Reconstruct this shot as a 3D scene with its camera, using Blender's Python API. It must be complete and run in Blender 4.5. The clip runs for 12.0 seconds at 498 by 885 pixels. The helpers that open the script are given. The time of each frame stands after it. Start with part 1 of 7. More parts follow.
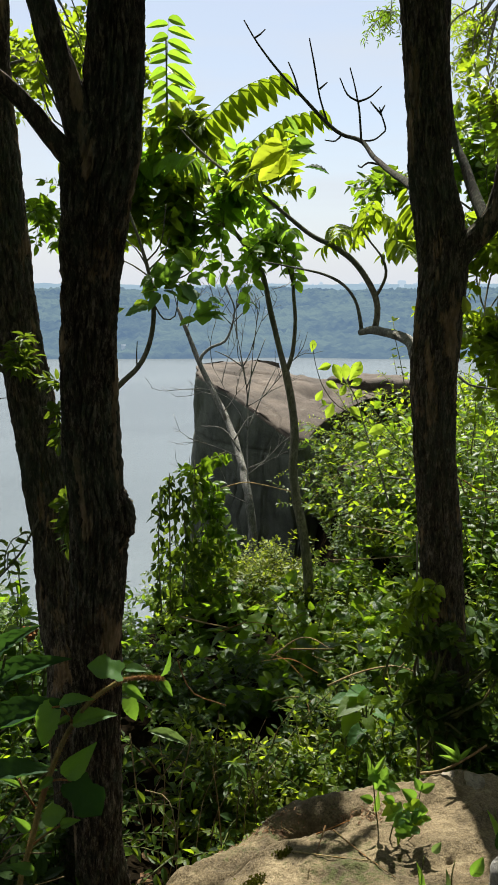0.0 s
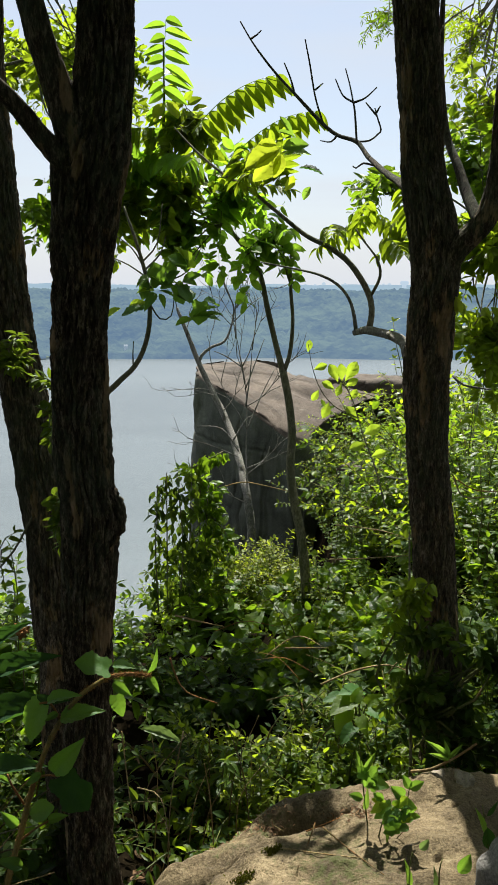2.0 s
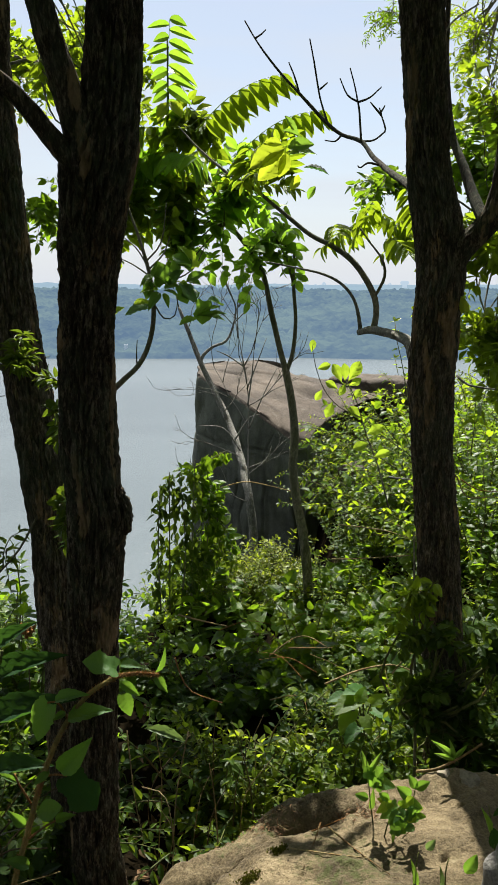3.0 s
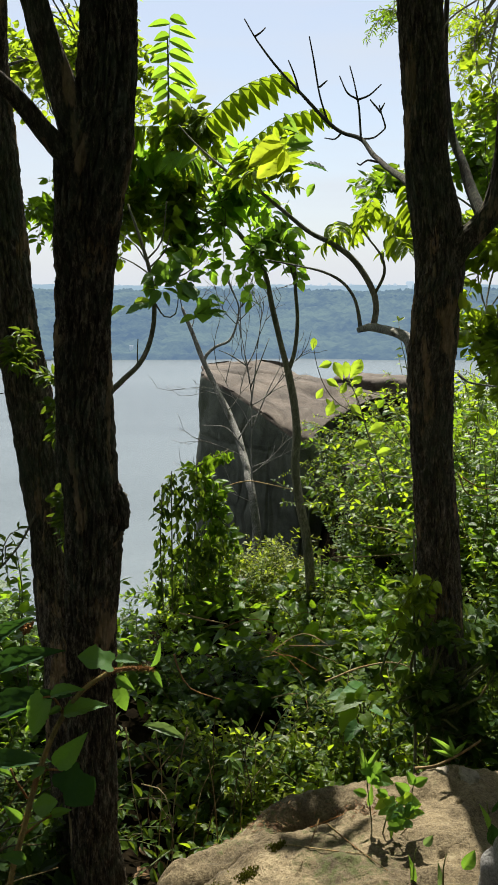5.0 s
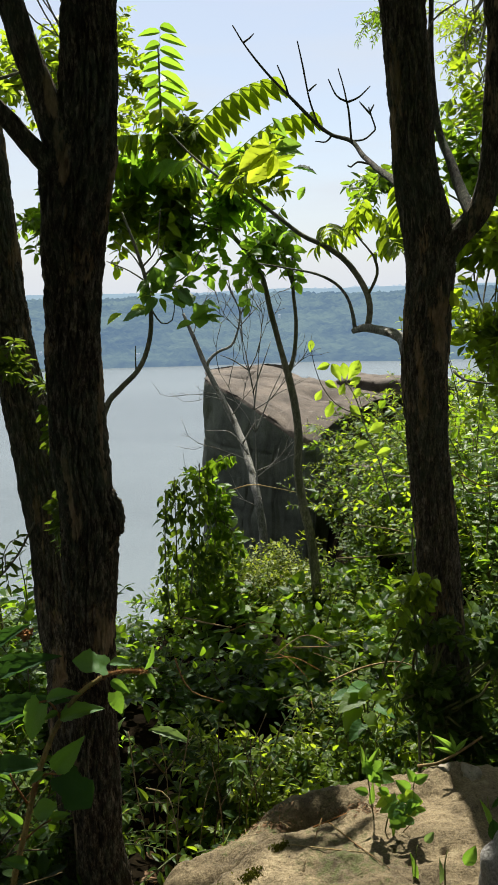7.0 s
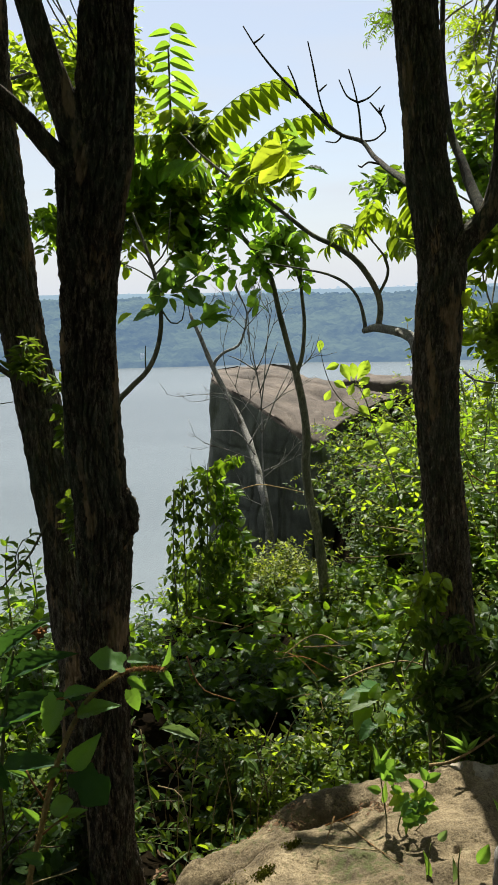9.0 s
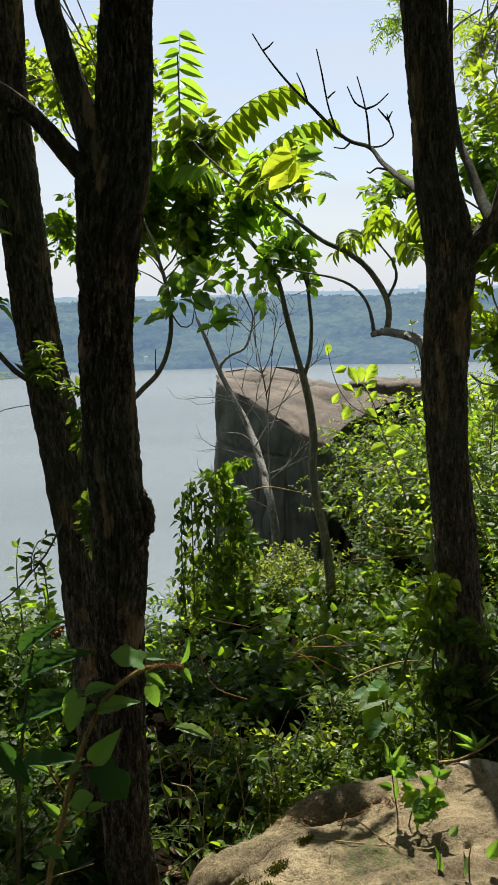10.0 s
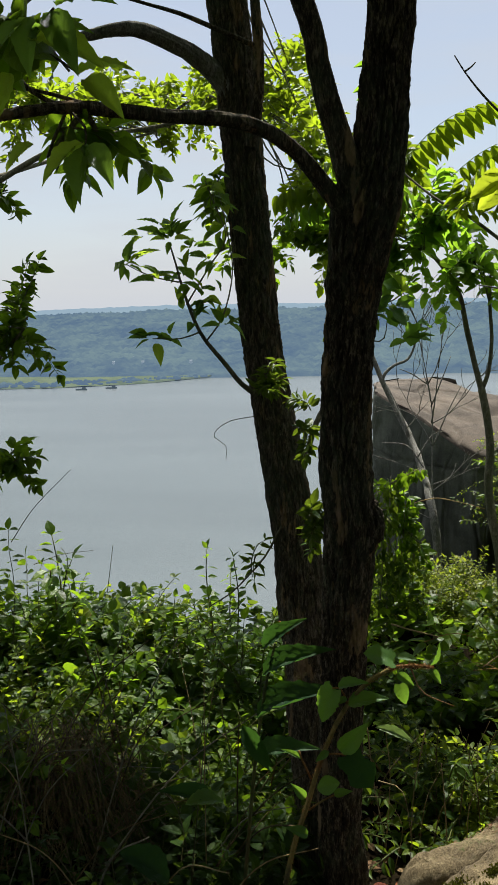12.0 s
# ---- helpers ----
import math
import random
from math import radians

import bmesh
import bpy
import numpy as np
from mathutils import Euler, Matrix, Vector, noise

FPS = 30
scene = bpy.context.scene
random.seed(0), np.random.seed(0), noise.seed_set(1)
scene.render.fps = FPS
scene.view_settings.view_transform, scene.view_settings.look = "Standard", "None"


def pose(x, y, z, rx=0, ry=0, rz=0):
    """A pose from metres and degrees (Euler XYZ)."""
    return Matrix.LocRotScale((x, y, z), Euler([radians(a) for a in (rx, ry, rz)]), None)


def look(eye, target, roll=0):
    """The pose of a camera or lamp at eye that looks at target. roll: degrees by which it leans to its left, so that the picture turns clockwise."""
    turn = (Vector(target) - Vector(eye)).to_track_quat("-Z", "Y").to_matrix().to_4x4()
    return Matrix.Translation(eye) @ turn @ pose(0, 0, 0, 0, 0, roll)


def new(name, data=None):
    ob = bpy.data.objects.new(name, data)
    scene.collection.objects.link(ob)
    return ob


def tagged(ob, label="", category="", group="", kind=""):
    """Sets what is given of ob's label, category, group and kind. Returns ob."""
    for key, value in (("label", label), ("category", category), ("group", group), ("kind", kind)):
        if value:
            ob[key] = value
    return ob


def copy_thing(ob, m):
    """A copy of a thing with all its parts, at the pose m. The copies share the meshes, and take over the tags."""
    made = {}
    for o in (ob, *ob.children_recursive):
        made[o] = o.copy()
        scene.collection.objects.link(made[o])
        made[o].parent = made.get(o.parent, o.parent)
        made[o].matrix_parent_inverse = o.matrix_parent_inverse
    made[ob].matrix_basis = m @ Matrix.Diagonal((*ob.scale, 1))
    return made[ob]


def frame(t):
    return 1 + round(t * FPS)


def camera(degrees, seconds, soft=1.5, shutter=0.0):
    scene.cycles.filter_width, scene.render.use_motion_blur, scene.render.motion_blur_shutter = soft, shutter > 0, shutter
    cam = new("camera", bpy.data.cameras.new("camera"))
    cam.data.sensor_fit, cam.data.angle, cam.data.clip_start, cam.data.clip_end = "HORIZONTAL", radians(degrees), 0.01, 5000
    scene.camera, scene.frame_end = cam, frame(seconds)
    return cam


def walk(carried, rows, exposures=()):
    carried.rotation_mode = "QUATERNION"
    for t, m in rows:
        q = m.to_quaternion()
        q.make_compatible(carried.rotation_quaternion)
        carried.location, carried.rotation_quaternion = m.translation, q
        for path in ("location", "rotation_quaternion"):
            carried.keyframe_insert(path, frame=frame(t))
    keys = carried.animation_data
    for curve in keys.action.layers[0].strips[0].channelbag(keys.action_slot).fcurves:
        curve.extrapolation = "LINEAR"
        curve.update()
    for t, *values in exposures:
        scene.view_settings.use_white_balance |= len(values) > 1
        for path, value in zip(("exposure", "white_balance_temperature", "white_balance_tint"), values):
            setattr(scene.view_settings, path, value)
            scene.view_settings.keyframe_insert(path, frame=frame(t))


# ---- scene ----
cam = camera(32.3, 12.0, soft=1.3)
PATH = [
    (0, (0.011, -0.067, 2.022), (0.011, 1.9, 1.661), -0.0),
    (0.5, (0.007, -0.075, 2.027), (0.008, 1.892, 1.666), 0.0),
    (1, (0.017, -0.083, 2.03), (0.015, 1.884, 1.67), -0.0),
    (1.5, (0.042, -0.088, 2.032), (0.039, 1.88, 1.672), 0.0),
    (2, (0.051, -0.084, 2.02), (0.046, 1.883, 1.66), 0.1),
    (2.5, (0.042, -0.079, 2.021), (0.035, 1.888, 1.662), 0.1),
    (3, (0.029, -0.082, 2.019), (0.024, 1.886, 1.658), 0.2),
    (5, (0.058, -0.085, 2.003), (0.04, 1.883, 1.644), 0.0),
    (5.5, (0.093, -0.094, 2.015), (0.069, 1.874, 1.66), -0.3),
    (6, (0.107, -0.096, 2.003), (0.079, 1.872, 1.649), -1.0),
    (6.5, (0.101, -0.104, 2.002), (0.07, 1.865, 1.65), -1.3),
    (7, (0.114, -0.106, 1.999), (0.076, 1.863, 1.651), -1.6),
    (7.5, (0.106, -0.105, 1.995), (0.065, 1.864, 1.648), -1.7),
    (9.5, (0.07, -0.134, 1.999), (0.021, 1.835, 1.653), -1.5),
    (10, (0.046, -0.174, 2.008), (-0.009, 1.796, 1.667), -1.6),
    (10.5, (-0.018, -0.214, 2.03), (-0.173, 1.75, 1.688), -2.1),
    (11, (-0.093, -0.26, 2.05), (-0.367, 1.693, 1.713), -2.6),
    (11.5, (-0.165, -0.315, 2.063), (-0.511, 1.627, 1.735), -2.8),
    (12, (-0.274, -0.393, 2.071), (-0.643, 1.547, 1.754), -1.6),
]
walk(cam, [(t, look(eye, target, roll)) for t, eye, target, roll in PATH], exposures=((0, 1.56), (9.8, 1.56), (10.5, 1.46), (11.0, 1.28), (11.5, 1.23), (12, 1.31)))

# ---------------------------------------------------------------- light
SUN_AZ, SUN_EL = -3.0, 58.0          # degrees from +y towards +x, and up
world = bpy.data.worlds.new("world")
scene.world = world
world.use_nodes = True
wn, wl = world.node_tree.nodes, world.node_tree.links
wn.clear()
sky = wn.new("ShaderNodeTexSky")
sky.sky_type = "NISHITA"
sky.sun_disc = False
sky.sun_elevation, sky.sun_rotation = radians(SUN_EL), radians(SUN_AZ)
sky.altitude, sky.air_density, sky.dust_density, sky.ozone_density = 100, 1.0, 0.7, 1.2
w_coord = wn.new("ShaderNodeTexCoord")
w_map = wn.new("ShaderNodeMapping")
w_map.inputs["Scale"].default_value = (1.6, 1.6, 9.0)
w_noise = wn.new("ShaderNodeTexNoise")
w_noise.inputs["Scale"].default_value, w_noise.inputs["Detail"].default_value = 1.7, 6
w_ramp = wn.new("ShaderNodeValToRGB")
w_ramp.color_ramp.elements[0].position, w_ramp.color_ramp.elements[1].position = 0.35, 0.72
w_ramp.color_ramp.elements[0].color, w_ramp.color_ramp.elements[1].color = (0.55, 0.55, 0.55, 1), (0.95, 0.95, 0.95, 1)
w_mix = wn.new("ShaderNodeMix")
w_mix.data_type = "RGBA"
w_mix.inputs["B"].default_value = (5.1, 5.35, 5.72, 1)
w_bg, w_out = wn.new("ShaderNodeBackground"), wn.new("ShaderNodeOutputWorld")
w_bg.inputs["Strength"].default_value = 0.05
wl.new(w_coord.outputs["Generated"], w_map.inputs["Vector"])
wl.new(w_map.outputs["Vector"], w_noise.inputs["Vector"])
wl.new(w_noise.outputs["Fac"], w_ramp.inputs["Fac"])
w_split, w_haze, w_most = wn.new("ShaderNodeSeparateXYZ"), wn.new("ShaderNodeMapRange"), wn.new("ShaderNodeMath")
w_haze.inputs["From Min"].default_value, w_haze.inputs["From Max"].default_value = 0.0, 0.30
w_haze.inputs["To Min"].default_value, w_haze.inputs["To Max"].default_value = 1.0, 0.0
w_most.operation = "MAXIMUM"
wl.new(w_coord.outputs["Generated"], w_split.inputs["Vector"])
wl.new(w_split.outputs["Z"], w_haze.inputs["Value"])
wl.new(w_haze.outputs["Result"], w_most.inputs[0])
wl.new(w_ramp.outputs["Color"], w_most.inputs[1])
wl.new(w_most.outputs["Value"], w_mix.inputs["Factor"])
wl.new(sky.outputs["Color"], w_mix.inputs["A"])
wl.new(w_mix.outputs["Result"], w_bg.inputs["Color"])
wl.new(w_bg.outputs["Background"], w_out.inputs["Surface"])

sun = new("sun", bpy.data.lights.new("sun", "SUN"))
sun.data.energy, sun.data.angle, sun.data.color = 5.0, radians(0.6), (1.0, 0.965, 0.90)
sun_way = Vector((math.sin(radians(SUN_AZ)) * math.cos(radians(SUN_EL)), math.cos(radians(SUN_AZ)) * math.cos(radians(SUN_EL)), math.sin(radians(SUN_EL))))
sun.matrix_world = look(sun_way * 30, (0, 0, 0))


# ---------------------------------------------------------------- materials
class Nodes:
    """A node material with short calls."""

    def __init__(self, name):
        self.m = bpy.data.materials.new(name)
        self.m.use_nodes = True
        self.t = self.m.node_tree
        self.t.nodes.clear()
        self.out = self.t.nodes.new("ShaderNodeOutputMaterial")

    def add(self, kind, **ins):
        n = self.t.nodes.new("ShaderNode" + kind)
        for k, v in ins.items():
            self.put(n, k.replace("_", " "), v)
        return n

    def put(self, n, key, v):
        sock = n.inputs[key]
        if isinstance(v, bpy.types.NodeSocket):
            self.t.links.new(v, sock)
        elif isinstance(v, tuple) and len(v) == 3 and sock.type == "RGBA":
            sock.default_value = (*v, 1)
        else:
            sock.default_value = v

    def noise(self, scale, detail=4, vec=None, rough=0.55):
        n = self.add("TexNoise", Scale=scale, Detail=detail, Roughness=rough)
        if vec is not None:
            self.put(n, "Vector", vec)
        return n.outputs["Fac"]

    def coords(self, scale=(1, 1, 1), kind="Object"):
        c = self.add("TexCoord")
        return self.add("Mapping", Vector=c.outputs[kind], Scale=scale).outputs["Vector"]

    def ramp(self, fac, *stops):
        r = self.add("ValToRGB", Fac=fac)
        e = r.color_ramp.elements
        e[0].position, e[0].color = stops[0][0], (*stops[0][1], 1)
        e[1].position, e[1].color = stops[-1][0], (*stops[-1][1], 1)
        for p, c in stops[1:-1]:
            e.new(p).color = (*c, 1)
        return r.outputs["Color"]

    def mix(self, fac, a, b, mode="MIX"):
        n = self.add("Mix")
        n.data_type, n.blend_type = "RGBA", mode
        for sock, v in ((n.inputs[0], fac), (n.inputs[6], a), (n.inputs[7], b)):
            if isinstance(v, bpy.types.NodeSocket):
                self.t.links.new(v, sock)
            else:
                sock.default_value = (*v, 1) if isinstance(v, tuple) else v
        return n.outputs[2]

    def bump(self, height, strength, distance):
        return self.add("Bump", Height=height, Strength=strength, Distance=distance).outputs["Normal"]

    def done(self, shader):
        self.t.links.new(shader, self.out.inputs["Surface"])
        return self.m


def principled(n, color, rough=0.8, normal=None, spec=0.3):
    p = n.add("BsdfPrincipled", Base_Color=color, Roughness=rough)
    p.inputs["Specular IOR Level"].default_value = spec
    if normal is not None:
        n.put(p, "Normal", normal)
    return p.outputs["BSDF"]


def leaf_material(name, dark, mid, light, glow, share=0.42, rough=0.42, single=False, spec=0.2):
    """Leaf: glossy on top, and letting light through. dark to light: spread from leaf to leaf."""
    n = Nodes(name)
    rnd = n.add("ObjectInfo").outputs["Random"] if single else n.add("NewGeometry").outputs["Random Per Island"]
    base = n.ramp(rnd, (0.0, dark), (0.5, mid), (1.0, light))
    spots = n.noise(30, 6, n.coords(), 0.7)
    base = n.mix(n.ramp(spots, (0.40, (0.0,) * 3), (0.68, (0.25 if single else 0.75,) * 3)), base, tuple(0.45 * c for c in mid))
    fresh = n.noise(11, 3, n.coords())
    base = n.mix(n.ramp(fresh, (0.5, (0.0,) * 3), (0.75, (0.5,) * 3)), base, (light[0] * 1.5, light[1] * 1.2, light[2]))
    through_c = n.mix(rnd, tuple(0.7 * c for c in glow), glow)
    through_c = n.mix(n.ramp(spots, (0.45, (0.0,) * 3), (0.7, (0.2 if single else 0.55,) * 3)), through_c, tuple(0.5 * c for c in glow))
    normal = n.bump(n.noise(34 if single else 70, 4, n.coords(), 0.65), 0.35 if single else 0.6, 0.006)
    a = principled(n, base, rough, normal, spec)
    b = n.add("BsdfTranslucent", Color=through_c).outputs["BSDF"]
    mix = n.add("MixShader", Fac=share)
    n.t.links.new(a, mix.inputs[1]), n.t.links.new(b, mix.inputs[2])
    return n.done(mix.outputs["Shader"])


def bark_material(name, dark, mid, light, patch=(0.2, 0.12, 0.06), stretch=(9, 9, 2.4), patch_share=0.8):
    n = Nodes(name)
    v = n.coords(stretch)
    f = n.mix(0.5, n.noise(5.5, 8, v, 0.7), n.noise(15, 6, v, 0.75))
    col = n.ramp(f, (0.38, dark), (0.5, mid), (0.62, light))
    big = n.noise(2.6, 5, n.coords((3.2, 3.2, 0.9)), 0.6)
    col = n.mix(n.ramp(big, (0.57, (0.0,) * 3), (0.61, (patch_share,) * 3)), col, n.mix(f, tuple(0.35 * c for c in patch), tuple(1.5 * c for c in patch)))
    moss = n.mix(0.45, n.noise(1.3, 4, n.coords((1.0, 1.0, 0.9))), n.noise(24, 5, n.coords((1.0, 1.0, 0.6)), 0.7))
    col = n.mix(n.ramp(moss, (0.47, (0.0,) * 3), (0.62, (0.75,) * 3)), col, n.mix(f, (0.020, 0.030, 0.016), (0.085, 0.105, 0.070)))
    normal = n.bump(n.mix(0.5, n.noise(8, 8, v, 0.75), n.noise(26, 5, v, 0.75)), 1.0, 0.013)
    return n.done(principled(n, col, 0.92, normal, 0.06))


def stone_material(name, low, mid, high, scale=3.0, bump=0.5, lichen=(0.30, 0.31, 0.25), stain=(0.03, 0.026, 0.016), stain_share=0.6, moss_share=0.0, streak=1.0, stain_from=0.5):
    """Weathered stone: mottled grain, stains, pits, crusts; streak draws the stains out downwards."""
    n = Nodes(name)
    v = n.coords()
    f = n.noise(scale, 9, v, 0.62)
    col = n.ramp(f, (0.36, low), (0.5, mid), (0.66, high))
    grain = n.noise(110, 4, v, 0.75)
    col = n.mix(0.38, col, n.ramp(grain, (0.35, tuple(0.45 * c for c in low)), (0.65, high)), "MIX")
    spots = n.noise(scale * 4.2, 5, v, 0.6)
    col = n.mix(n.ramp(spots, (0.60, (0.0,) * 3), (0.70, (0.6,) * 3)), col, lichen)
    dark = n.noise(scale * 0.9, 8, n.coords((1.0, 1.0, streak)), 0.68)
    col = n.mix(n.ramp(dark, (stain_from, (0.0,) * 3), (stain_from + 0.16, (stain_share,) * 3)), col, stain)
    pits = n.add("TexVoronoi", Vector=v, Scale=46.0).outputs["Distance"]
    where = n.ramp(n.noise(scale * 2.3, 4, v, 0.6), (0.50, (0.0,) * 3), (0.62, (1.0,) * 3))
    col = n.mix(n.mix(1.0, n.ramp(pits, (0.10, (0.75,) * 3), (0.24, (0.0,) * 3)), where, "MULTIPLY"), col, tuple(0.6 * c for c in stain))
    if moss_share:
        moss = n.mix(0.5, n.noise(scale * 0.7, 3, n.coords((1.0, 1.0, 0.8))), n.noise(40, 5, v, 0.7))
        col = n.mix(n.ramp(moss, (0.53, (0.0,) * 3), (0.62, (moss_share,) * 3)), col, (0.05, 0.062, 0.016))
    rough = n.mix(0.5, n.noise(scale * 4, 10, v, 0.7), grain)
    normal = n.bump(n.mix(0.12, rough, n.ramp(pits, (0.05, (0.0,) * 3), (0.3, (1.0,) * 3))), bump, 0.024)
    return n.done(principled(n, col, 0.9, normal, 0.18))


LEAF_GREEN = leaf_material("leaf_green", (0.0102, 0.0255, 0.0034), (0.0272, 0.0612, 0.0068), (0.0884, 0.1496, 0.017), (0.2475, 0.4123, 0.0153), 0.48, 0.33, spec=0.13)
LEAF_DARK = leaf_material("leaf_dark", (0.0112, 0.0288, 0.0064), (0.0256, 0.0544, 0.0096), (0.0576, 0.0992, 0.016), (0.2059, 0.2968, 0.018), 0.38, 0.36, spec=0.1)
# Darkened leaf copy: the dimness of deep shade is put into its colour.
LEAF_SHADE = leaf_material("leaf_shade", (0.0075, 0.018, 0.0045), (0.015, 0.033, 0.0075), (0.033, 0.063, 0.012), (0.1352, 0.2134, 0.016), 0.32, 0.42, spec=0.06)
# These two lighter leaves have sunlit brightness put into their colour.
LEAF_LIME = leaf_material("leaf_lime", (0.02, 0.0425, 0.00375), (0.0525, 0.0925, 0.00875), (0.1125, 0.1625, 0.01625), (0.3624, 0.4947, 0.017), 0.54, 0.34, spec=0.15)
LEAF_SUNLIT = leaf_material("leaf_fresh", (0.035, 0.06, 0.006), (0.075, 0.105, 0.011), (0.14, 0.165, 0.02), (0.4212, 0.5238, 0.0225), 0.48, 0.36)
LEAF_FAR = leaf_material("leaf_far", (0.040, 0.075, 0.018), (0.06, 0.11, 0.024), (0.09, 0.14, 0.03), (0.34, 0.50, 0.07))
LEAF_AIL = leaf_material("leaf_pinnate", (0.0179, 0.0493, 0.0112), (0.0448, 0.108, 0.0202), (0.101, 0.202, 0.0314), (0.323, 0.562, 0.031), 0.60, 0.40, spec=0.12)
LEAF_YELLOW = leaf_material("leaf_yellow", (0.14, 0.19, 0.02), (0.17, 0.21, 0.02), (0.20, 0.23, 0.03), (0.50, 0.60, 0.03), 0.6, single=True)
LEAF_ONE = leaf_material("leaf_single", (0.024, 0.056, 0.012), (0.036, 0.078, 0.015), (0.052, 0.10, 0.02), (0.32, 0.54, 0.05), 0.45, single=True)
# Brightened leaf copy: the look of sunlight is put into its colour.
LEAF_BRIGHT = leaf_material("leaf_bright", (0.05, 0.09, 0.014), (0.07, 0.12, 0.018), (0.10, 0.15, 0.024), (0.52, 0.72, 0.045), 0.55, single=True)
LEAF_RUST = leaf_material("leaf_rust", (0.10, 0.022, 0.010), (0.14, 0.035, 0.014), (0.18, 0.06, 0.02), (0.3, 0.07, 0.02), 0.3, 0.7, single=True)
LEAF_PALE = leaf_material("leaf_pale", (0.07, 0.11, 0.045), (0.09, 0.13, 0.055), (0.11, 0.15, 0.07), (0.24, 0.36, 0.08), 0.35, single=True)
LEAF_MATT = leaf_material("leaf_matt", (0.0279, 0.0808, 0.017), (0.0403, 0.106, 0.0204), (0.0558, 0.128, 0.0255), (0.24, 0.44, 0.036), 0.4, 0.45, single=True)
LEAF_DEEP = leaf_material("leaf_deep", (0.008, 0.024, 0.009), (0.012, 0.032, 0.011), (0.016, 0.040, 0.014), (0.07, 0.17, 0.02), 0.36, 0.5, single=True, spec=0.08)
GRASS_DEAD = bark_material("dead_grass", (0.03, 0.019, 0.009), (0.09, 0.060, 0.028), (0.22, 0.16, 0.085), (0.03, 0.03, 0.015), (10, 10, 10))
LEAF_BROWN = leaf_material("leaf_dry", (0.045, 0.025, 0.012), (0.09, 0.052, 0.024), (0.20, 0.13, 0.065), (0.35, 0.18, 0.06), 0.2, 0.8)
BARK_A = bark_material("bark_dark", (0.009, 0.0065, 0.0045), (0.048, 0.037, 0.026), (0.225, 0.182, 0.130), (0.30, 0.205, 0.115))
BARK_DEAD = bark_material("bark_dead", (0.009, 0.0075, 0.006), (0.04, 0.034, 0.027), (0.13, 0.112, 0.085), patch_share=0.0)
BARK_B = bark_material("bark_brown", (0.010, 0.0085, 0.006), (0.066, 0.053, 0.038), (0.225, 0.184, 0.131), (0.34, 0.22, 0.115), patch_share=0.6)
BARK_GREY = bark_material("bark_grey", (0.07, 0.065, 0.055), (0.19, 0.18, 0.155), (0.38, 0.365, 0.32), (0.08, 0.07, 0.05), (14, 14, 5))
BARK_YOUNG = bark_material("bark_young", (0.07, 0.063, 0.044), (0.16, 0.145, 0.10), (0.28, 0.255, 0.185), (0.10, 0.10, 0.06), (10, 10, 4))
STEM_GREEN = bark_material("stem_green", (0.05, 0.06, 0.02), (0.09, 0.10, 0.03), (0.14, 0.14, 0.05), (0.13, 0.08, 0.03), (10, 10, 4))
STEM_RED = bark_material("stem_red", (0.16, 0.06, 0.02), (0.26, 0.12, 0.04), (0.34, 0.2, 0.07), (0.2, 0.16, 0.05), (20, 20, 6))
BRISTLE = bark_material("bristle", (0.30, 0.13, 0.04), (0.42, 0.20, 0.06), (0.55, 0.30, 0.10), (0.4, 0.2, 0.06), (20, 20, 6))
STEM_CANE = bark_material("stem_cane", (0.20, 0.14, 0.04), (0.30, 0.22, 0.07), (0.38, 0.28, 0.10), (0.22, 0.10, 0.04), (20, 20, 6))
STEM_DRY = bark_material("stem_dry", (0.16, 0.11, 0.05), (0.28, 0.20, 0.09), (0.42, 0.32, 0.16), (0.2, 0.12, 0.05), (10, 10, 4))
# Real mottling, with its dark stains made heavier to put in shade mottles.
BOULDER = stone_material("boulder_stone", (0.058, 0.043, 0.021), (0.148, 0.112, 0.060), (0.290, 0.226, 0.128), 3.2, 1.0, (0.23, 0.19, 0.11), (0.04, 0.030, 0.017), 0.8, 0.8, stain_from=0.48)
GREY_STONE = stone_material("grey_stone", (0.10, 0.095, 0.085), (0.21, 0.20, 0.175), (0.34, 0.325, 0.29), 7.0, 0.9, (0.26, 0.26, 0.21), (0.05, 0.045, 0.035), 0.5)
LICHEN = stone_material("lichen", (0.15, 0.125, 0.085), (0.20, 0.17, 0.12), (0.25, 0.22, 0.16), 9, 0.6, (0.2, 0.2, 0.16))
CLIFF = stone_material("cliff_stone", (0.031, 0.0255, 0.0195), (0.073, 0.0585, 0.0445), (0.135, 0.108, 0.081), 1.7, 1.0, (0.129, 0.119, 0.0902), (0.035, 0.030, 0.022), 0.5)
# Stone of the rock's face: its shaded grey-green is put into the colour, plus moss.
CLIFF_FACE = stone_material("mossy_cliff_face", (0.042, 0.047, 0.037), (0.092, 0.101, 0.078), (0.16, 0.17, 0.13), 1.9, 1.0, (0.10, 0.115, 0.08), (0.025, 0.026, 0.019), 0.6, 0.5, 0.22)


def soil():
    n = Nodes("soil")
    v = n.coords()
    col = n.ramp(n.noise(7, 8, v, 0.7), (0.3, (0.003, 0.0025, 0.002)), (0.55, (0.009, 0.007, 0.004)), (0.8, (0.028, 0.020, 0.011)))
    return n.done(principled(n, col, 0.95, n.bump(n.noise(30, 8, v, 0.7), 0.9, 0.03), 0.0))


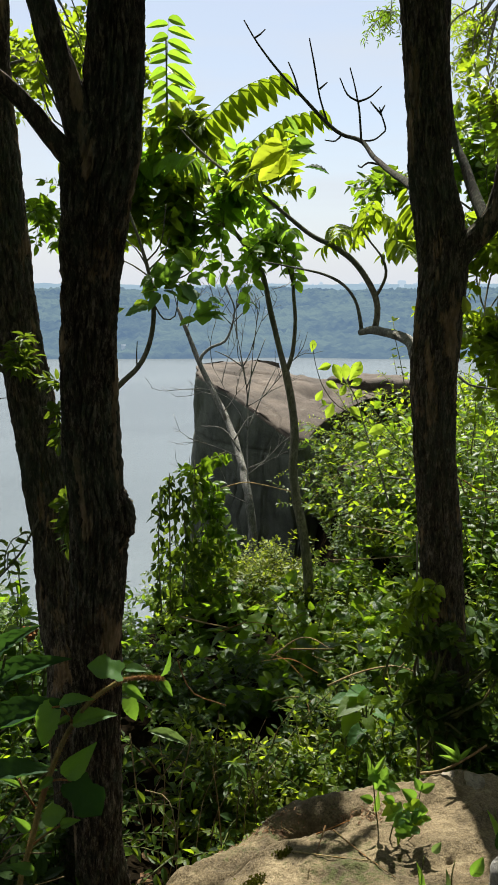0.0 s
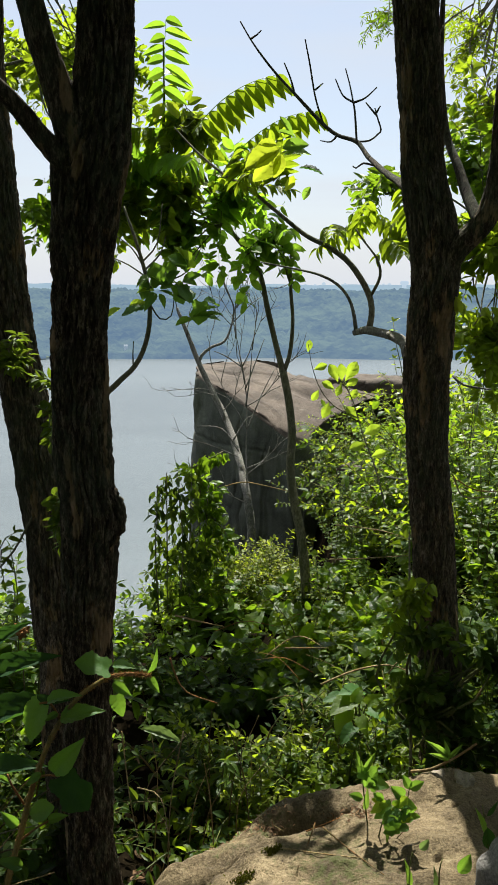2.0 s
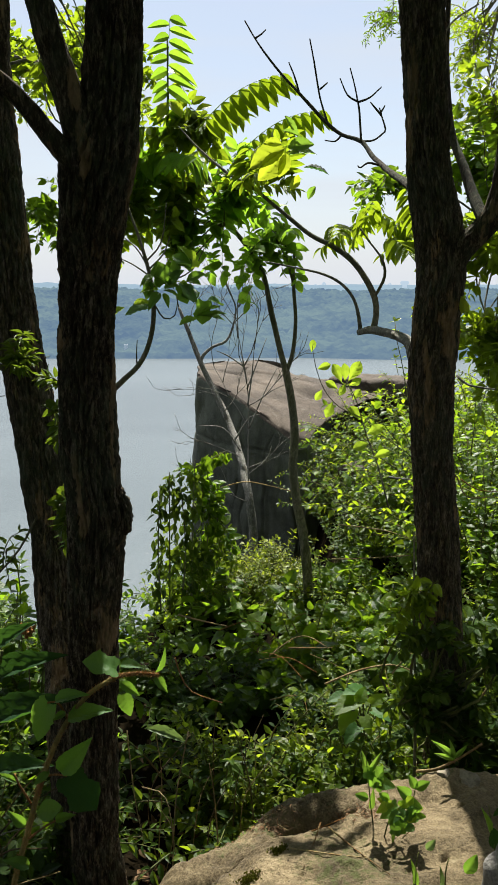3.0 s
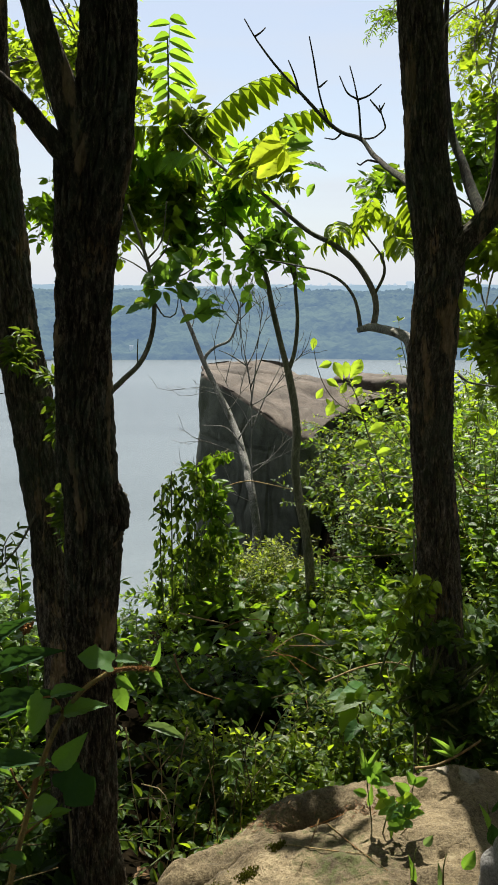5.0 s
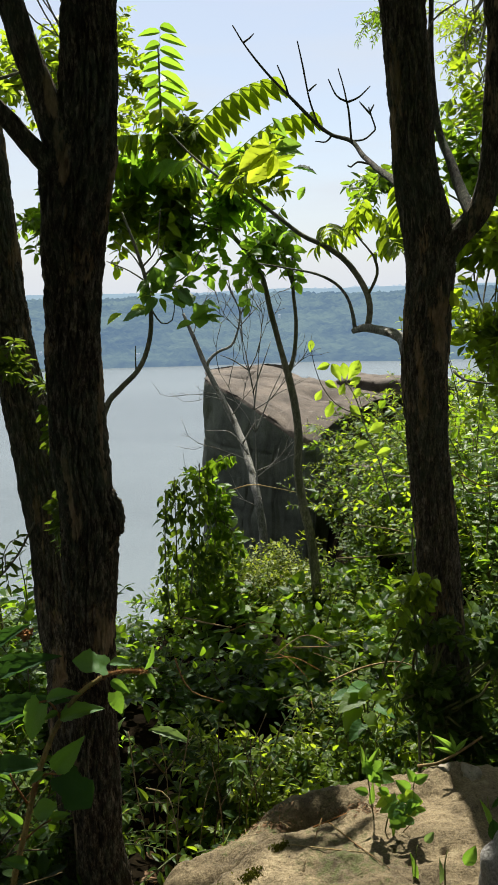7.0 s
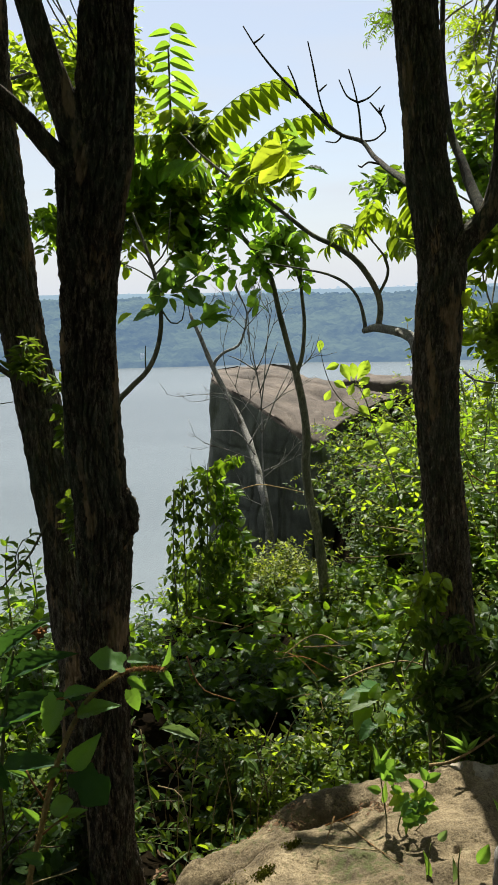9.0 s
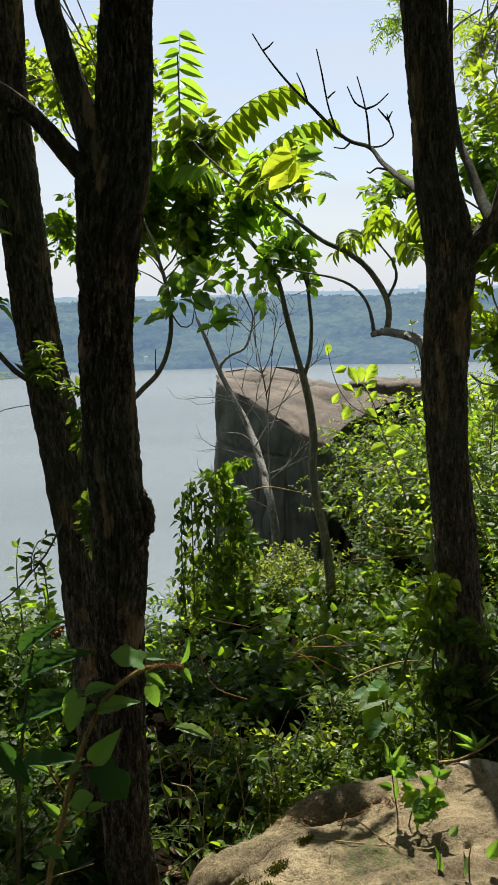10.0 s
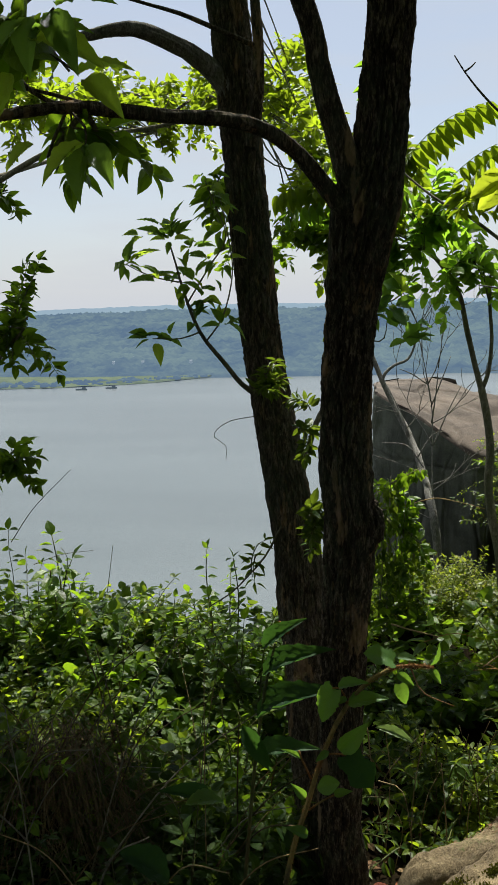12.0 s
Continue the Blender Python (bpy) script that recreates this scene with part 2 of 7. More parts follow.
def water_material():
    n = Nodes("river_water")
    v = n.coords((1, 1, 1))
    far = n.noise(0.004, 3, n.coords((0.5, 1.6, 1)))
    col = n.ramp(far, (0.35, (0.060, 0.074, 0.078)), (0.7, (0.080, 0.097, 0.101)))
    h = n.mix(0.5, n.noise(0.25, 6, v, 0.7), n.noise(1.4, 4, v, 0.7))
    p = n.add("BsdfPrincipled", Base_Color=col, Roughness=0.27, Normal=n.bump(h, 0.5, 0.6))
    p.inputs["IOR"].default_value = 1.33
    return n.done(p.outputs["BSDF"])


def distance_material(name, low, high, haze_glow, share, scale):
    """Things a mile and more away: own colours mixed with a bluish glow painted in as haze."""
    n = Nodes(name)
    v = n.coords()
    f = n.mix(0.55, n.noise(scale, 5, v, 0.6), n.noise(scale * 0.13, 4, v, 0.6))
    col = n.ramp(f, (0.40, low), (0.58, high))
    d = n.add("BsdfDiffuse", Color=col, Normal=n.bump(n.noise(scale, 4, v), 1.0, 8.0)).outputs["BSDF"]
    e = n.add("Emission", Color=haze_glow, Strength=1.0).outputs["Emission"]
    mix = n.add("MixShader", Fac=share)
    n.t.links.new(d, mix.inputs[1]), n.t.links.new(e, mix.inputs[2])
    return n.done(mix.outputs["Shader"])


SOIL, WATER = soil(), water_material()
# The third colour of each is emission that puts the haze into the surface.
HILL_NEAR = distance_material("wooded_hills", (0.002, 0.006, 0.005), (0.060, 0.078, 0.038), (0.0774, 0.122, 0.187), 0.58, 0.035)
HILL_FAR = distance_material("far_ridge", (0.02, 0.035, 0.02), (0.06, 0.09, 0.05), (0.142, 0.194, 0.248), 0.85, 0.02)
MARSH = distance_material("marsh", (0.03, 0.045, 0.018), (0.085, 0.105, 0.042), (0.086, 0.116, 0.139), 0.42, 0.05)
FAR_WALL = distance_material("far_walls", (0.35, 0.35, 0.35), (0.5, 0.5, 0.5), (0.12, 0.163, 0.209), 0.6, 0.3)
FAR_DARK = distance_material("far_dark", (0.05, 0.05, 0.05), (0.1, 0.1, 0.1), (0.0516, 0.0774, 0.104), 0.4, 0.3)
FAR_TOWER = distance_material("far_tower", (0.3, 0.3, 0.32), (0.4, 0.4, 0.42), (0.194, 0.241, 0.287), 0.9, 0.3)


# ---------------------------------------------------------------- building blocks
def mesh_of(name, verts, faces, material, smooth=True):
    me = bpy.data.meshes.new(name)
    me.from_pydata([tuple(v) for v in verts], [], faces)
    me.materials.append(material)
    if smooth:
        me.polygons.foreach_set("use_smooth", [True] * len(me.polygons))
    me.update()
    return me


def part(name, me, parent, label="", kind=""):
    ob = new(name, me)
    ob.parent = parent
    return tagged(ob, label, kind=kind)


def root(name, place, label, category, group="", kind=""):
    ob = new(name)
    ob.location = place
    return tagged(ob, label, category, group, kind)


def spline(points, step):
    """Smooth line through the points, about one sample a step."""
    p = [np.array(q, float) for q in points]
    p = [2 * p[0] - p[1], *p, 2 * p[-1] - p[-2]]
    out = []
    for a, b, c, d in zip(p, p[1:], p[2:], p[3:]):
        k = max(2, int(np.linalg.norm((c - b)[:3]) / step))
        for u in np.linspace(0, 1, k, endpoint=False):
            out.append(0.5 * (2 * b + (c - a) * u + (2 * a - 5 * b + 4 * c - d) * u * u + (3 * b - a - 3 * c + d) * u ** 3))
    out.append(p[-2])
    return np.array(out)


def tube(points, radii, sides=7, step=0.05, wobble=0.0, bark=0.0, grain=55.0, seed=0.0):
    """A swept round limb. radii: at the first and last point, or one for each point. bark: depth of the furrows."""
    if len(radii) != len(points):
        radii = np.linspace(radii[0], radii[-1], len(points))
    line = spline([(*p, r) for p, r in zip(points, radii)], step)
    xyz, rad = line[:, :3], line[:, 3]
    tan = np.gradient(xyz, axis=0)
    tan /= np.linalg.norm(tan, axis=1)[:, None]
    side = np.cross(tan[0], (0.31, 0.87, 0.38))
    verts, arc = [], 0.0
    for k in range(len(xyz)):
        side = side - tan[k] * (side @ tan[k])
        side /= np.linalg.norm(side)
        up = np.cross(tan[k], side)
        if k:
            arc += np.linalg.norm(xyz[k] - xyz[k - 1])
        for a in range(sides):
            c, s = math.cos(2 * math.pi * a / sides), math.sin(2 * math.pi * a / sides)
            r = rad[k]
            if wobble:
                r *= 1 + wobble * noise.noise((c * 1.3 + seed, s * 1.3, arc * 5))
            if bark:
                q = Vector((c * rad[k] * grain * 0.95 + seed, s * rad[k] * grain * 0.95, arc * grain * 0.11))
                q += Vector((noise.noise(q * 0.6), noise.noise(q * 0.6 + Vector((5, 0, 0))), 0.6 * noise.noise(q * 0.5 + Vector((0, 9, 0))))) * 0.7
                split = abs(noise.noise(q)) + 0.35 * abs(noise.noise(q * 2.1 + Vector((3, 0, 0))))
                furrow = math.exp(-(split / 0.16) ** 2)
                across = math.exp(-(noise.noise(Vector((q.x * 1.1, q.y * 1.1, q.z * 5.0 + 7))) / 0.07) ** 2) * (0.15 + 0.3 * max(0.0, noise.noise(q * 0.8 + Vector((0, 2, 0)))))
                plate = noise.noise(Vector((q.x * 0.9, q.y * 0.9, q.z * 2.2 + 4))) * 0.38
                fine = noise.noise(Vector((q.x * 3.1, q.y * 3.1, q.z * 6.0))) * 0.24 + noise.noise(Vector((q.x * 5.5, q.y * 5.5, q.z * 9.0))) * 0.14
                r += bark * (0.45 - 1.25 * furrow - across + plate + fine)
            verts.append(xyz[k] + r * (c * side + s * up))
    n = len(xyz)
    faces = [(k * sides + a, k * sides + (a + 1) % sides, (k + 1) * sides + (a + 1) % sides, (k + 1) * sides + a) for k in range(n - 1) for a in range(sides)]
    faces += [tuple(range(sides - 1, -1, -1)), tuple((n - 1) * sides + a for a in range(sides))]
    return verts, faces


def joined(*pieces):
    verts, faces = [], []
    for v, f in pieces:
        k = len(verts)
        verts += list(v)
        faces += [tuple(i + k for i in q) for q in f]
    return verts, faces


OVATE = ((0.18, 0.34), (0.48, 0.50), (0.80, 0.29))      # along, half width
LANCE = ((0.25, 0.40), (0.52, 0.44), (0.80, 0.24))
HEART = ((0.06, 0.46), (0.40, 0.58), (0.76, 0.32))
LEAFLET = ((0.05, 0.20), (0.20, 0.40), (0.44, 0.47), (0.68, 0.36), (0.87, 0.17))


def leaf_template(shape, fold=0.14, droop=0.25):
    t = [(0, 0, 0)] + [(0, a, 0) for a, _ in shape] + [(0, 1, 0)]
    t += [(-w, a, fold * w) for a, w in shape] + [(w, a, fold * w) for a, w in shape]
    t = np.array(t, float)
    t[:, 2] -= droop * t[:, 1] ** 2
    return t


def leaf_faces(k):
    """Faces of a leaf with k stations: the midrib, then its two rims."""
    f = []
    for first in (k + 2, 2 * k + 2):
        rim, rib = [first + q for q in range(k)], [1 + q for q in range(k)]
        turn = first == k + 2
        for tri in [(0, rim[0], rib[0])] + [(rim[q], rim[q + 1], rib[q + 1], rib[q]) for q in range(k - 1)] + [(rim[-1], k + 1, rib[-1])]:
            f.append(tri if turn else tri[::-1])
    return f


TEMPLATES = {"ovate": leaf_template(OVATE), "lance": leaf_template(LANCE, 0.3, 0.35), "heart": leaf_template(HEART, 0.18, 0.3), "leaflet": leaf_template(LEAFLET, 0.25, 0.32)}


class Leaves:
    """Collects leaves; each has a foot, a way, an up side, a length and a width."""

    def __init__(self):
        self.rows = []

    def add(self, foot, way, up, length, width):
        self.rows.append((*foot, *way, *up, length, width))

    def data(self, shape="ovate"):
        r = np.array(self.rows)
        way = r[:, 3:6] / np.linalg.norm(r[:, 3:6], axis=1)[:, None]
        side = np.cross(way, r[:, 6:9])
        side /= np.linalg.norm(side, axis=1)[:, None] + 1e-9
        up = np.cross(side, way)
        t = TEMPLATES[shape]
        v = r[:, None, :3] + r[:, None, 10:11] * t[None, :, 0:1] * side[:, None] + r[:, None, 9:10] * (t[None, :, 1:2] * way[:, None] + t[None, :, 2:3] * up[:, None])
        n, k = len(r), len(t)
        one = leaf_faces((k - 2) // 3)
        return v.reshape(-1, 3), [tuple(i + q * k for i in tri) for q in range(n) for tri in one]

    def mesh(self, name, material, shape="ovate"):
        v, f = self.data(shape)
        return mesh_of(name, v, f, material, False)


def unit(v):
    v = np.array(v, float)
    return v / (np.linalg.norm(v) + 1e-9)


rnd = random.Random(11)


def jig(s):
    return np.array([rnd.uniform(-s, s) for _ in range(3)])


def leafy_stem(leaves, stems, start, way, length, radius, gap, size, ratio=0.55, droop=0.5, pairs=True, bare=0.2, turn=0.5, tilt=0.6):
    """One arching stem with leaves along it."""
    p, d = np.array(start, float), unit(way)
    pts, step = [p.copy()], length / 8
    for _ in range(8):
        d = unit(d + np.array((0, 0, -droop * 0.16)) + jig(0.14))
        p = p + d * step
        pts.append(p.copy())
    stems.append(tube(pts, (radius, radius * 0.35), 4, step))
    line, at, flip = spline(pts, gap), 0, rnd.uniform(0, 6.28)
    for k in range(int(len(line) * bare), len(line)):
        tangent = unit(line[min(k + 1, len(line) - 1)] - line[k - 1])
        across = unit(np.cross(tangent, (0.1, 0.05, 1)))
        other = np.cross(across, tangent)
        flip += 2.4 if not pairs else 1.4
        for s in (1, -1) if pairs else (1,):
            out = across * math.cos(flip * turn) * s + other * math.sin(flip * turn) * s
            way2 = unit((out + tangent * 0.5) * (1, 1, 0.6) + jig(0.3))
            k2 = size * rnd.uniform(0.55, 1.15) * (1.0 - 0.35 * k / len(line))
            leaves.add(line[k] + way2 * k2 * 0.12, way2, unit(np.array((-0.15, -0.15, 1.0)) + jig(tilt)), k2, k2 * ratio * rnd.uniform(0.85, 1.15))
    k2 = size * 0.7
    leaves.add(line[-1], tangent, unit(np.array((0, 0, 1.0)) + jig(0.4)), k2, k2 * ratio)


def shrub(name, label, height, spread, count, size, material, stem=STEM_GREEN, shape="ovate", ratio=0.55, gap=0.05, droop=0.9, pairs=True, bare=0.15, category="shrub", group=""):
    """A shrub of many leafy stems out of one foot, standing at the origin."""
    ob = root(name, (0, 0, 0), label, category, group)
    leaves, stems = Leaves(), []
    for k in range(count):
        a, o = rnd.uniform(0, 6.28), rnd.uniform(0.05, 1) ** 0.7
        foot = np.array((math.cos(a) * spread * 0.25 * o, math.sin(a) * spread * 0.25 * o, -0.05))
        way = np.array((math.cos(a) * spread * o * 0.9, math.sin(a) * spread * o * 0.9, height * rnd.uniform(0.75, 1.1)))
        leafy_stem(leaves, stems, foot, way, np.linalg.norm(way) * rnd.uniform(0.75, 1.12), 0.004 + 0.003 * height, gap, size, ratio, droop, pairs, bare)
    for piece in stems:
        part("stem", mesh_of("stem", *piece, stem), ob)
    part("leaves", leaves.mesh("leaves", material, shape), ob, kind="stuff")
    return ob


# ---------------------------------------------------------------- the large structure
WATER_Z = -112.0


def land(x, y):
    """Height of the ground: a bank that falls to a cliff edge, the river bed, the far side."""
    z = 0.42 - 0.22 * min(max(y + 1.0, -3.0), 5.0) - 0.05 * max(0.0, min(y, 14.0) - 4.0)
    z += 0.10 * noise.noise((x * 0.7, y * 0.7, 0)) + 0.04 * noise.noise((x * 2.3, y * 2.3, 4))
    z += 0.20 * max(0.0, min(x, 6.0) - 1.4) * max(0.0, min(1.0, (8.0 - y) / 2.0)) + 0.06 * max(0.0, min(-x, 5.0) - 1.6)
    z -= 0.40 * max(0.0, min(y, 13.0) - 8.2) * max(0.0, min(1.0, (1.3 - x) / 0.6))
    z += 0.55 * max(0.0, min(1.0, (x - 0.85) / 0.9)) * max(0.0, min(1.0, (y - 4.6) / 1.6)) * max(0.0, min(1.0, (14.0 - y) / 2.0))
    z += 0.26 * max(0.0, min(1.0, (-x - 1.25) / 0.9)) * max(0.0, min(1.0, (y - 2.0) / 0.9)) * max(0.0, min(1.0, (6.2 - y) / 1.5))
    if y < -1:
        z += 0.1 * min(-1 - y, 30)
    off = max(min(y - 6.4 - 0.25 * noise.noise((x * 0.8, 1, 0)), -0.85 - x + 0.06 * (y - 7)), y - 19)
    if off > 0:
        z -= min(6.0 * off, 117.0 + z)
    if y > 1330:
        z = max(z, WATER_Z - 5 + min(max(0.0, y - 1560) * 0.05, 3))
    return z


def axis(fine_lo, fine_hi, step, lo, hi):
    fine = list(np.arange(fine_lo, fine_hi + step / 2, step))
    a, s = [], step
    v = fine_lo
    while v > lo:
        s *= 1.25
        v -= s
        a.append(max(v, lo))
    b, s, v = [], step, fine_hi
    while v < hi:
        s *= 1.25
        v += s
        b.append(min(v, hi))
    return a[::-1] + fine + b


gx, gy = axis(-6, 6, 0.12, -4200, 4200), axis(-3, 20, 0.12, -400, 4800)
verts = [(x, y, land(x, y)) for y in gy for x in gx]
w = len(gx)
faces = [(j * w + i, j * w + i + 1, (j + 1) * w + i + 1, (j + 1) * w + i) for j in range(len(gy) - 1) for i in range(w - 1)]
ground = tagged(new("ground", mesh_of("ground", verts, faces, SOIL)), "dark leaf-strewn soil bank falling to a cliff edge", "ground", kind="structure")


def river():
    xs, ys = np.linspace(-4200, 4200, 9), np.array([8.0, 60, 300, 700, 1340, 1700])
    v = [(x, y, WATER_Z) for y in ys for x in xs]
    f = [(j * 9 + i, j * 9 + i + 1, (j + 1) * 9 + i + 1, (j + 1) * 9 + i) for j in range(5) for i in range(8)]
    return tagged(new("water", mesh_of("water", v, f, WATER)), "wide calm grey-blue river far below the cliff", "river", kind="structure")


river()


def hills(name, label, x0, x1, y0, y1, step, height, rough, material, seed):
    nx, ny = int((x1 - x0) / step), int((y1 - y0) / (step * 1.5))
    v = []
    for j in range(ny + 1):
        for i in range(nx + 1):
            x, y = x0 + (x1 - x0) * i / nx, y0 + (y1 - y0) * j / ny
            u = j / ny
            crown = abs(noise.noise((x / 13, y / 13, seed))) * rough + noise.noise((x / 5, y / 5, seed)) * rough * 0.4
            v.append((x, y + 40 * noise.noise((x / 220, 0.3, seed)), WATER_Z - 3 if j == 0 else WATER_Z + 1 + height(x, u) + crown * min(1, u * 12 + 0.4)))
    f = [(j * (nx + 1) + i, j * (nx + 1) + i + 1, (j + 1) * (nx + 1) + i + 1, (j + 1) * (nx + 1) + i) for j in range(ny) for i in range(nx)]
    return tagged(new(name, mesh_of(name, v, f, material)), label, "hills", kind="structure")


def near_height(x, u):
    top = 92 + 10 * noise.noise((x / 420, 2.0, 0)) + 6 * noise.noise((x / 130, 5.0, 0))
    return 3 + top * (1 - (1 - min(u * 1.05, 1)) ** 1.7) + 8 * noise.noise((x / 160, u * 7, 1)) * u


def ridge_height(x, u):
    return 60 + 52 * math.sin(min(u * 1.3, 1) * 1.57) + 9 * noise.noise((x / 700, 1.0, 3)) + 4 * noise.noise((x / 190, 2.0, 3))


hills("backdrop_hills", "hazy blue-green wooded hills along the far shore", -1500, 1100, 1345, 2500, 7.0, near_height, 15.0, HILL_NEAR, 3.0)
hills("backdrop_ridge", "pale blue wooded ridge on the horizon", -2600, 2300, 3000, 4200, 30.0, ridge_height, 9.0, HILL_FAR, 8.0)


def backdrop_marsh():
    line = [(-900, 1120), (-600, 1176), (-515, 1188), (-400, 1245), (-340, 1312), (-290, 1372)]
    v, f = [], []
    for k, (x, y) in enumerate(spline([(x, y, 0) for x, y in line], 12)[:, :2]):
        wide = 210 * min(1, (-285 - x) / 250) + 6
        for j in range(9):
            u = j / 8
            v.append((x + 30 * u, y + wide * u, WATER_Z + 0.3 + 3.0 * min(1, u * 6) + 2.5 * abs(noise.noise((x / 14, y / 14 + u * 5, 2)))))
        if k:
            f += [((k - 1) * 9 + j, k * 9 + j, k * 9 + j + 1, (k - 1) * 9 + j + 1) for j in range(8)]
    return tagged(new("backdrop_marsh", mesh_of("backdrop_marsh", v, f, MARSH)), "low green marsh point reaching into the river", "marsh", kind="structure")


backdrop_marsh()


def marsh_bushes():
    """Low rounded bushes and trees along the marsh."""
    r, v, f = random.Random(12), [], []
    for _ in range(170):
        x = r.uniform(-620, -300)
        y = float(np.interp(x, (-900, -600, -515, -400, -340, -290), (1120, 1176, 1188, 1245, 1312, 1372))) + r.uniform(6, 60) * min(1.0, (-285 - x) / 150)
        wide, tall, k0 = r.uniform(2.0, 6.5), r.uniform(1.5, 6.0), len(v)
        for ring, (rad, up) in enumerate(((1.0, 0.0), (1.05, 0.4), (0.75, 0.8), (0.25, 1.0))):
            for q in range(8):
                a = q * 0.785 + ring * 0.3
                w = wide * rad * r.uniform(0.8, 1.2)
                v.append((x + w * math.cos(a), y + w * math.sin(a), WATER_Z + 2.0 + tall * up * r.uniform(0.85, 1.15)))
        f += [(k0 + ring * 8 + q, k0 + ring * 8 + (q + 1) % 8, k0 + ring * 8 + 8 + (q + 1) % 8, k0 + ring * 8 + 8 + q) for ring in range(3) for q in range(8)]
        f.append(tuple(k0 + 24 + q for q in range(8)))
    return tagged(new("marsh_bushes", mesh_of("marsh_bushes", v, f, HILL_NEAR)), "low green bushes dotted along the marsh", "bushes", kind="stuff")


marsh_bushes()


def box(cx, cy, cz, sx, sy, sz, cut=0.0):
    """A block, its upper side drawn in by cut."""
    v = [(cx + i * sx / 2 * (1 - cut * (k > 0)), cy + j * sy / 2 * (1 - cut * (k > 0)), cz + (k > 0) * sz) for k in (-1, 1) for i, j in ((-1, -1), (1, -1), (1, 1), (-1, 1))]
    return v, [(3, 2, 1, 0), (4, 5, 6, 7), (0, 1, 5, 4), (1, 2, 6, 5), (2, 3, 7, 6), (3, 0, 4, 7)]


def barge(x, y, turn):
    ob = root("barge", (x, y, WATER_Z), "small dark work barge moored off the marsh", "boat", "barges")
    ob.rotation_euler.z = turn
    hull_v, hull_f = box(0, 0, -0.5, 15, 5, 2.2, -0.08)
    part("hull", mesh_of("hull", hull_v, hull_f, FAR_DARK, False), ob)
    part("cabin", mesh_of("cabin", *box(3.5, 0, 1.7, 5, 3.5, 2.4, 0.1), FAR_DARK, False), ob)
    return ob


barge(-462, 1159, 0.2)
barge(-424, 1178, 0.1)


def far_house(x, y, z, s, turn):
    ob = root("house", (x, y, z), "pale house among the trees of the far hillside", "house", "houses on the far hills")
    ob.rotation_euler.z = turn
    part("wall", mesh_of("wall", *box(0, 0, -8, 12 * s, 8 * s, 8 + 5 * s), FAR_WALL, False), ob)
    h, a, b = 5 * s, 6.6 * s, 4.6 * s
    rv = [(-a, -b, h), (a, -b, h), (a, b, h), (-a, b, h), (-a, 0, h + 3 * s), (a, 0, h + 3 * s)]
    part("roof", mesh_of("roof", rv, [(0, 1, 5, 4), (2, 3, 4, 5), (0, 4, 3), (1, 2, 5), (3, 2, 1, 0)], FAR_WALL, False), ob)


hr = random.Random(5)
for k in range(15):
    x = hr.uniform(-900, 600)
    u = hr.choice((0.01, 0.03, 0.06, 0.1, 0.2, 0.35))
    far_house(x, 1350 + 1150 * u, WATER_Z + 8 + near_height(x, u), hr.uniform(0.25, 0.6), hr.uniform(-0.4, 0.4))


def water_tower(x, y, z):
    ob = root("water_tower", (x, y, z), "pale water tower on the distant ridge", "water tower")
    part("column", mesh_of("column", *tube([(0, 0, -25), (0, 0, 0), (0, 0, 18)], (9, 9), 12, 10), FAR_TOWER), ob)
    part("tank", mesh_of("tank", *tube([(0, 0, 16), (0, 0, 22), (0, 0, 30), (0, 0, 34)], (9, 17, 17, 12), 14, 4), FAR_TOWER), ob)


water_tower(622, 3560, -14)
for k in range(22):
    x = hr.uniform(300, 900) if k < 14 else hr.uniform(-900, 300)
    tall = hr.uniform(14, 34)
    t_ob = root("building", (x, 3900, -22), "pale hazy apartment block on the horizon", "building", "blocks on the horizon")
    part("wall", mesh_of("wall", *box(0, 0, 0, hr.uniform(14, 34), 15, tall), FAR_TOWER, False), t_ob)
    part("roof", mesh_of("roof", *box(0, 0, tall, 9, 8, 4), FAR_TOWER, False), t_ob)


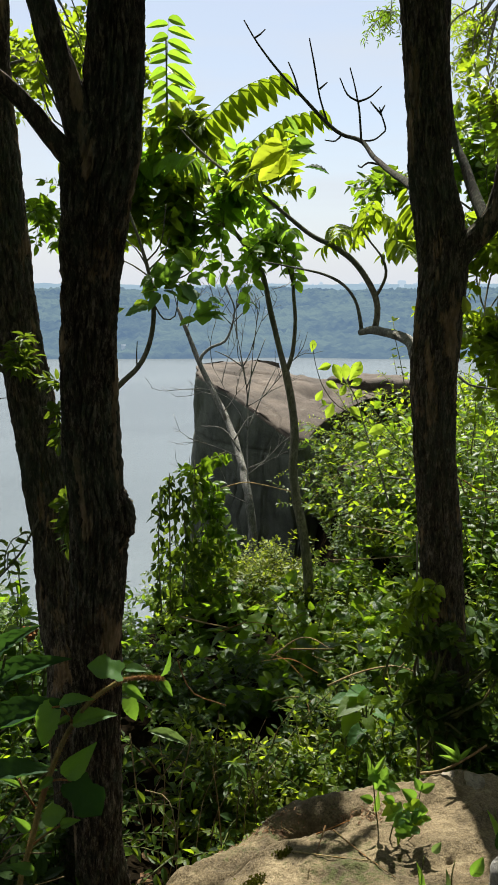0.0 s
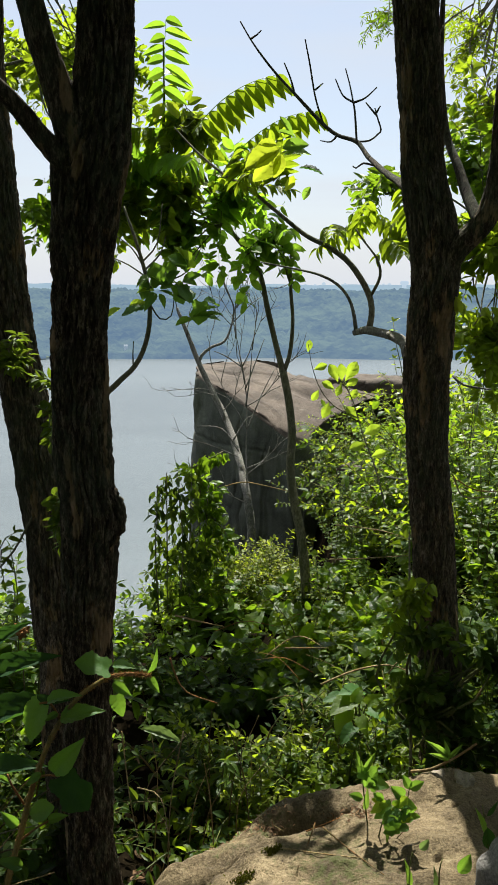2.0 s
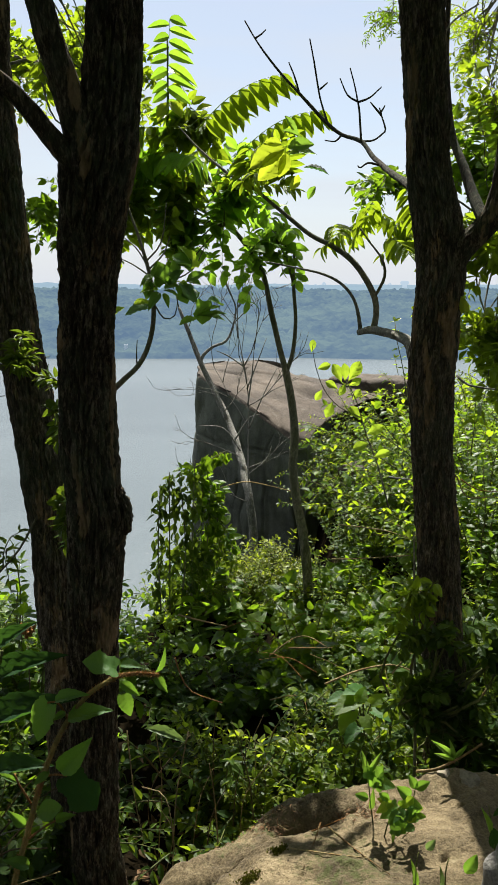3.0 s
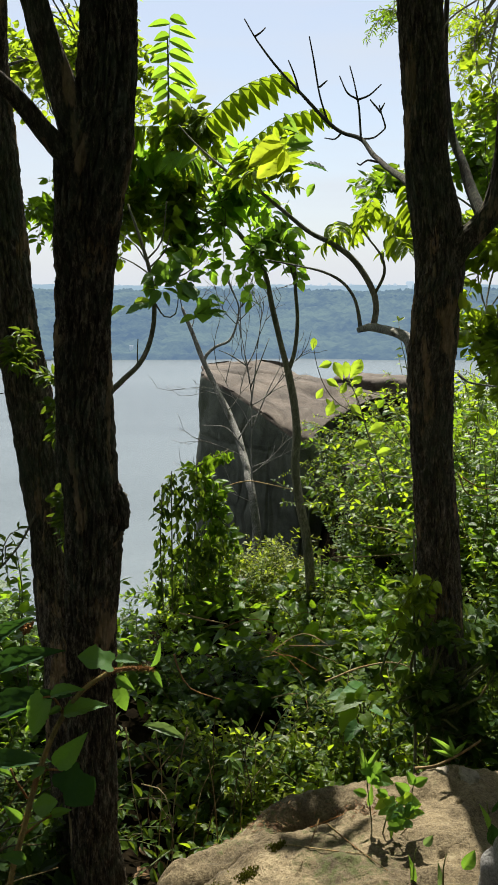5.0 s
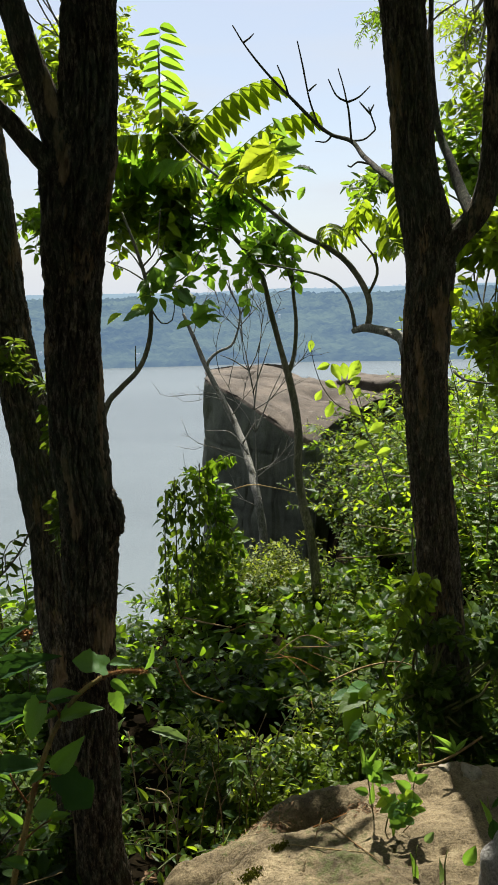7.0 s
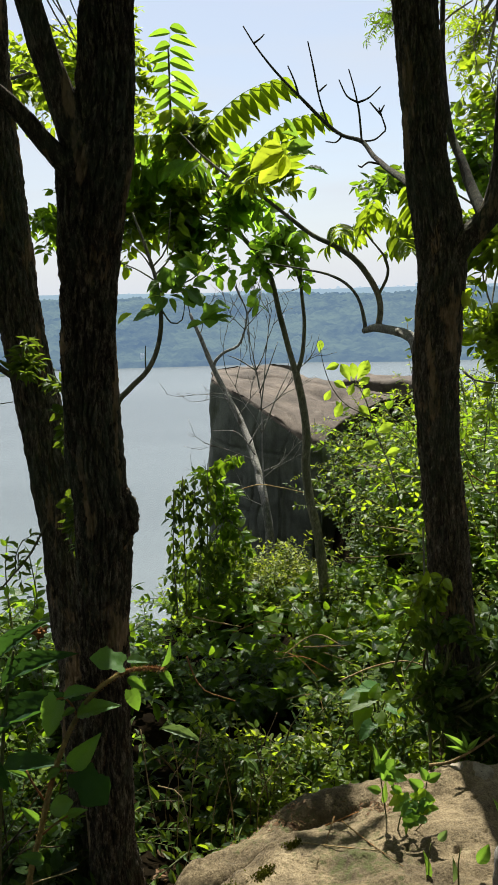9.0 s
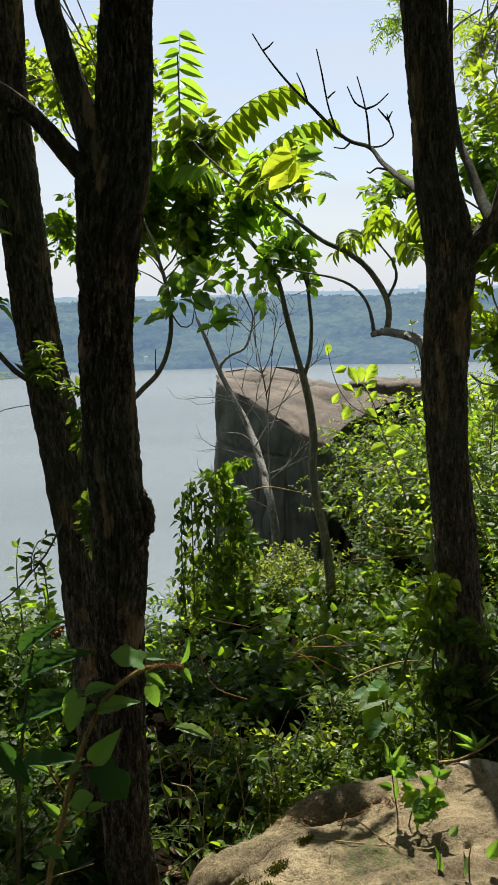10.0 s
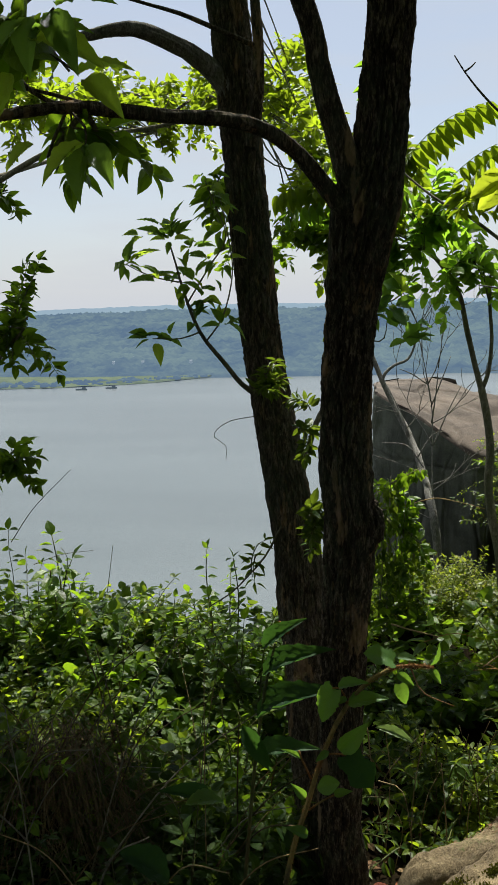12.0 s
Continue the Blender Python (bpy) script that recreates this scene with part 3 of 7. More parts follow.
# ---------------------------------------------------------------- rocks
def rock_block(name, outline, top, bottom, cell, rough, material, bevel, parent, seed, tilt=(0.0, 0.0), label=""):
    """A weathered block of stone over an outline."""
    bm = bmesh.new()
    cx, cy = sum(p[0] for p in outline) / len(outline), sum(p[1] for p in outline) / len(outline)
    lid = bm.faces.new([bm.verts.new((x, y, top + tilt[0] * (x - cx) + tilt[1] * (y - cy))) for x, y in outline])
    low = bmesh.ops.extrude_face_region(bm, geom=[lid])
    down = [g for g in low["geom"] if isinstance(g, bmesh.types.BMVert)]
    for v in down:
        v.co.z = bottom
    bmesh.ops.recalc_face_normals(bm, faces=bm.faces[:])
    edges = [e for e in bm.edges if max(v.co.z for v in e.verts) > bottom + 1e-4]
    bmesh.ops.bevel(bm, geom=edges, offset=bevel, segments=3, profile=0.6, affect="EDGES")
    bmesh.ops.triangulate(bm, faces=[f for f in bm.faces if len(f.verts) > 4])
    for _ in range(7):
        long = [e for e in bm.edges if e.calc_length() > cell * 1.6 and max(v.co.z for v in e.verts) > top - 3.2]
        if not long:
            break
        bmesh.ops.subdivide_edges(bm, edges=long, cuts=1)
        bmesh.ops.triangulate(bm, faces=[f for f in bm.faces if len(f.verts) > 4])
    bm.normal_update()
    for v in bm.verts:
        p, n = v.co, v.normal
        d = noise.fractal(p * 0.9 + Vector((seed, 0, 0)), 1.0, 2.0, 4) * rough
        d += noise.noise(p * 5.5 + Vector((seed, 3, 0))) * rough * 0.35 + noise.noise(p * 13.0) * rough * 0.15
        if abs(n.z) < 0.6:      # upright joints and broken steps in the faces
            far, cells = noise.voronoi(Vector((p.x * 1.5, p.y * 1.5, p.z * 0.55 + seed)))
            d += rough * 1.1 * noise.cell(cells[0] * 7.3) - rough * 1.6 * math.exp(-((far[1] - far[0]) / 0.05) ** 2)
            far, cells = noise.voronoi(Vector((p.x * 3.7, p.y * 3.7, p.z * 2.4 + seed)))
            d += rough * 0.35 * noise.cell(cells[0] * 5.1) - rough * 0.5 * math.exp(-((far[1] - far[0]) / 0.07) ** 2)
        else:
            far, cells = noise.voronoi(Vector((p.x * 1.1 + seed, p.y * 0.8, 0)))
            d -= rough * 0.5 * math.exp(-((far[1] - far[0]) / 0.03) ** 2)
        v.co = p + n * d
    me = bpy.data.meshes.new(name)
    bm.to_mesh(me)
    bm.free()
    me.materials.append(material)
    me.polygons.foreach_set("use_smooth", [True] * len(me.polygons))
    return part(name, me, parent, label)


outcrop = root("rock_outcrop", (0, 0, -6), "flat-topped cliff rock, tan on top, with a dark cracked face", "rock")
BROW = [(-0.55, 17.0, 0.54), (-0.95, 15.6, 0.60), (-0.89, 13.90, 0.60), (-0.565, 13.50, 0.465), (-0.30, 13.20, 0.369), (-0.003, 12.80, 0.203), (0.394, 12.50, -0.053), (0.665, 12.30, -0.229), (0.86, 12.28, -0.28), (0.98, 12.75, -0.22), (1.10, 13.5, -0.05), (1.4, 14.2, 0.10)]
SPINE = [(0.6, 17.0, 0.48), (0.1, 16.6, 0.58), (0.05, 16.4, 0.59), (0.2, 16.2, 0.55), (0.5, 16.0, 0.48), (0.9, 15.7, 0.43), (1.3, 15.4, 0.40), (1.7, 15.0, 0.37), (2.1, 14.9, 0.35), (2.6, 14.8, 0.32), (3.0, 14.8, 0.30), (3.4, 14.8, 0.28)]


def bluff():
    """A ruled rock: the face below its brow, the top from the brow to the spine, the fall behind."""
    brow, n = [], 340
    for line in (BROW, SPINE):
        u = np.linspace(0, len(line) - 1, n)
        brow.append(np.stack([np.interp(u, range(len(line)), [p[k] for p in line]) for k in range(3)], 1))
    edge, spine = brow
    for _ in range(14):
        edge[1:-1] = (edge[:-2] + edge[1:-1] + edge[2:]) / 3
    for _ in range(3):
        spine[1:-1] = (spine[:-2] + spine[1:-1] + spine[2:]) / 3
    out = np.gradient(edge[:, :2], axis=0)
    out = np.stack([out[:, 1], -out[:, 0]], 1)
    out /= np.linalg.norm(out, axis=1)[:, None]
    out = np.stack([np.convolve(np.pad(out[:, k], 9, "edge"), np.ones(19) / 19, "valid") for k in (0, 1)], 1)
    v, f, kinds = [], [], []
    down, rows = 90, 150
    for i in range(n):
        e, s, o = Vector(edge[i]), Vector(spine[i]), Vector((*out[i], 0))
        for j in range(rows):
            if j < down:                    # the face, foot to brow
                h = 3.4 * (1 - j / (down - 1)) ** 1.25
                p = e + o * 0.05 * h + Vector((0, 0, -h))
                d = 0.0
                for dense, tall, step, crack, thin in ((7, 0.20, 0.03, 0.05, 0.014), (19, 0.8, 0.012, 0.012, 0.03)):
                    far, c = noise.voronoi(Vector((i / n * dense + 0.25 * noise.noise(p * 1.3), 2.0, p.z * tall + 0.2 * noise.noise(p * 0.9))))
                    d += step * (noise.cell(c[0] * 7.3) - 0.5) * min(1.0, (far[1] - far[0]) / 0.12) - crack * math.exp(-((far[1] - far[0]) / thin) ** 2)
                d += 0.055 * noise.fractal(p * 1.6, 1.0, 2.0, 6) - 0.05 * math.exp(-((p.z + 0.42 + 0.10 * noise.noise(p * 1.2)) / 0.02) ** 2) + 0.012 * noise.noise(Vector((p.x * 9, p.y * 9, p.z * 3)))
                p += o * d * min(1.0, 0.10 + h * 1.2) - o * 0.06 * math.exp(-h / 0.06)
            elif j < rows - 8:              # the top
                u = (j - down + 1) / (rows - 8 - down)
                p = e.lerp(s, u)
                p.z = e.z + (s.z - e.z) * u ** 0.62
                p.z += 0.07 * noise.fractal(Vector((p.x * 1.1, p.y * 0.8, 0)), 1.0, 2.0, 6) * min(1.0, u * 8) - 0.05 * math.exp(-u / 0.02)
                p.z -= 0.05 * math.exp(-(noise.noise((p.x * 0.5 + 2, p.y * 0.9, 6)) / 0.02) ** 2) * min(1.0, u * 6)
                p += o * 0.05 * noise.noise(p * 1.7) * max(0.0, 1 - u * 6)
                p.z -= 0.14 * math.exp(-(((p.x - 1.15) / 0.40) ** 2 + ((p.y - 14.2) / 0.22) ** 2))
            else:                           # the fall behind
                k = (j - (rows - 8) + 1) / 8
                p = s + Vector((0.2 * k, 0.5 * k, -4.0 * k * k))
            v.append(p)
            if i and j:
                f.append(((i - 1) * rows + j - 1, i * rows + j - 1, i * rows + j, (i - 1) * rows + j))
                kinds.append(0 if j < down - 3 else 1)
    # One rock, two stones: the face's colour holds its shade, the top's does not.
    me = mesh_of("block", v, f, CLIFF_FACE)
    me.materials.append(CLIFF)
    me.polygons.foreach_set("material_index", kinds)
    return part("block", me, outcrop)


bluff().location = (0, 0, 6)
slab = rock_block("slab", [(1.35, 14.9), (2.0, 14.4), (2.8, 14.5), (2.9, 15.6), (1.7, 15.7)], 0.42, 0.10, 0.07, 0.05, CLIFF, 0.10, None, 9.0, (-0.03, 0.03))
slab.parent, slab.location = outcrop, (0, 0, 6)
low_rock = rock_block("ledge_rock", [(1.10, 10.3), (1.60, 10.2), (1.75, 10.7), (1.25, 10.9)], -0.16, -1.6, 0.05, 0.07, CLIFF, 0.16, None, 14.0)
tagged(low_rock, "low grey rock showing through the shrubs", "rock")


def swell(x, y, cx, cy, a, b, top, fall, turn):
    c, s = math.cos(turn), math.sin(turn)
    dx, dy = (x - cx) * c + (y - cy) * s, -(x - cx) * s + (y - cy) * c
    r = (abs(dx / a) ** 2.6 + abs(dy / b) ** 2.6) ** (1 / 2.6)
    return top + fall - fall * math.sqrt(1 + r ** 6)


def boulder_top(x, y):
    """Height of the boulder: a broad slab, a ridge behind it, a low lobe, and the crevice between."""
    wx, wy = x + 0.035 * noise.noise((x * 2.6, y * 2.6, 7)), y + 0.03 * noise.noise((x * 3.1, y * 3.1, 3))
    back = float(np.interp(wx, (-0.25, -0.07, 0.09, 0.25, 0.42, 0.56, 0.8), (2.50, 2.63, 2.71, 2.75, 2.80, 2.95, 2.99)))
    slab = 0.145 + 0.03 * max(0.0, wx - 0.6) - 0.24 * max(0.0, 0.55 - wx) ** 1.25
    slab -= 0.11 * (math.sqrt(1 + (max(0.0, wy - back + 0.05) / 0.05) ** 4) - 1)
    slab -= 0.22 * (math.sqrt(1 + max(0.0, abs((wx - 1.1) / 1.36)) ** 12) - 1) + 0.10 * max(0.0, 1.75 - wy) ** 2
    ridge = swell(wx, wy, 0.84, 2.915, 0.80, 0.115, 0.125 + 0.05 * (wx - 0.3), 0.34, 0.05)
    lobe = swell(wx, wy, -0.02, 2.76, 0.28, 0.12, -0.015 + 0.12 * wx, 0.22, 0.35)
    k, tops = 0.006, (slab, ridge, lobe)
    top = max(tops)
    h = top + k * math.log(sum(math.exp((t - top) / k) for t in tops if t > top - 0.3)) - k * 0.3
    h += 0.034 * noise.fractal(Vector((x * 4.5, y * 4.5, 0)), 1.0, 2.0, 6) + 0.007 * noise.noise((x * 19, y * 19, 0)) + 0.005 * noise.noise((x * 43, y * 43, 2))
    edge = (max(0.0, x - 1.0) / 0.95) ** 2 + (max(0.0, 2.2 - y) / 0.50) ** 2 + (max(0.0, y - 3.0) / 0.35) ** 2 * (x > 1.0)
    h -= 0.55 * (edge * (1 + 0.5 * noise.noise((x * 1.9, y * 1.9, 4)))) ** 1.5
    h -= 0.05 * max(0.0, noise.noise((x * 17, y * 17, 5)) - 0.50) + 0.05 * max(0.0, noise.noise((x * 36, y * 36, 8)) - 0.44)
    return h


def boulder():
    nx, ny = 420, 270
    x0, x1, y0, y1 = -0.75, 2.3, 1.45, 3.35
    v = []
    for j in range(ny + 1):
        for i in range(nx + 1):
            x, y = x0 + (x1 - x0) * i / nx, y0 + (y1 - y0) * j / ny
            v.append((x, y, max(boulder_top(x, y), land(x, y) - 0.25)))
    f = [(j * (nx + 1) + i, j * (nx + 1) + i + 1, (j + 1) * (nx + 1) + i + 1, (j + 1) * (nx + 1) + i) for j in range(ny) for i in range(nx)]
    return tagged(new("boulder", mesh_of("boulder", v, f, BOULDER)), "weathered pale brown boulder with lichen and pits", "rock")


boulder_ob = boulder()


def lichen(x, y, a, b, seed):
    """A thin pale crust that follows the boulder's top."""
    v, f, rings, spokes = [(x, y, boulder_top(x, y) + 0.004)], [], 4, 22
    for k in range(1, rings + 1):
        for s in range(spokes):
            t = 2 * math.pi * s / spokes
            r = k / rings * (1 + 0.22 * noise.noise((math.cos(t) * 2, math.sin(t) * 2, seed)))
            px, py = x + a * r * math.cos(t), y + b * r * math.sin(t)
            v.append((px, py, boulder_top(px, py) + (0.004 if k < rings else -0.002)))
    for s in range(spokes):
        f.append((0, 1 + s, 1 + (s + 1) % spokes))
        f += [(1 + (k - 1) * spokes + s, 1 + k * spokes + s, 1 + k * spokes + (s + 1) % spokes, 1 + (k - 1) * spokes + (s + 1) % spokes) for k in range(1, rings)]
    part("lichen", mesh_of("lichen", v, f, LICHEN), boulder_ob, "pale crust of lichen")


for lx, ly, la, lb in ((0.875, 2.93, 0.045, 0.05), (0.775, 2.95, 0.026, 0.035)):
    lichen(lx, ly, la, lb, lx * 9)


MOSS = leaf_material("moss", (0.05, 0.055, 0.008), (0.08, 0.085, 0.012), (0.12, 0.12, 0.02), (0.10, 0.10, 0.01), 0.15, 0.9, spec=0.02)
mr = random.Random(6)
for mx, my, size in ((-0.115, 2.50, 0.045), (-0.20, 2.47, 0.035), (0.03, 2.52, 0.03), (-0.03, 2.44, 0.04), (0.13, 2.62, 0.022), (-0.24, 2.56, 0.03)):
    tufts = Leaves()
    for _ in range(260):
        x, y = mx + mr.gauss(0, size * 0.6), my + mr.gauss(0, size * 0.45)
        tufts.add((x, y, boulder_top(x, y) - 0.001), (mr.uniform(-0.6, 0.6), mr.uniform(-0.6, 0.6), 1), (mr.uniform(-1, 1), mr.uniform(-1, 1), 0.1), mr.uniform(0.006, 0.013), 0.006)
    part("moss", tufts.mesh("moss", MOSS), boulder_ob, "tuft of olive green moss", "stuff")


# ---------------------------------------------------------------- trees
def pinnate(length, pairs, leaflet, curl, seed):
    """A long compound leaf along +y with leaflets in pairs: line and leaflets."""
    r = random.Random(seed)
    pts = [(0, length * u, -curl * length * u * u) for u in np.linspace(0, 1, 7)]
    line, leaves = spline(pts, length / 40), Leaves()
    for k in range(pairs):
        u = 0.16 + 0.82 * k / (pairs - 1)
        p = line[int(u * (len(line) - 1))]
        size = leaflet * (0.75 + 0.5 * math.sin(u * 2.9)) * r.uniform(0.85, 1.1)
        for s in (-1, 1):
            leaves.add(p, (s, 0.45 + r.uniform(-0.15, 0.2), -0.65 + r.uniform(-0.35, 0.25)), (r.uniform(-0.4, 0.4) - s * 0.3, r.uniform(-0.3, 0.3), 1), size, size * 0.42)
    leaves.add(line[-1], (0, 1, -curl), (0, 0, 1), leaflet * 0.8, leaflet * 0.3)
    return joined(tube(pts, (0.0035, 0.0015), 4, length / 8), leaves.data("leaflet"))


PINNATE = [mesh_of("compound_leaf", *pinnate(0.72, 10, 0.175, 0.10, 1), LEAF_AIL, False), mesh_of("compound_leaf", *pinnate(0.55, 7, 0.18, 0.30, 2), LEAF_AIL, False),
           mesh_of("compound_leaf", *pinnate(0.46, 6, 0.17, 0.5, 3), LEAF_AIL, False), mesh_of("compound_leaf", *pinnate(0.40, 5, 0.16, 0.25, 4), LEAF_AIL, False)]
def upright_leaf():
    r, leaves = random.Random(9), Leaves()
    pts = [(0.02 * u, 0.74 * u, -0.05 * u * u) for u in np.linspace(0, 1, 7)]
    for k in range(10):
        u = 0.12 + 0.86 * k / 9
        size = 0.17 * (0.7 + 0.45 * math.sin(u * 2.7))
        for s in (-1, 1):
            w = u + s * 0.02 + r.uniform(-0.012, 0.012)
            leaves.add((0.02 * w, 0.74 * w, -0.05 * w * w), (s, -0.62 + 0.45 * u + r.uniform(-0.14, 0.14), r.uniform(0.0, 0.3)), (0.4 * r.uniform(-1, 1), 0.3, 1), size * r.uniform(0.7, 1.12) * (1.0 if s > 0 else 0.85), size * r.uniform(0.34, 0.44))
    return joined(tube(pts, (0.004, 0.0015), 4, 0.1), leaves.data("leaflet"))


def hung_leaf():
    """An arching compound leaf whose leaflets hang straight down."""
    r, leaves = random.Random(19), Leaves()
    pts = [(0, 0.7 * u, 0.10 * math.sin(u * 2.6)) for u in np.linspace(0, 1, 7)]
    for k in range(9):
        u = 0.15 + 0.83 * k / 8
        size = 0.19 * (0.7 + 0.4 * math.sin(u * 2.7))
        for s in (-1, 1):
            leaves.add((0, 0.7 * u, 0.10 * math.sin(u * 2.6)), (s * 0.30, 0.22 + r.uniform(-0.1, 0.1), -1), (s, 0.15, 0.3), size * r.uniform(0.85, 1.1), size * 0.44)
    return joined(tube(pts, (0.004, 0.0015), 4, 0.1), leaves.data("leaflet"))


HUNG_LEAF = [mesh_of("compound_leaf", *hung_leaf(), LEAF_LIME, False)]
UPRIGHT_LEAF = [mesh_of("compound_leaf", *upright_leaf(), LEAF_AIL, False)]
PINNATE_LIME = []
for me in PINNATE:
    me2 = me.copy()
    me2.materials[0] = LEAF_LIME
    PINNATE_LIME.append(me2)


def aim(place, way, up, size=1.0):
    """A pose whose +y goes along way and whose +z is near up."""
    y = Vector(way).normalized()
    x = y.cross(Vector(up)).normalized()
    m = Matrix((x, y, x.cross(y))).transposed().to_4x4()
    return Matrix.Translation(place) @ m @ Matrix.Diagonal((size, size, size, 1))


def hang(parent, meshes, place, way, up, size=1.0, name="compound_leaf", label="", under=None):
    """A leaf of the thing parent; under: the limb that bears it."""
    ob = part(name, rnd.choice(meshes), under or parent, label)
    ob.matrix_basis = Matrix.Translation(-parent.location) @ aim(place, way, up, size)
    return ob


def limb(parent, name, pts, radii, material, sides=10, step=0.04, bark=0.0, wobble=0.12, label="", grain=70.0):
    o = Vector(parent.location)
    pts = [tuple(Vector(p) - o) for p in pts]
    return part(name, mesh_of(name, *tube(pts, radii, sides, step, wobble, bark, grain, rnd.uniform(0, 9)), material), parent, label)


# gaps cut in the foliage to let sun onto chosen places: the place and the gap's width
GAPS = (((0.10, 3.60, -0.1), 0.55), ((0.55, 3.80, 0.2), 0.35), ((0.90, 2.60, 0.15), 0.40), ((-0.42, 2.05, 1.0), 0.25), ((0.20, 7.60, 0.2), 0.5), ((-0.40, 6.30, 2.9), 0.75), ((1.0, 4.3, 0.2), 0.45), ((0.6, 3.8, 0.05), 0.35), ((-1.45, 3.8, 0.15), 0.5), ((-1.2, 3.0, 0.3), 0.22))


def in_sun_gap(p):
    for place, width in GAPS:
        v = Vector(p) - Vector(place)
        if v.z > 1.2 and (v - v.dot(sun_way) * sun_way).length < width:
            return True
    return False


def foliage(parent, centre, radii, twigs, size, material, shape="ovate", ratio=0.5, gap=0.06, length=0.45, name="foliage", stem=BARK_YOUNG, droop=0.8, feed=None, pairs=True, cut_gaps=False):
    """Leafy twigs that fill a rounded space; feed: the point of the limb that bears them."""
    leaves, stems, o = Leaves(), [], np.array(parent.location)
    c, r = np.array(centre) - o, np.array(radii)
    for _ in range(twigs):
        d = unit(jig(1.0) + 1e-3)
        p = c + d * r * rnd.uniform(0.1, 0.85) ** 0.7
        if cut_gaps and in_sun_gap(p + o):
            continue
        leafy_stem(leaves, stems, p - d * length * 0.5, d + np.array((0, 0, 0.35)), length * rnd.uniform(0.6, 1.2), 0.004, gap, size, ratio, droop, pairs, 0.15, 0.5, 1.3)
        if feed is not None and rnd.random() < 0.4:
            q = np.array(feed) - o
            stems.append(tube([q, (q + p) / 2 + jig(0.12), p - d * length * 0.5], (0.009, 0.004), 5, 0.12))
    if not leaves.rows:
        return None
    if name == "crown":
        part("twigs", mesh_of("twigs", *joined(*stems), stem), parent, kind="stuff")
    else:
        for piece in stems:
            part("twig", mesh_of("twig", *piece, stem), parent)
    return part(name, leaves.mesh(name, material, shape), parent, kind="stuff")


def unseen_crown(tree, centre, radii, twigs, size, material):
    """An unseen crown added above the view to block sky light and dapple the bank."""
    return foliage(tree, centre, radii, twigs, size, material, "ovate", 0.55, 0.11, 0.8, "crown", cut_gaps=True)


# the two-limbed trunk by the path
tree_a = root("tree", (-0.52, 2.85, -0.55), "dark furrowed tree trunk forking into three limbs", "tree", "trees on the bank")
limb(tree_a, "trunk", [(-0.50, 2.90, -0.75), (-0.553, 2.860, -0.120), (-0.542, 2.820, 0.414), (-0.519, 2.770, 0.869), (-0.495, 2.730, 1.227), (-0.507, 2.710, 1.482), (-0.496, 2.660, 1.766), (-0.478, 2.620, 1.996), (-0.450, 2.570, 2.195), (-0.414, 2.520, 2.382), (-0.372, 2.500, 2.562), (-0.350, 2.470, 2.790), (-0.334, 2.440, 2.990), (-0.36, 2.42, 3.6), (-0.30, 2.5, 5.2)],
     [0.115, 0.088, 0.080, 0.082, 0.092, 0.088, 0.083, 0.083, 0.092, 0.104, 0.080, 0.071, 0.068, 0.062, 0.045], BARK_A, 190, 0.008, 0.0155, 0.10, grain=78)
limb(tree_a, "limb", [(-0.418, 2.500, 2.348), (-0.464, 2.460, 2.472), (-0.499, 2.440, 2.593), (-0.530, 2.430, 2.692), (-0.557, 2.420, 2.803), (-0.585, 2.400, 2.934), (-0.78, 2.3, 3.5)], [0.06, 0.046, 0.040, 0.037, 0.035, 0.033, 0.028], BARK_A, 60, 0.012, 0.005, 0.12)
limb(tree_a, "limb", [(-0.432, 2.500, 2.314), (-0.521, 2.440, 2.409), (-0.617, 2.380, 2.526), (-0.709, 2.300, 2.590), (-0.809, 2.200, 2.609), (-0.942, 2.060, 2.600), (-1.070, 1.950, 2.601), (-1.179, 1.860, 2.598), (-1.308, 1.760, 2.566), (-1.468, 1.600, 2.512)], [0.045, 0.030, 0.024, 0.022, 0.020, 0.018, 0.017, 0.015, 0.013, 0.008], BARK_A, 30, 0.012, 0.004, 0.12)
limb(tree_a, "twig", [(-1.179, 1.860, 2.598), (-1.251, 1.850, 2.637), (-1.291, 1.840, 2.686), (-1.298, 1.840, 2.757), (-1.279, 1.840, 2.838), (-1.259, 1.840, 2.945)], (0.007, 0.003), BARK_A, 8)
limb(tree_a, "twig", [(-1.083, 1.940, 2.600), (-1.162, 1.900, 2.623), (-1.255, 1.860, 2.646), (-1.379, 1.820, 2.657)], (0.007, 0.004), BARK_A, 8)
limb(tree_a, "twig", [(-0.942, 2.060, 2.600), (-0.945, 2.200, 2.653), (-0.956, 2.350, 2.705)], (0.006, 0.003), BARK_A, 7)
limb(tree_a, "burl", [(-0.438, 2.700, 1.370), (-0.409, 2.690, 1.305), (-0.405, 2.690, 1.228), (-0.451, 2.710, 1.124)], [0.008, 0.024, 0.024, 0.008], BARK_A, 70, 0.004, 0.022, 0.5, grain=120)
limb(tree_a, "twig", [(-0.553, 2.600, 2.097), (-0.563, 2.600, 2.130), (-0.557, 2.600, 2.155)], (0.006, 0.004), BARK_A, 7)

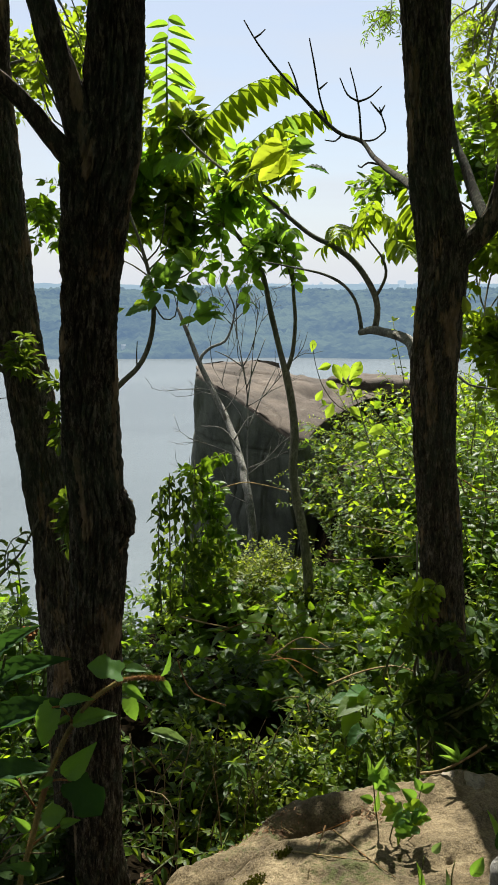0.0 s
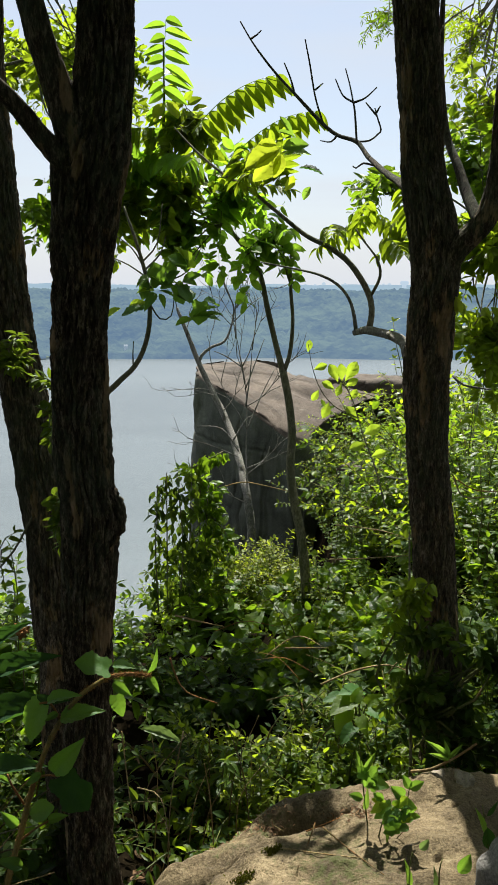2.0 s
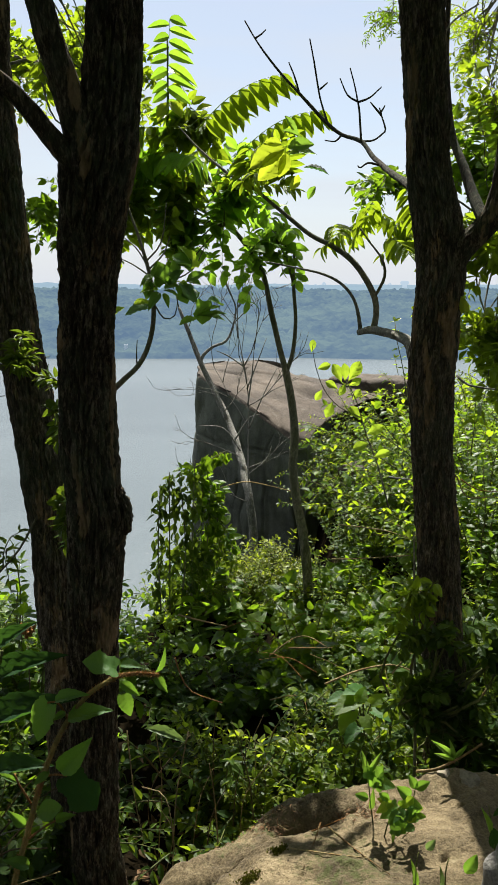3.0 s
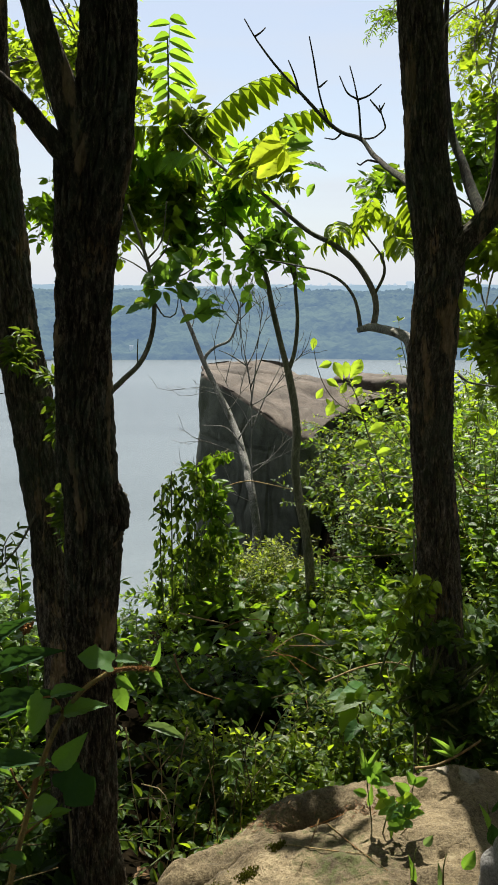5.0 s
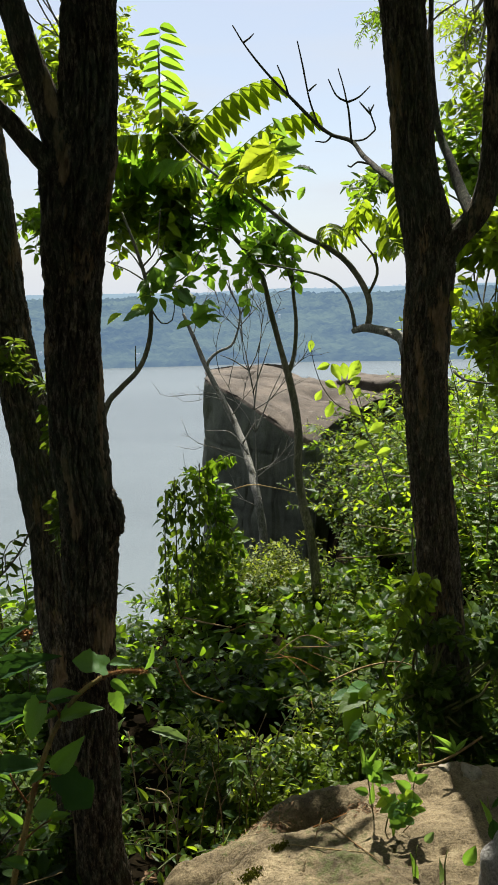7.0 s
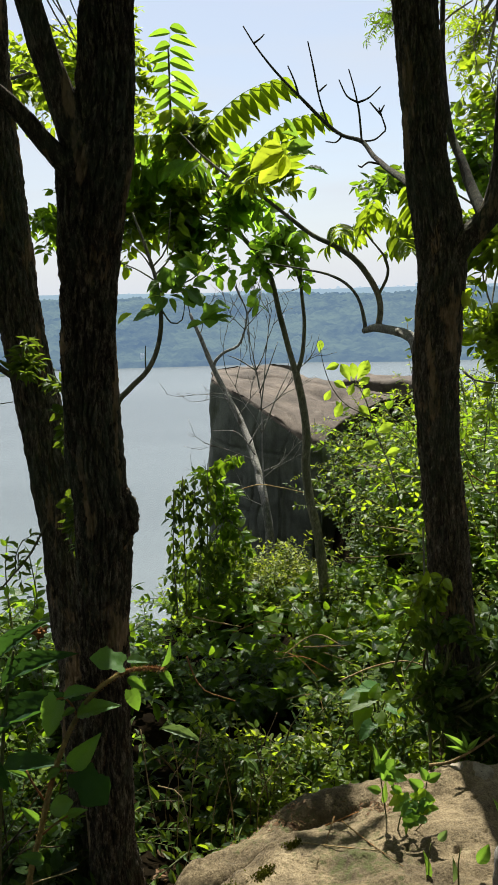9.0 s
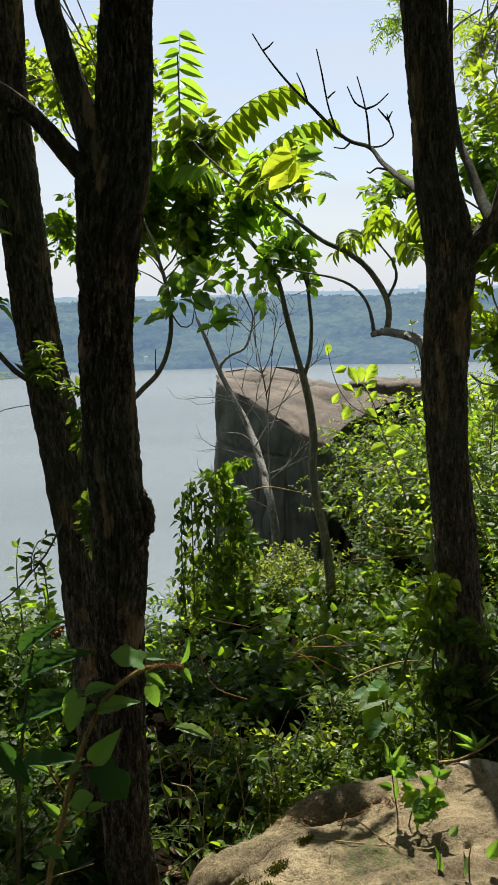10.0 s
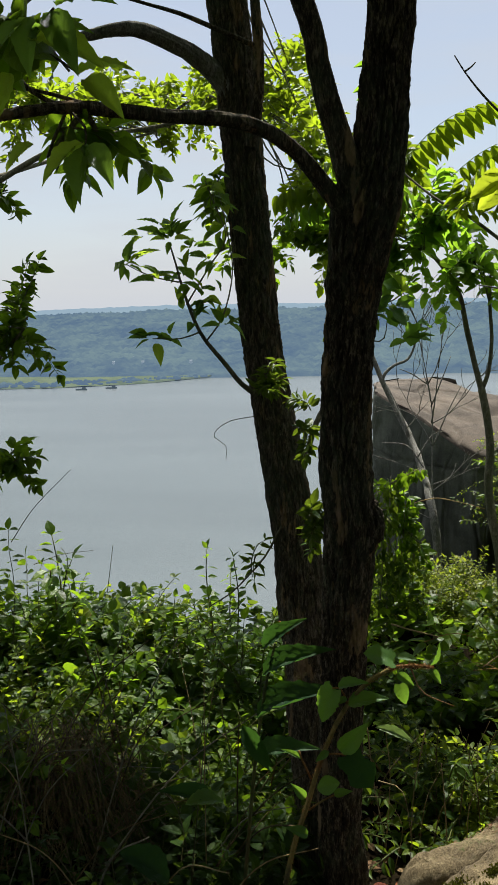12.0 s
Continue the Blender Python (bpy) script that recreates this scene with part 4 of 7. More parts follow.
# the leaning trunk behind it
tree_c = root("tree", (-0.80, 3.55, -0.7), "slender leaning tree trunk with ridged brown bark", "tree", "trees on the bank")
limb(tree_c, "trunk", [(-0.62, 3.10, -0.85), (-0.687, 3.200, 0.158), (-0.712, 3.280, 0.444), (-0.756, 3.340, 0.688), (-0.784, 3.380, 0.995), (-0.833, 3.400, 1.280), (-0.876, 3.420, 1.562), (-0.927, 3.440, 1.867), (-0.958, 3.460, 2.169), (-0.984, 3.480, 2.466), (-1.009, 3.500, 2.808), (-1.030, 3.520, 3.075), (-1.067, 3.550, 3.389), (-1.099, 3.580, 3.678), (-1.15, 3.7, 4.6), (-1.2, 3.8, 6.0)],
     [0.118, 0.112, 0.110, 0.106, 0.100, 0.093, 0.086, 0.082, 0.082, 0.082, 0.084, 0.084, 0.080, 0.075, 0.06, 0.04], BARK_B, 190, 0.009, 0.0155, 0.08, grain=76)
limb(tree_c, "limb", [(-1.026, 3.500, 2.928), (-1.104, 3.470, 3.056), (-1.189, 3.420, 3.131), (-1.283, 3.360, 3.179), (-1.406, 3.280, 3.218), (-1.551, 3.200, 3.189), (-1.711, 3.100, 3.120)], [0.05, 0.042, 0.037, 0.033, 0.028, 0.022, 0.013], BARK_GREY, 40, 0.014, 0.006)
limb(tree_c, "limb", [(-0.949, 3.400, 2.740), (-0.917, 3.380, 2.896), (-0.903, 3.370, 3.096), (-0.910, 3.360, 3.315), (-0.929, 3.350, 3.573)], [0.03, 0.024, 0.021, 0.019, 0.015], BARK_A, 26, 0.016, 0.004)
limb(tree_c, "branch", [(-0.919, 3.360, 3.139), (-1.072, 3.300, 3.201), (-1.201, 3.250, 3.252), (-1.305, 3.200, 3.277), (-1.437, 3.100, 3.299)], (0.012, 0.006), BARK_A, 9)
limb(tree_c, "branch", [(-0.946, 3.360, 1.672), (-1.010, 3.340, 1.725), (-1.082, 3.300, 1.828), (-1.148, 3.270, 1.917), (-1.190, 3.250, 2.004), (-1.233, 3.240, 2.137), (-1.258, 3.230, 2.245), (-1.281, 3.220, 2.339)], (0.013, 0.003), BARK_YOUNG, 8)
limb(tree_c, "twig", [(-1.169, 3.260, 1.960), (-1.253, 3.240, 1.933), (-1.374, 3.220, 1.936)], (0.004, 0.002), BARK_YOUNG, 6)
limb(tree_c, "twig", [(-1.148, 3.270, 1.917), (-1.065, 3.250, 2.025), (-1.015, 3.240, 2.213), (-1.036, 3.230, 2.399), (-1.065, 3.220, 2.560)], (0.004, 0.002), BARK_YOUNG, 6)
limb(tree_c, "tendril", [(-0.958, 3.340, 1.578), (-1.052, 3.300, 1.566), (-1.113, 3.280, 1.531), (-1.125, 3.270, 1.495), (-1.073, 3.260, 1.459), (-1.075, 3.260, 1.396)], (0.002, 0.0012), BARK_YOUNG, 5)
limb(tree_c, "twig", [(-0.836, 3.300, 1.095), (-0.909, 3.260, 0.961), (-0.985, 3.240, 0.874), (-1.060, 3.220, 0.799), (-1.162, 3.200, 0.736)], (0.005, 0.003), BARK_YOUNG, 6)

# the right-hand trunk with its limbs
tree_b = root("tree", (0.80, 3.75, -0.6), "tall rough-barked tree trunk with a heavy side limb", "tree", "trees on the bank")
limb(tree_b, "trunk", [(0.90, 3.95, -0.85), (1.012, 3.880, -0.268), (0.977, 3.850, 0.139), (0.931, 3.820, 0.584), (0.888, 3.800, 1.004), (0.855, 3.790, 1.325), (0.843, 3.790, 1.583), (0.850, 3.790, 1.835), (0.863, 3.780, 2.082), (0.834, 3.770, 2.274), (0.786, 3.760, 2.508), (0.768, 3.740, 2.733), (0.738, 3.720, 2.995), (0.715, 3.700, 3.205), (0.688, 3.680, 3.469), (0.78, 3.6, 4.7), (0.9, 3.6, 6.2)],
     [0.125, 0.10, 0.098, 0.094, 0.090, 0.088, 0.097, 0.098, 0.101, 0.099, 0.088, 0.086, 0.087, 0.088, 0.085, 0.065, 0.045], BARK_B, 190, 0.009, 0.0150, 0.07, grain=74)
limb(tree_b, "limb", [(0.884, 3.750, 2.085), (0.937, 3.720, 2.179), (1.004, 3.700, 2.247), (1.064, 3.680, 2.338), (1.087, 3.660, 2.518), (1.094, 3.640, 2.760), (1.095, 3.620, 2.994), (1.092, 3.600, 3.240), (1.35, 3.5, 4.2)], [0.06, 0.052, 0.047, 0.045, 0.043, 0.042, 0.040, 0.037, 0.03], BARK_A, 46, 0.014, 0.007)
limb(tree_b, "limb", [(1.057, 3.800, 2.276), (1.027, 3.950, 2.422), (1.005, 4.050, 2.557), (0.976, 4.150, 2.684), (0.958, 4.200, 2.832), (0.946, 4.250, 3.081), (0.955, 4.300, 3.393)], [0.03, 0.026, 0.022, 0.019, 0.016, 0.013, 0.011], BARK_DEAD, 14, 0.03)
limb(tree_b, "limb", [(0.792, 3.850, 1.679), (0.784, 3.980, 1.742), (0.748, 4.100, 1.772), (0.702, 4.220, 1.787), (0.646, 4.380, 1.792), (0.598, 4.500, 1.771)], [0.04, 0.029, 0.023, 0.020, 0.018, 0.014], BARK_GREY, 26, 0.015, 0.004, 0.3, "pale lichen-grey twisted branch")
bough = limb(tree_b, "branch", [(0.652, 4.380, 1.787), (0.670, 4.400, 1.864), (0.665, 4.420, 1.949), (0.620, 4.450, 2.049), (0.549, 4.480, 2.144), (0.447, 4.500, 2.219), (0.333, 4.550, 2.279), (0.186, 4.600, 2.400), (0.038, 4.650, 2.520), (-0.114, 4.750, 2.619), (-0.273, 4.900, 2.766), (-0.385, 5.000, 2.893)], [0.018, 0.016, 0.016, 0.016, 0.015, 0.014, 0.012, 0.010, 0.009, 0.008, 0.006, 0.004], BARK_YOUNG, 10, 0.03)
limb(tree_b, "branch", [(0.604, 4.500, 1.777), (0.595, 4.520, 1.859), (0.569, 4.540, 1.947), (0.510, 4.560, 2.021), (0.412, 4.580, 2.074), (0.278, 4.600, 2.106), (0.099, 4.650, 2.143)], (0.011, 0.004), BARK_GREY, 8, 0.03, wobble=0.4)
limb(tree_b, "twig", [(0.665, 4.420, 1.963), (0.703, 4.420, 2.035), (0.713, 4.420, 2.092), (0.690, 4.430, 2.163), (0.630, 4.450, 2.240), (0.586, 4.460, 2.305)], (0.009, 0.004), BARK_YOUNG, 8, wobble=0.4)
dead = limb(tree_b, "dead_branch", [(0.748, 3.850, 2.436), (0.742, 4.200, 2.517), (0.729, 4.500, 2.593), (0.695, 4.850, 2.711), (0.647, 5.030, 2.822), (0.542, 5.100, 2.870), (0.452, 5.120, 2.942), (0.306, 5.150, 3.095), (0.171, 5.200, 3.247), (0.057, 5.220, 3.396), (-0.018, 5.250, 3.522)], [0.022, 0.018, 0.016, 0.014, 0.013, 0.011, 0.0105, 0.009, 0.007, 0.005, 0.0035], BARK_DEAD, 9, 0.03, wobble=0.25, label="bare dead branch with stubby twigs")
for twig in ([(0.462, 5.120, 2.936), (0.414, 5.120, 3.083), (0.379, 5.120, 3.265), (0.352, 5.120, 3.391)], [(0.413, 5.120, 3.119), (0.442, 5.120, 3.144), (0.458, 5.120, 3.156)], [(0.299, 5.150, 3.101), (0.273, 5.150, 3.187), (0.236, 5.150, 3.272)], [(0.647, 5.030, 2.822), (0.634, 5.030, 2.974), (0.623, 5.030, 3.034), (0.602, 5.030, 3.124), (0.575, 5.030, 3.214)],
             [(0.626, 5.030, 3.034), (0.565, 5.030, 3.070), (0.519, 5.030, 3.160)], [(0.626, 5.030, 3.034), (0.689, 5.030, 3.058), (0.754, 5.030, 3.115)], [(0.647, 5.030, 2.822), (0.717, 5.030, 2.828), (0.768, 5.030, 2.865), (0.783, 5.030, 2.889), (0.759, 5.030, 2.959), (0.745, 5.030, 3.004)], [(0.758, 5.030, 2.962), (0.719, 5.030, 3.004), (0.693, 5.030, 3.034)],
             [(0.752, 5.030, 2.974), (0.776, 5.030, 3.016)], [(0.705, 4.700, 2.650), (0.645, 4.700, 2.661), (0.609, 4.700, 2.636), (0.591, 4.700, 2.647)], [(0.542, 5.100, 2.870), (0.507, 5.100, 2.833), (0.445, 5.100, 2.839)], [(0.040, 5.220, 3.417), (0.079, 5.220, 3.441), (0.105, 5.220, 3.466)]):
    limb(tree_b, "dead_twig", twig, (0.0065, 0.0035), BARK_DEAD, 6, 0.02, wobble=0.3).parent = dead
limb(tree_b, "vine", [(0.891, 3.680, 2.104), (0.912, 3.900, 2.453), (0.896, 4.000, 2.782), (0.875, 4.000, 3.044), (0.906, 4.000, 3.160), (1.026, 4.000, 3.241)], (0.006, 0.004), BARK_YOUNG, 6, 0.04)

# young tree of heaven before the rock
tree_d = root("sapling", (0.575, 7.100, -1.050), "young tree with long pinnate leaves, some yellowing", "tree")
limb(tree_d, "trunk", [(0.587, 7.100, -1.156), (0.540, 7.100, -0.630), (0.485, 7.100, -0.117), (0.423, 7.100, 0.184), (0.386, 7.100, 0.482), (0.398, 7.100, 0.775), (0.367, 7.100, 1.063), (0.317, 7.100, 1.310)], [0.05, 0.045, 0.042, 0.040, 0.038, 0.036, 0.034, 0.032], BARK_YOUNG, 12, 0.04)
limb_d = limb(tree_d, "limb", [(0.327, 7.100, 1.263), (0.269, 7.100, 1.480), (0.196, 7.050, 1.769), (0.125, 7.000, 2.087), (0.007, 6.900, 2.297), (-0.134, 6.800, 2.472), (-0.247, 6.600, 2.706), (-0.359, 6.400, 2.921)], [0.03, 0.025, 0.023, 0.022, 0.020, 0.016, 0.012, 0.007], BARK_YOUNG, 10, 0.04)
limb_d2 = limb(tree_d, "limb", [(0.318, 7.100, 1.292), (0.373, 7.100, 1.466), (0.393, 7.100, 1.722), (0.370, 7.050, 2.020), (0.369, 7.000, 2.309)], [0.022, 0.018, 0.016, 0.014, 0.008], BARK_YOUNG, 9, 0.04)
limb(tree_d, "branch", [(0.007, 6.900, 2.297), (-0.163, 6.600, 2.480), (-0.396, 6.300, 2.714), (-0.535, 6.100, 2.953), (-0.536, 6.000, 3.263), (-0.533, 5.950, 3.603)], (0.012, 0.005), STEM_GREEN, 8, 0.05)


def leaf_space(tree, meshes, count, centre, radii, seed, droop=-0.35, size=(0.8, 1.1), away=(0, 0, 0), under=None):
    r = random.Random(seed)
    for _ in range(count):
        d = unit((r.gauss(0, 1), r.gauss(0, 1), r.gauss(0, 1)))
        p = np.array(centre) + d * np.array(radii) * r.uniform(0.05, 1) ** 0.5
        way = unit(d * (1, 1, 0.5) + np.array((0, 0, droop)) + np.array(away) + np.array([r.uniform(-0.8, 0.8) for _ in range(3)]))
        hang(tree, meshes, p - way * 0.25, way, (r.uniform(-0.5, 0.5), r.uniform(-0.6, 0.2), 1), r.uniform(*size), under=under)


leaf_space(tree_d, PINNATE, 4, (-0.62, 6.30, 2.85), (0.34, 0.5, 0.32), 3, under=limb_d)
leaf_space(tree_d, PINNATE, 4, (-0.03, 6.40, 2.70), (0.34, 0.5, 0.30), 4, under=limb_d)
leaf_space(tree_d, PINNATE_LIME, 7, (-0.36, 6.10, 3.08), (0.30, 0.4, 0.16), 6, 0.1, (0.6, 0.85), under=limb_d)
leaf_space(tree_d, PINNATE, 3, (0.29, 6.90, 2.45), (0.25, 0.3, 0.14), 5, -0.5, (0.5, 0.7), under=limb_d2)
CLUMP = dict(ratio=0.62, gap=0.19, length=0.55, stem=STEM_GREEN, droop=1.6)
foliage(tree_d, (-0.72, 6.30, 2.90), (0.30, 0.45, 0.34), 5, 0.175, LEAF_AIL, feed=(-0.134, 6.8, 2.472), **CLUMP)
foliage(tree_d, (-0.78, 6.30, 2.62), (0.22, 0.40, 0.22), 5, 0.16, LEAF_LIME, feed=(-0.134, 6.8, 2.472), **CLUMP)
foliage(tree_d, (-0.42, 6.35, 2.72), (0.25, 0.40, 0.26), 5, 0.185, LEAF_LIME, feed=(-0.134, 6.8, 2.472), **CLUMP)
foliage(tree_d, (-0.14, 6.40, 2.70), (0.34, 0.45, 0.28), 6, 0.18, LEAF_AIL, feed=(-0.134, 6.8, 2.472), **CLUMP)
foliage(tree_d, (-0.44, 6.30, 2.42), (0.22, 0.35, 0.16), 5, 0.16, LEAF_AIL, feed=(-0.134, 6.8, 2.472), **CLUMP)
foliage(tree_d, (0.20, 6.90, 2.37), (0.28, 0.30, 0.18), 6, 0.165, LEAF_AIL, feed=(0.37, 7.05, 2.02), **CLUMP)
foliage(tree_d, (-0.34, 6.05, 3.06), (0.30, 0.35, 0.15), 6, 0.14, LEAF_LIME, feed=(-0.36, 6.4, 2.92), **CLUMP)
hang(tree_d, UPRIGHT_LEAF, (-0.551, 5.950, 2.967), (0.02, 0, 1), (0.1, -1, 0.1), 1.05)
hang(tree_d, HUNG_LEAF, (-0.330, 5.600, 2.963), (0.8, 0.1, 0.45), (-0.4, 0.1, 0.9), 0.95)
hang(tree_d, HUNG_LEAF, (-0.027, 5.400, 2.831), (0.85, -0.2, 0.3), (-0.3, 0.1, 0.9), 0.75)
hang(tree_d, HUNG_LEAF, (-0.700, 6.000, 2.847), (-0.7, -0.3, -0.1), (0, 0.1, 1), 0.8)
leaf_space(tree_b, PINNATE_LIME, 9, (0.123, 4.500, 2.657), (0.22, 0.25, 0.16), 7, -0.2, (0.45, 0.65), under=bough)
leaf_space(tree_b, PINNATE_LIME, 6, (0.603, 4.600, 2.357), (0.34, 0.3, 0.14), 8, -0.3, (0.4, 0.6), under=bough)
leaf_space(tree_b, PINNATE_LIME, 4, (0.786, 4.800, 2.281), (0.2, 0.3, 0.18), 9, -0.3, (0.4, 0.55), under=bough)

# foliage of the trees that hang into the view
foliage(tree_c, (-1.153, 3.500, 2.574), (0.08, 0.2, 0.14), 2, 0.12, LEAF_GREEN, ratio=0.55, gap=0.08, length=0.3)
foliage(tree_c, (-0.889, 3.250, 1.708), (0.09, 0.08, 0.12), 4, 0.075, LEAF_DARK, "lance", 0.34, gap=0.045, length=0.16, stem=STEM_GREEN)
foliage(tree_c, (-0.702, 3.100, 1.557), (0.04, 0.1, 0.22), 3, 0.07, LEAF_DARK, gap=0.05, length=0.16, stem=STEM_GREEN)
foliage(tree_c, (-0.665, 3.100, 1.20), (0.04, 0.08, 0.26), 4, 0.075, LEAF_DARK, gap=0.055, length=0.18, stem=STEM_GREEN)
foliage(tree_c, (-0.958, 3.250, 0.963), (0.07, 0.08, 0.14), 2, 0.07, LEAF_DARK, "lance", 0.36, 0.085, 0.24, droop=1.8, pairs=False)
foliage(tree_a, (-1.183, 1.900, 2.549), (0.16, 0.2, 0.07), 2, 0.12, LEAF_GREEN, "leaflet", ratio=0.56, gap=0.10, length=0.28, feed=(-1.132, 1.900, 2.598))
foliage(tree_a, (-1.162, 1.700, 2.734), (0.16, 0.2, 0.08), 2, 0.13, LEAF_GREEN, "leaflet", ratio=0.58, gap=0.10, length=0.28, feed=(-1.298, 1.840, 2.757))

# trees round about; those out of view are added to block light from the bank
BROAD = dict(ratio=0.52, gap=0.085)


def wood_tree(place, label, height, radius, lean=(0, 0), category="tree"):
    ob = root("tree", place, label, category, "trees on the bank")
    x, y, z = place
    limb(ob, "trunk", [(x, y, z - 0.3), (x + lean[0] * 0.3, y + lean[1] * 0.3, z + height * 0.35), (x + lean[0], y + lean[1], z + height)], [radius, radius * 0.8, radius * 0.3], BARK_A, 20, 0.08, 0.01)
    return ob


tree_e = wood_tree((-5.6, 7.4, -4.5), "slender tree with bright sunlit leaves at the cliff edge", 10, 0.07, (1.2, 0.0))
limb(tree_e, "limb", [(-4.6, 7.4, 3.0), (-3.4, 7.2, 3.5), (-2.3, 7.0, 3.6), (-1.6, 6.8, 3.7)], (0.03, 0.01), BARK_YOUNG, 10)
limb(tree_e, "limb", [(-4.5, 7.4, 4.2), (-2.9, 6.6, 4.8), (-1.5, 6.0, 4.7)], (0.03, 0.01), BARK_YOUNG, 10)
foliage(tree_e, (-3.33, 9.59, 4.28), (1.28, 1.0, 0.6), 64, 0.15, LEAF_LIME, feed=(-3.1, 9.3, 4.0), **BROAD)
limb(tree_e, "limb", [(-4.6, 7.4, 3.2), (-4.0, 8.4, 3.6), (-3.1, 9.3, 4.0)], (0.03, 0.012), BARK_YOUNG, 10)
foliage(tree_e, (-3.285, 6.500, 3.701), (0.6, 0.8, 0.5), 36, 0.12, LEAF_LIME, feed=(-3.0, 7.15, 3.52), **BROAD)
foliage(tree_e, (-1.201, 6.500, 3.809), (0.45, 0.7, 0.6), 13, 0.11, LEAF_LIME, feed=(-1.5, 6.0, 4.5), cut_gaps=True, **BROAD)
foliage(tree_e, (-0.973, 6.300, 3.142), (0.35, 0.6, 0.55), 22, 0.11, LEAF_LIME, feed=(-1.6, 6.8, 3.7), cut_gaps=True, **BROAD)
foliage(tree_e, (-1.069, 6.300, 2.567), (0.30, 0.4, 0.18), 10, 0.12, LEAF_GREEN, feed=(-1.6, 6.8, 3.7), cut_gaps=True, **BROAD)
foliage(tree_e, (-1.525, 6.500, 3.785), (0.45, 0.6, 0.45), 17, 0.12, LEAF_LIME, cut_gaps=True, **BROAD)
foliage(tree_e, (-3.0, 14.0, 5.6), (0.58, 0.7, 0.72), 18, 0.20, LEAF_LIME, feed=(-2.6, 13.8, 5.3), ratio=0.52, gap=0.12, length=0.6)
foliage(tree_e, (-2.15, 14.0, 5.5), (0.72, 0.7, 1.05), 24, 0.20, LEAF_LIME, feed=(-2.6, 13.8, 5.3), ratio=0.52, gap=0.12, length=0.6)
limb(tree_e, "limb", [(-4.5, 7.4, 4.0), (-3.6, 10.5, 4.7), (-2.6, 13.8, 5.3)], (0.04, 0.012), BARK_YOUNG, 10)
foliage(tree_e, (-3.4, 13.95, 5.30), (0.6, 0.8, 0.6), 14, 0.22, LEAF_LIME, feed=(-2.9, 12.8, 5.1), ratio=0.52, gap=0.13, length=0.7)
foliage(tree_e, (-1.452, 6.300, 2.518), (0.22, 0.4, 0.12), 8, 0.12, LEAF_GREEN, cut_gaps=True, **BROAD)

tree_f = wood_tree((3.0, 7.5, -0.4), "leafy tree with light green crown behind the trunk", 8, 0.10, (-0.4, 0.0))
limb(tree_f, "limb", [(2.8, 7.5, 3.0), (2.4, 7.0, 3.6), (1.9, 6.8, 4.2)], (0.035, 0.012), BARK_YOUNG, 10)
limb(tree_f, "limb", [(2.9, 7.5, 1.6), (2.4, 6.9, 2.0), (1.9, 6.5, 2.4)], (0.03, 0.01), BARK_YOUNG, 10)
foliage(tree_f, (1.786, 7.000, 3.919), (0.35, 0.8, 0.55), 34, 0.075, LEAF_LIME, "lance", 0.3, 0.05, 0.4, feed=(1.9, 6.8, 4.2))
foliage(tree_f, (1.163, 7.500, 4.205), (0.22, 0.4, 0.22), 10, 0.065, LEAF_GREEN, "lance", 0.28, 0.045, 0.35, droop=1.6)
foliage(tree_f, (1.809, 6.500, 3.249), (0.4, 0.8, 0.3), 15, 0.14, LEAF_LIME, feed=(1.9, 6.8, 4.2), **BROAD)
foliage(tree_f, (1.576, 6.000, 2.792), (0.32, 0.7, 0.4), 15, 0.14, LEAF_GREEN, feed=(1.9, 6.5, 2.4), **BROAD)
foliage(tree_f, (1.608, 5.600, 2.217), (0.32, 0.6, 0.4), 17, 0.15, LEAF_LIME, feed=(1.9, 6.5, 2.4), **BROAD)
foliage(tree_f, (1.655, 5.800, 1.662), (0.28, 0.6, 0.4), 24, 0.14, LEAF_LIME, feed=(1.9, 6.5, 2.4), **BROAD)
foliage(tree_f, (0.998, 6.200, 2.741), (0.25, 0.4, 0.14), 10, 0.11, LEAF_GREEN, feed=(1.9, 6.5, 2.4), **BROAD)

# Unseen trees, added behind and beside the camera to cut the sky's fill light.
for place, crown, r, twigs in (((2.9, -2.6, 0.5), (2.4, -2.2, 5.6), (2.4, 2.0, 1.6), 160), ((-2.8, -2.2, 0.9), (-2.6, -2.0, 5.4), (2.3, 2.0, 1.6), 160), ((0.3, -4.6, 0.9), (0.3, -4.5, 3.6), (4.0, 1.2, 2.8), 330), ((4.6, 0.8, 0.6), (4.6, 0.8, 3.6), (1.2, 2.6, 2.4), 260), ((-4.6, 0.2, 1.2), (-4.6, 0.2, 3.6), (1.2, 2.6, 2.4), 260), ((1.6, -1.6, 0.4), (0.8, -0.9, 6.2), (2.4, 1.8, 0.8), 160)):
    t_ob = wood_tree(place, "unseen leafy tree added to block sky light", 5.6, 0.13, (0.2, 0.1))
    unseen_crown(t_ob, crown, r, twigs, 0.2, LEAF_GREEN)
# Unseen crowns, added overhead where the bank, its hollow and the path need shade.
unseen_crown(tree_c, (-2.05, 6.45, 6.3), (1.3, 1.3, 0.7), 170, 0.17, LEAF_GREEN)
unseen_crown(tree_f, (-0.26, 10.0, 6.75), (0.85, 0.7, 0.5), 80, 0.17, LEAF_GREEN)
unseen_crown(tree_b, (0.8, 0.1, 4.7), (3.4, 1.6, 0.7), 380, 0.2, LEAF_GREEN)
unseen_crown(tree_a, (-2.3, 2.0, 4.9), (1.7, 1.5, 0.6), 170, 0.17, LEAF_GREEN)
unseen_crown(tree_b, (2.2, 2.0, 5.0), (1.5, 1.5, 0.6), 110, 0.17, LEAF_GREEN)
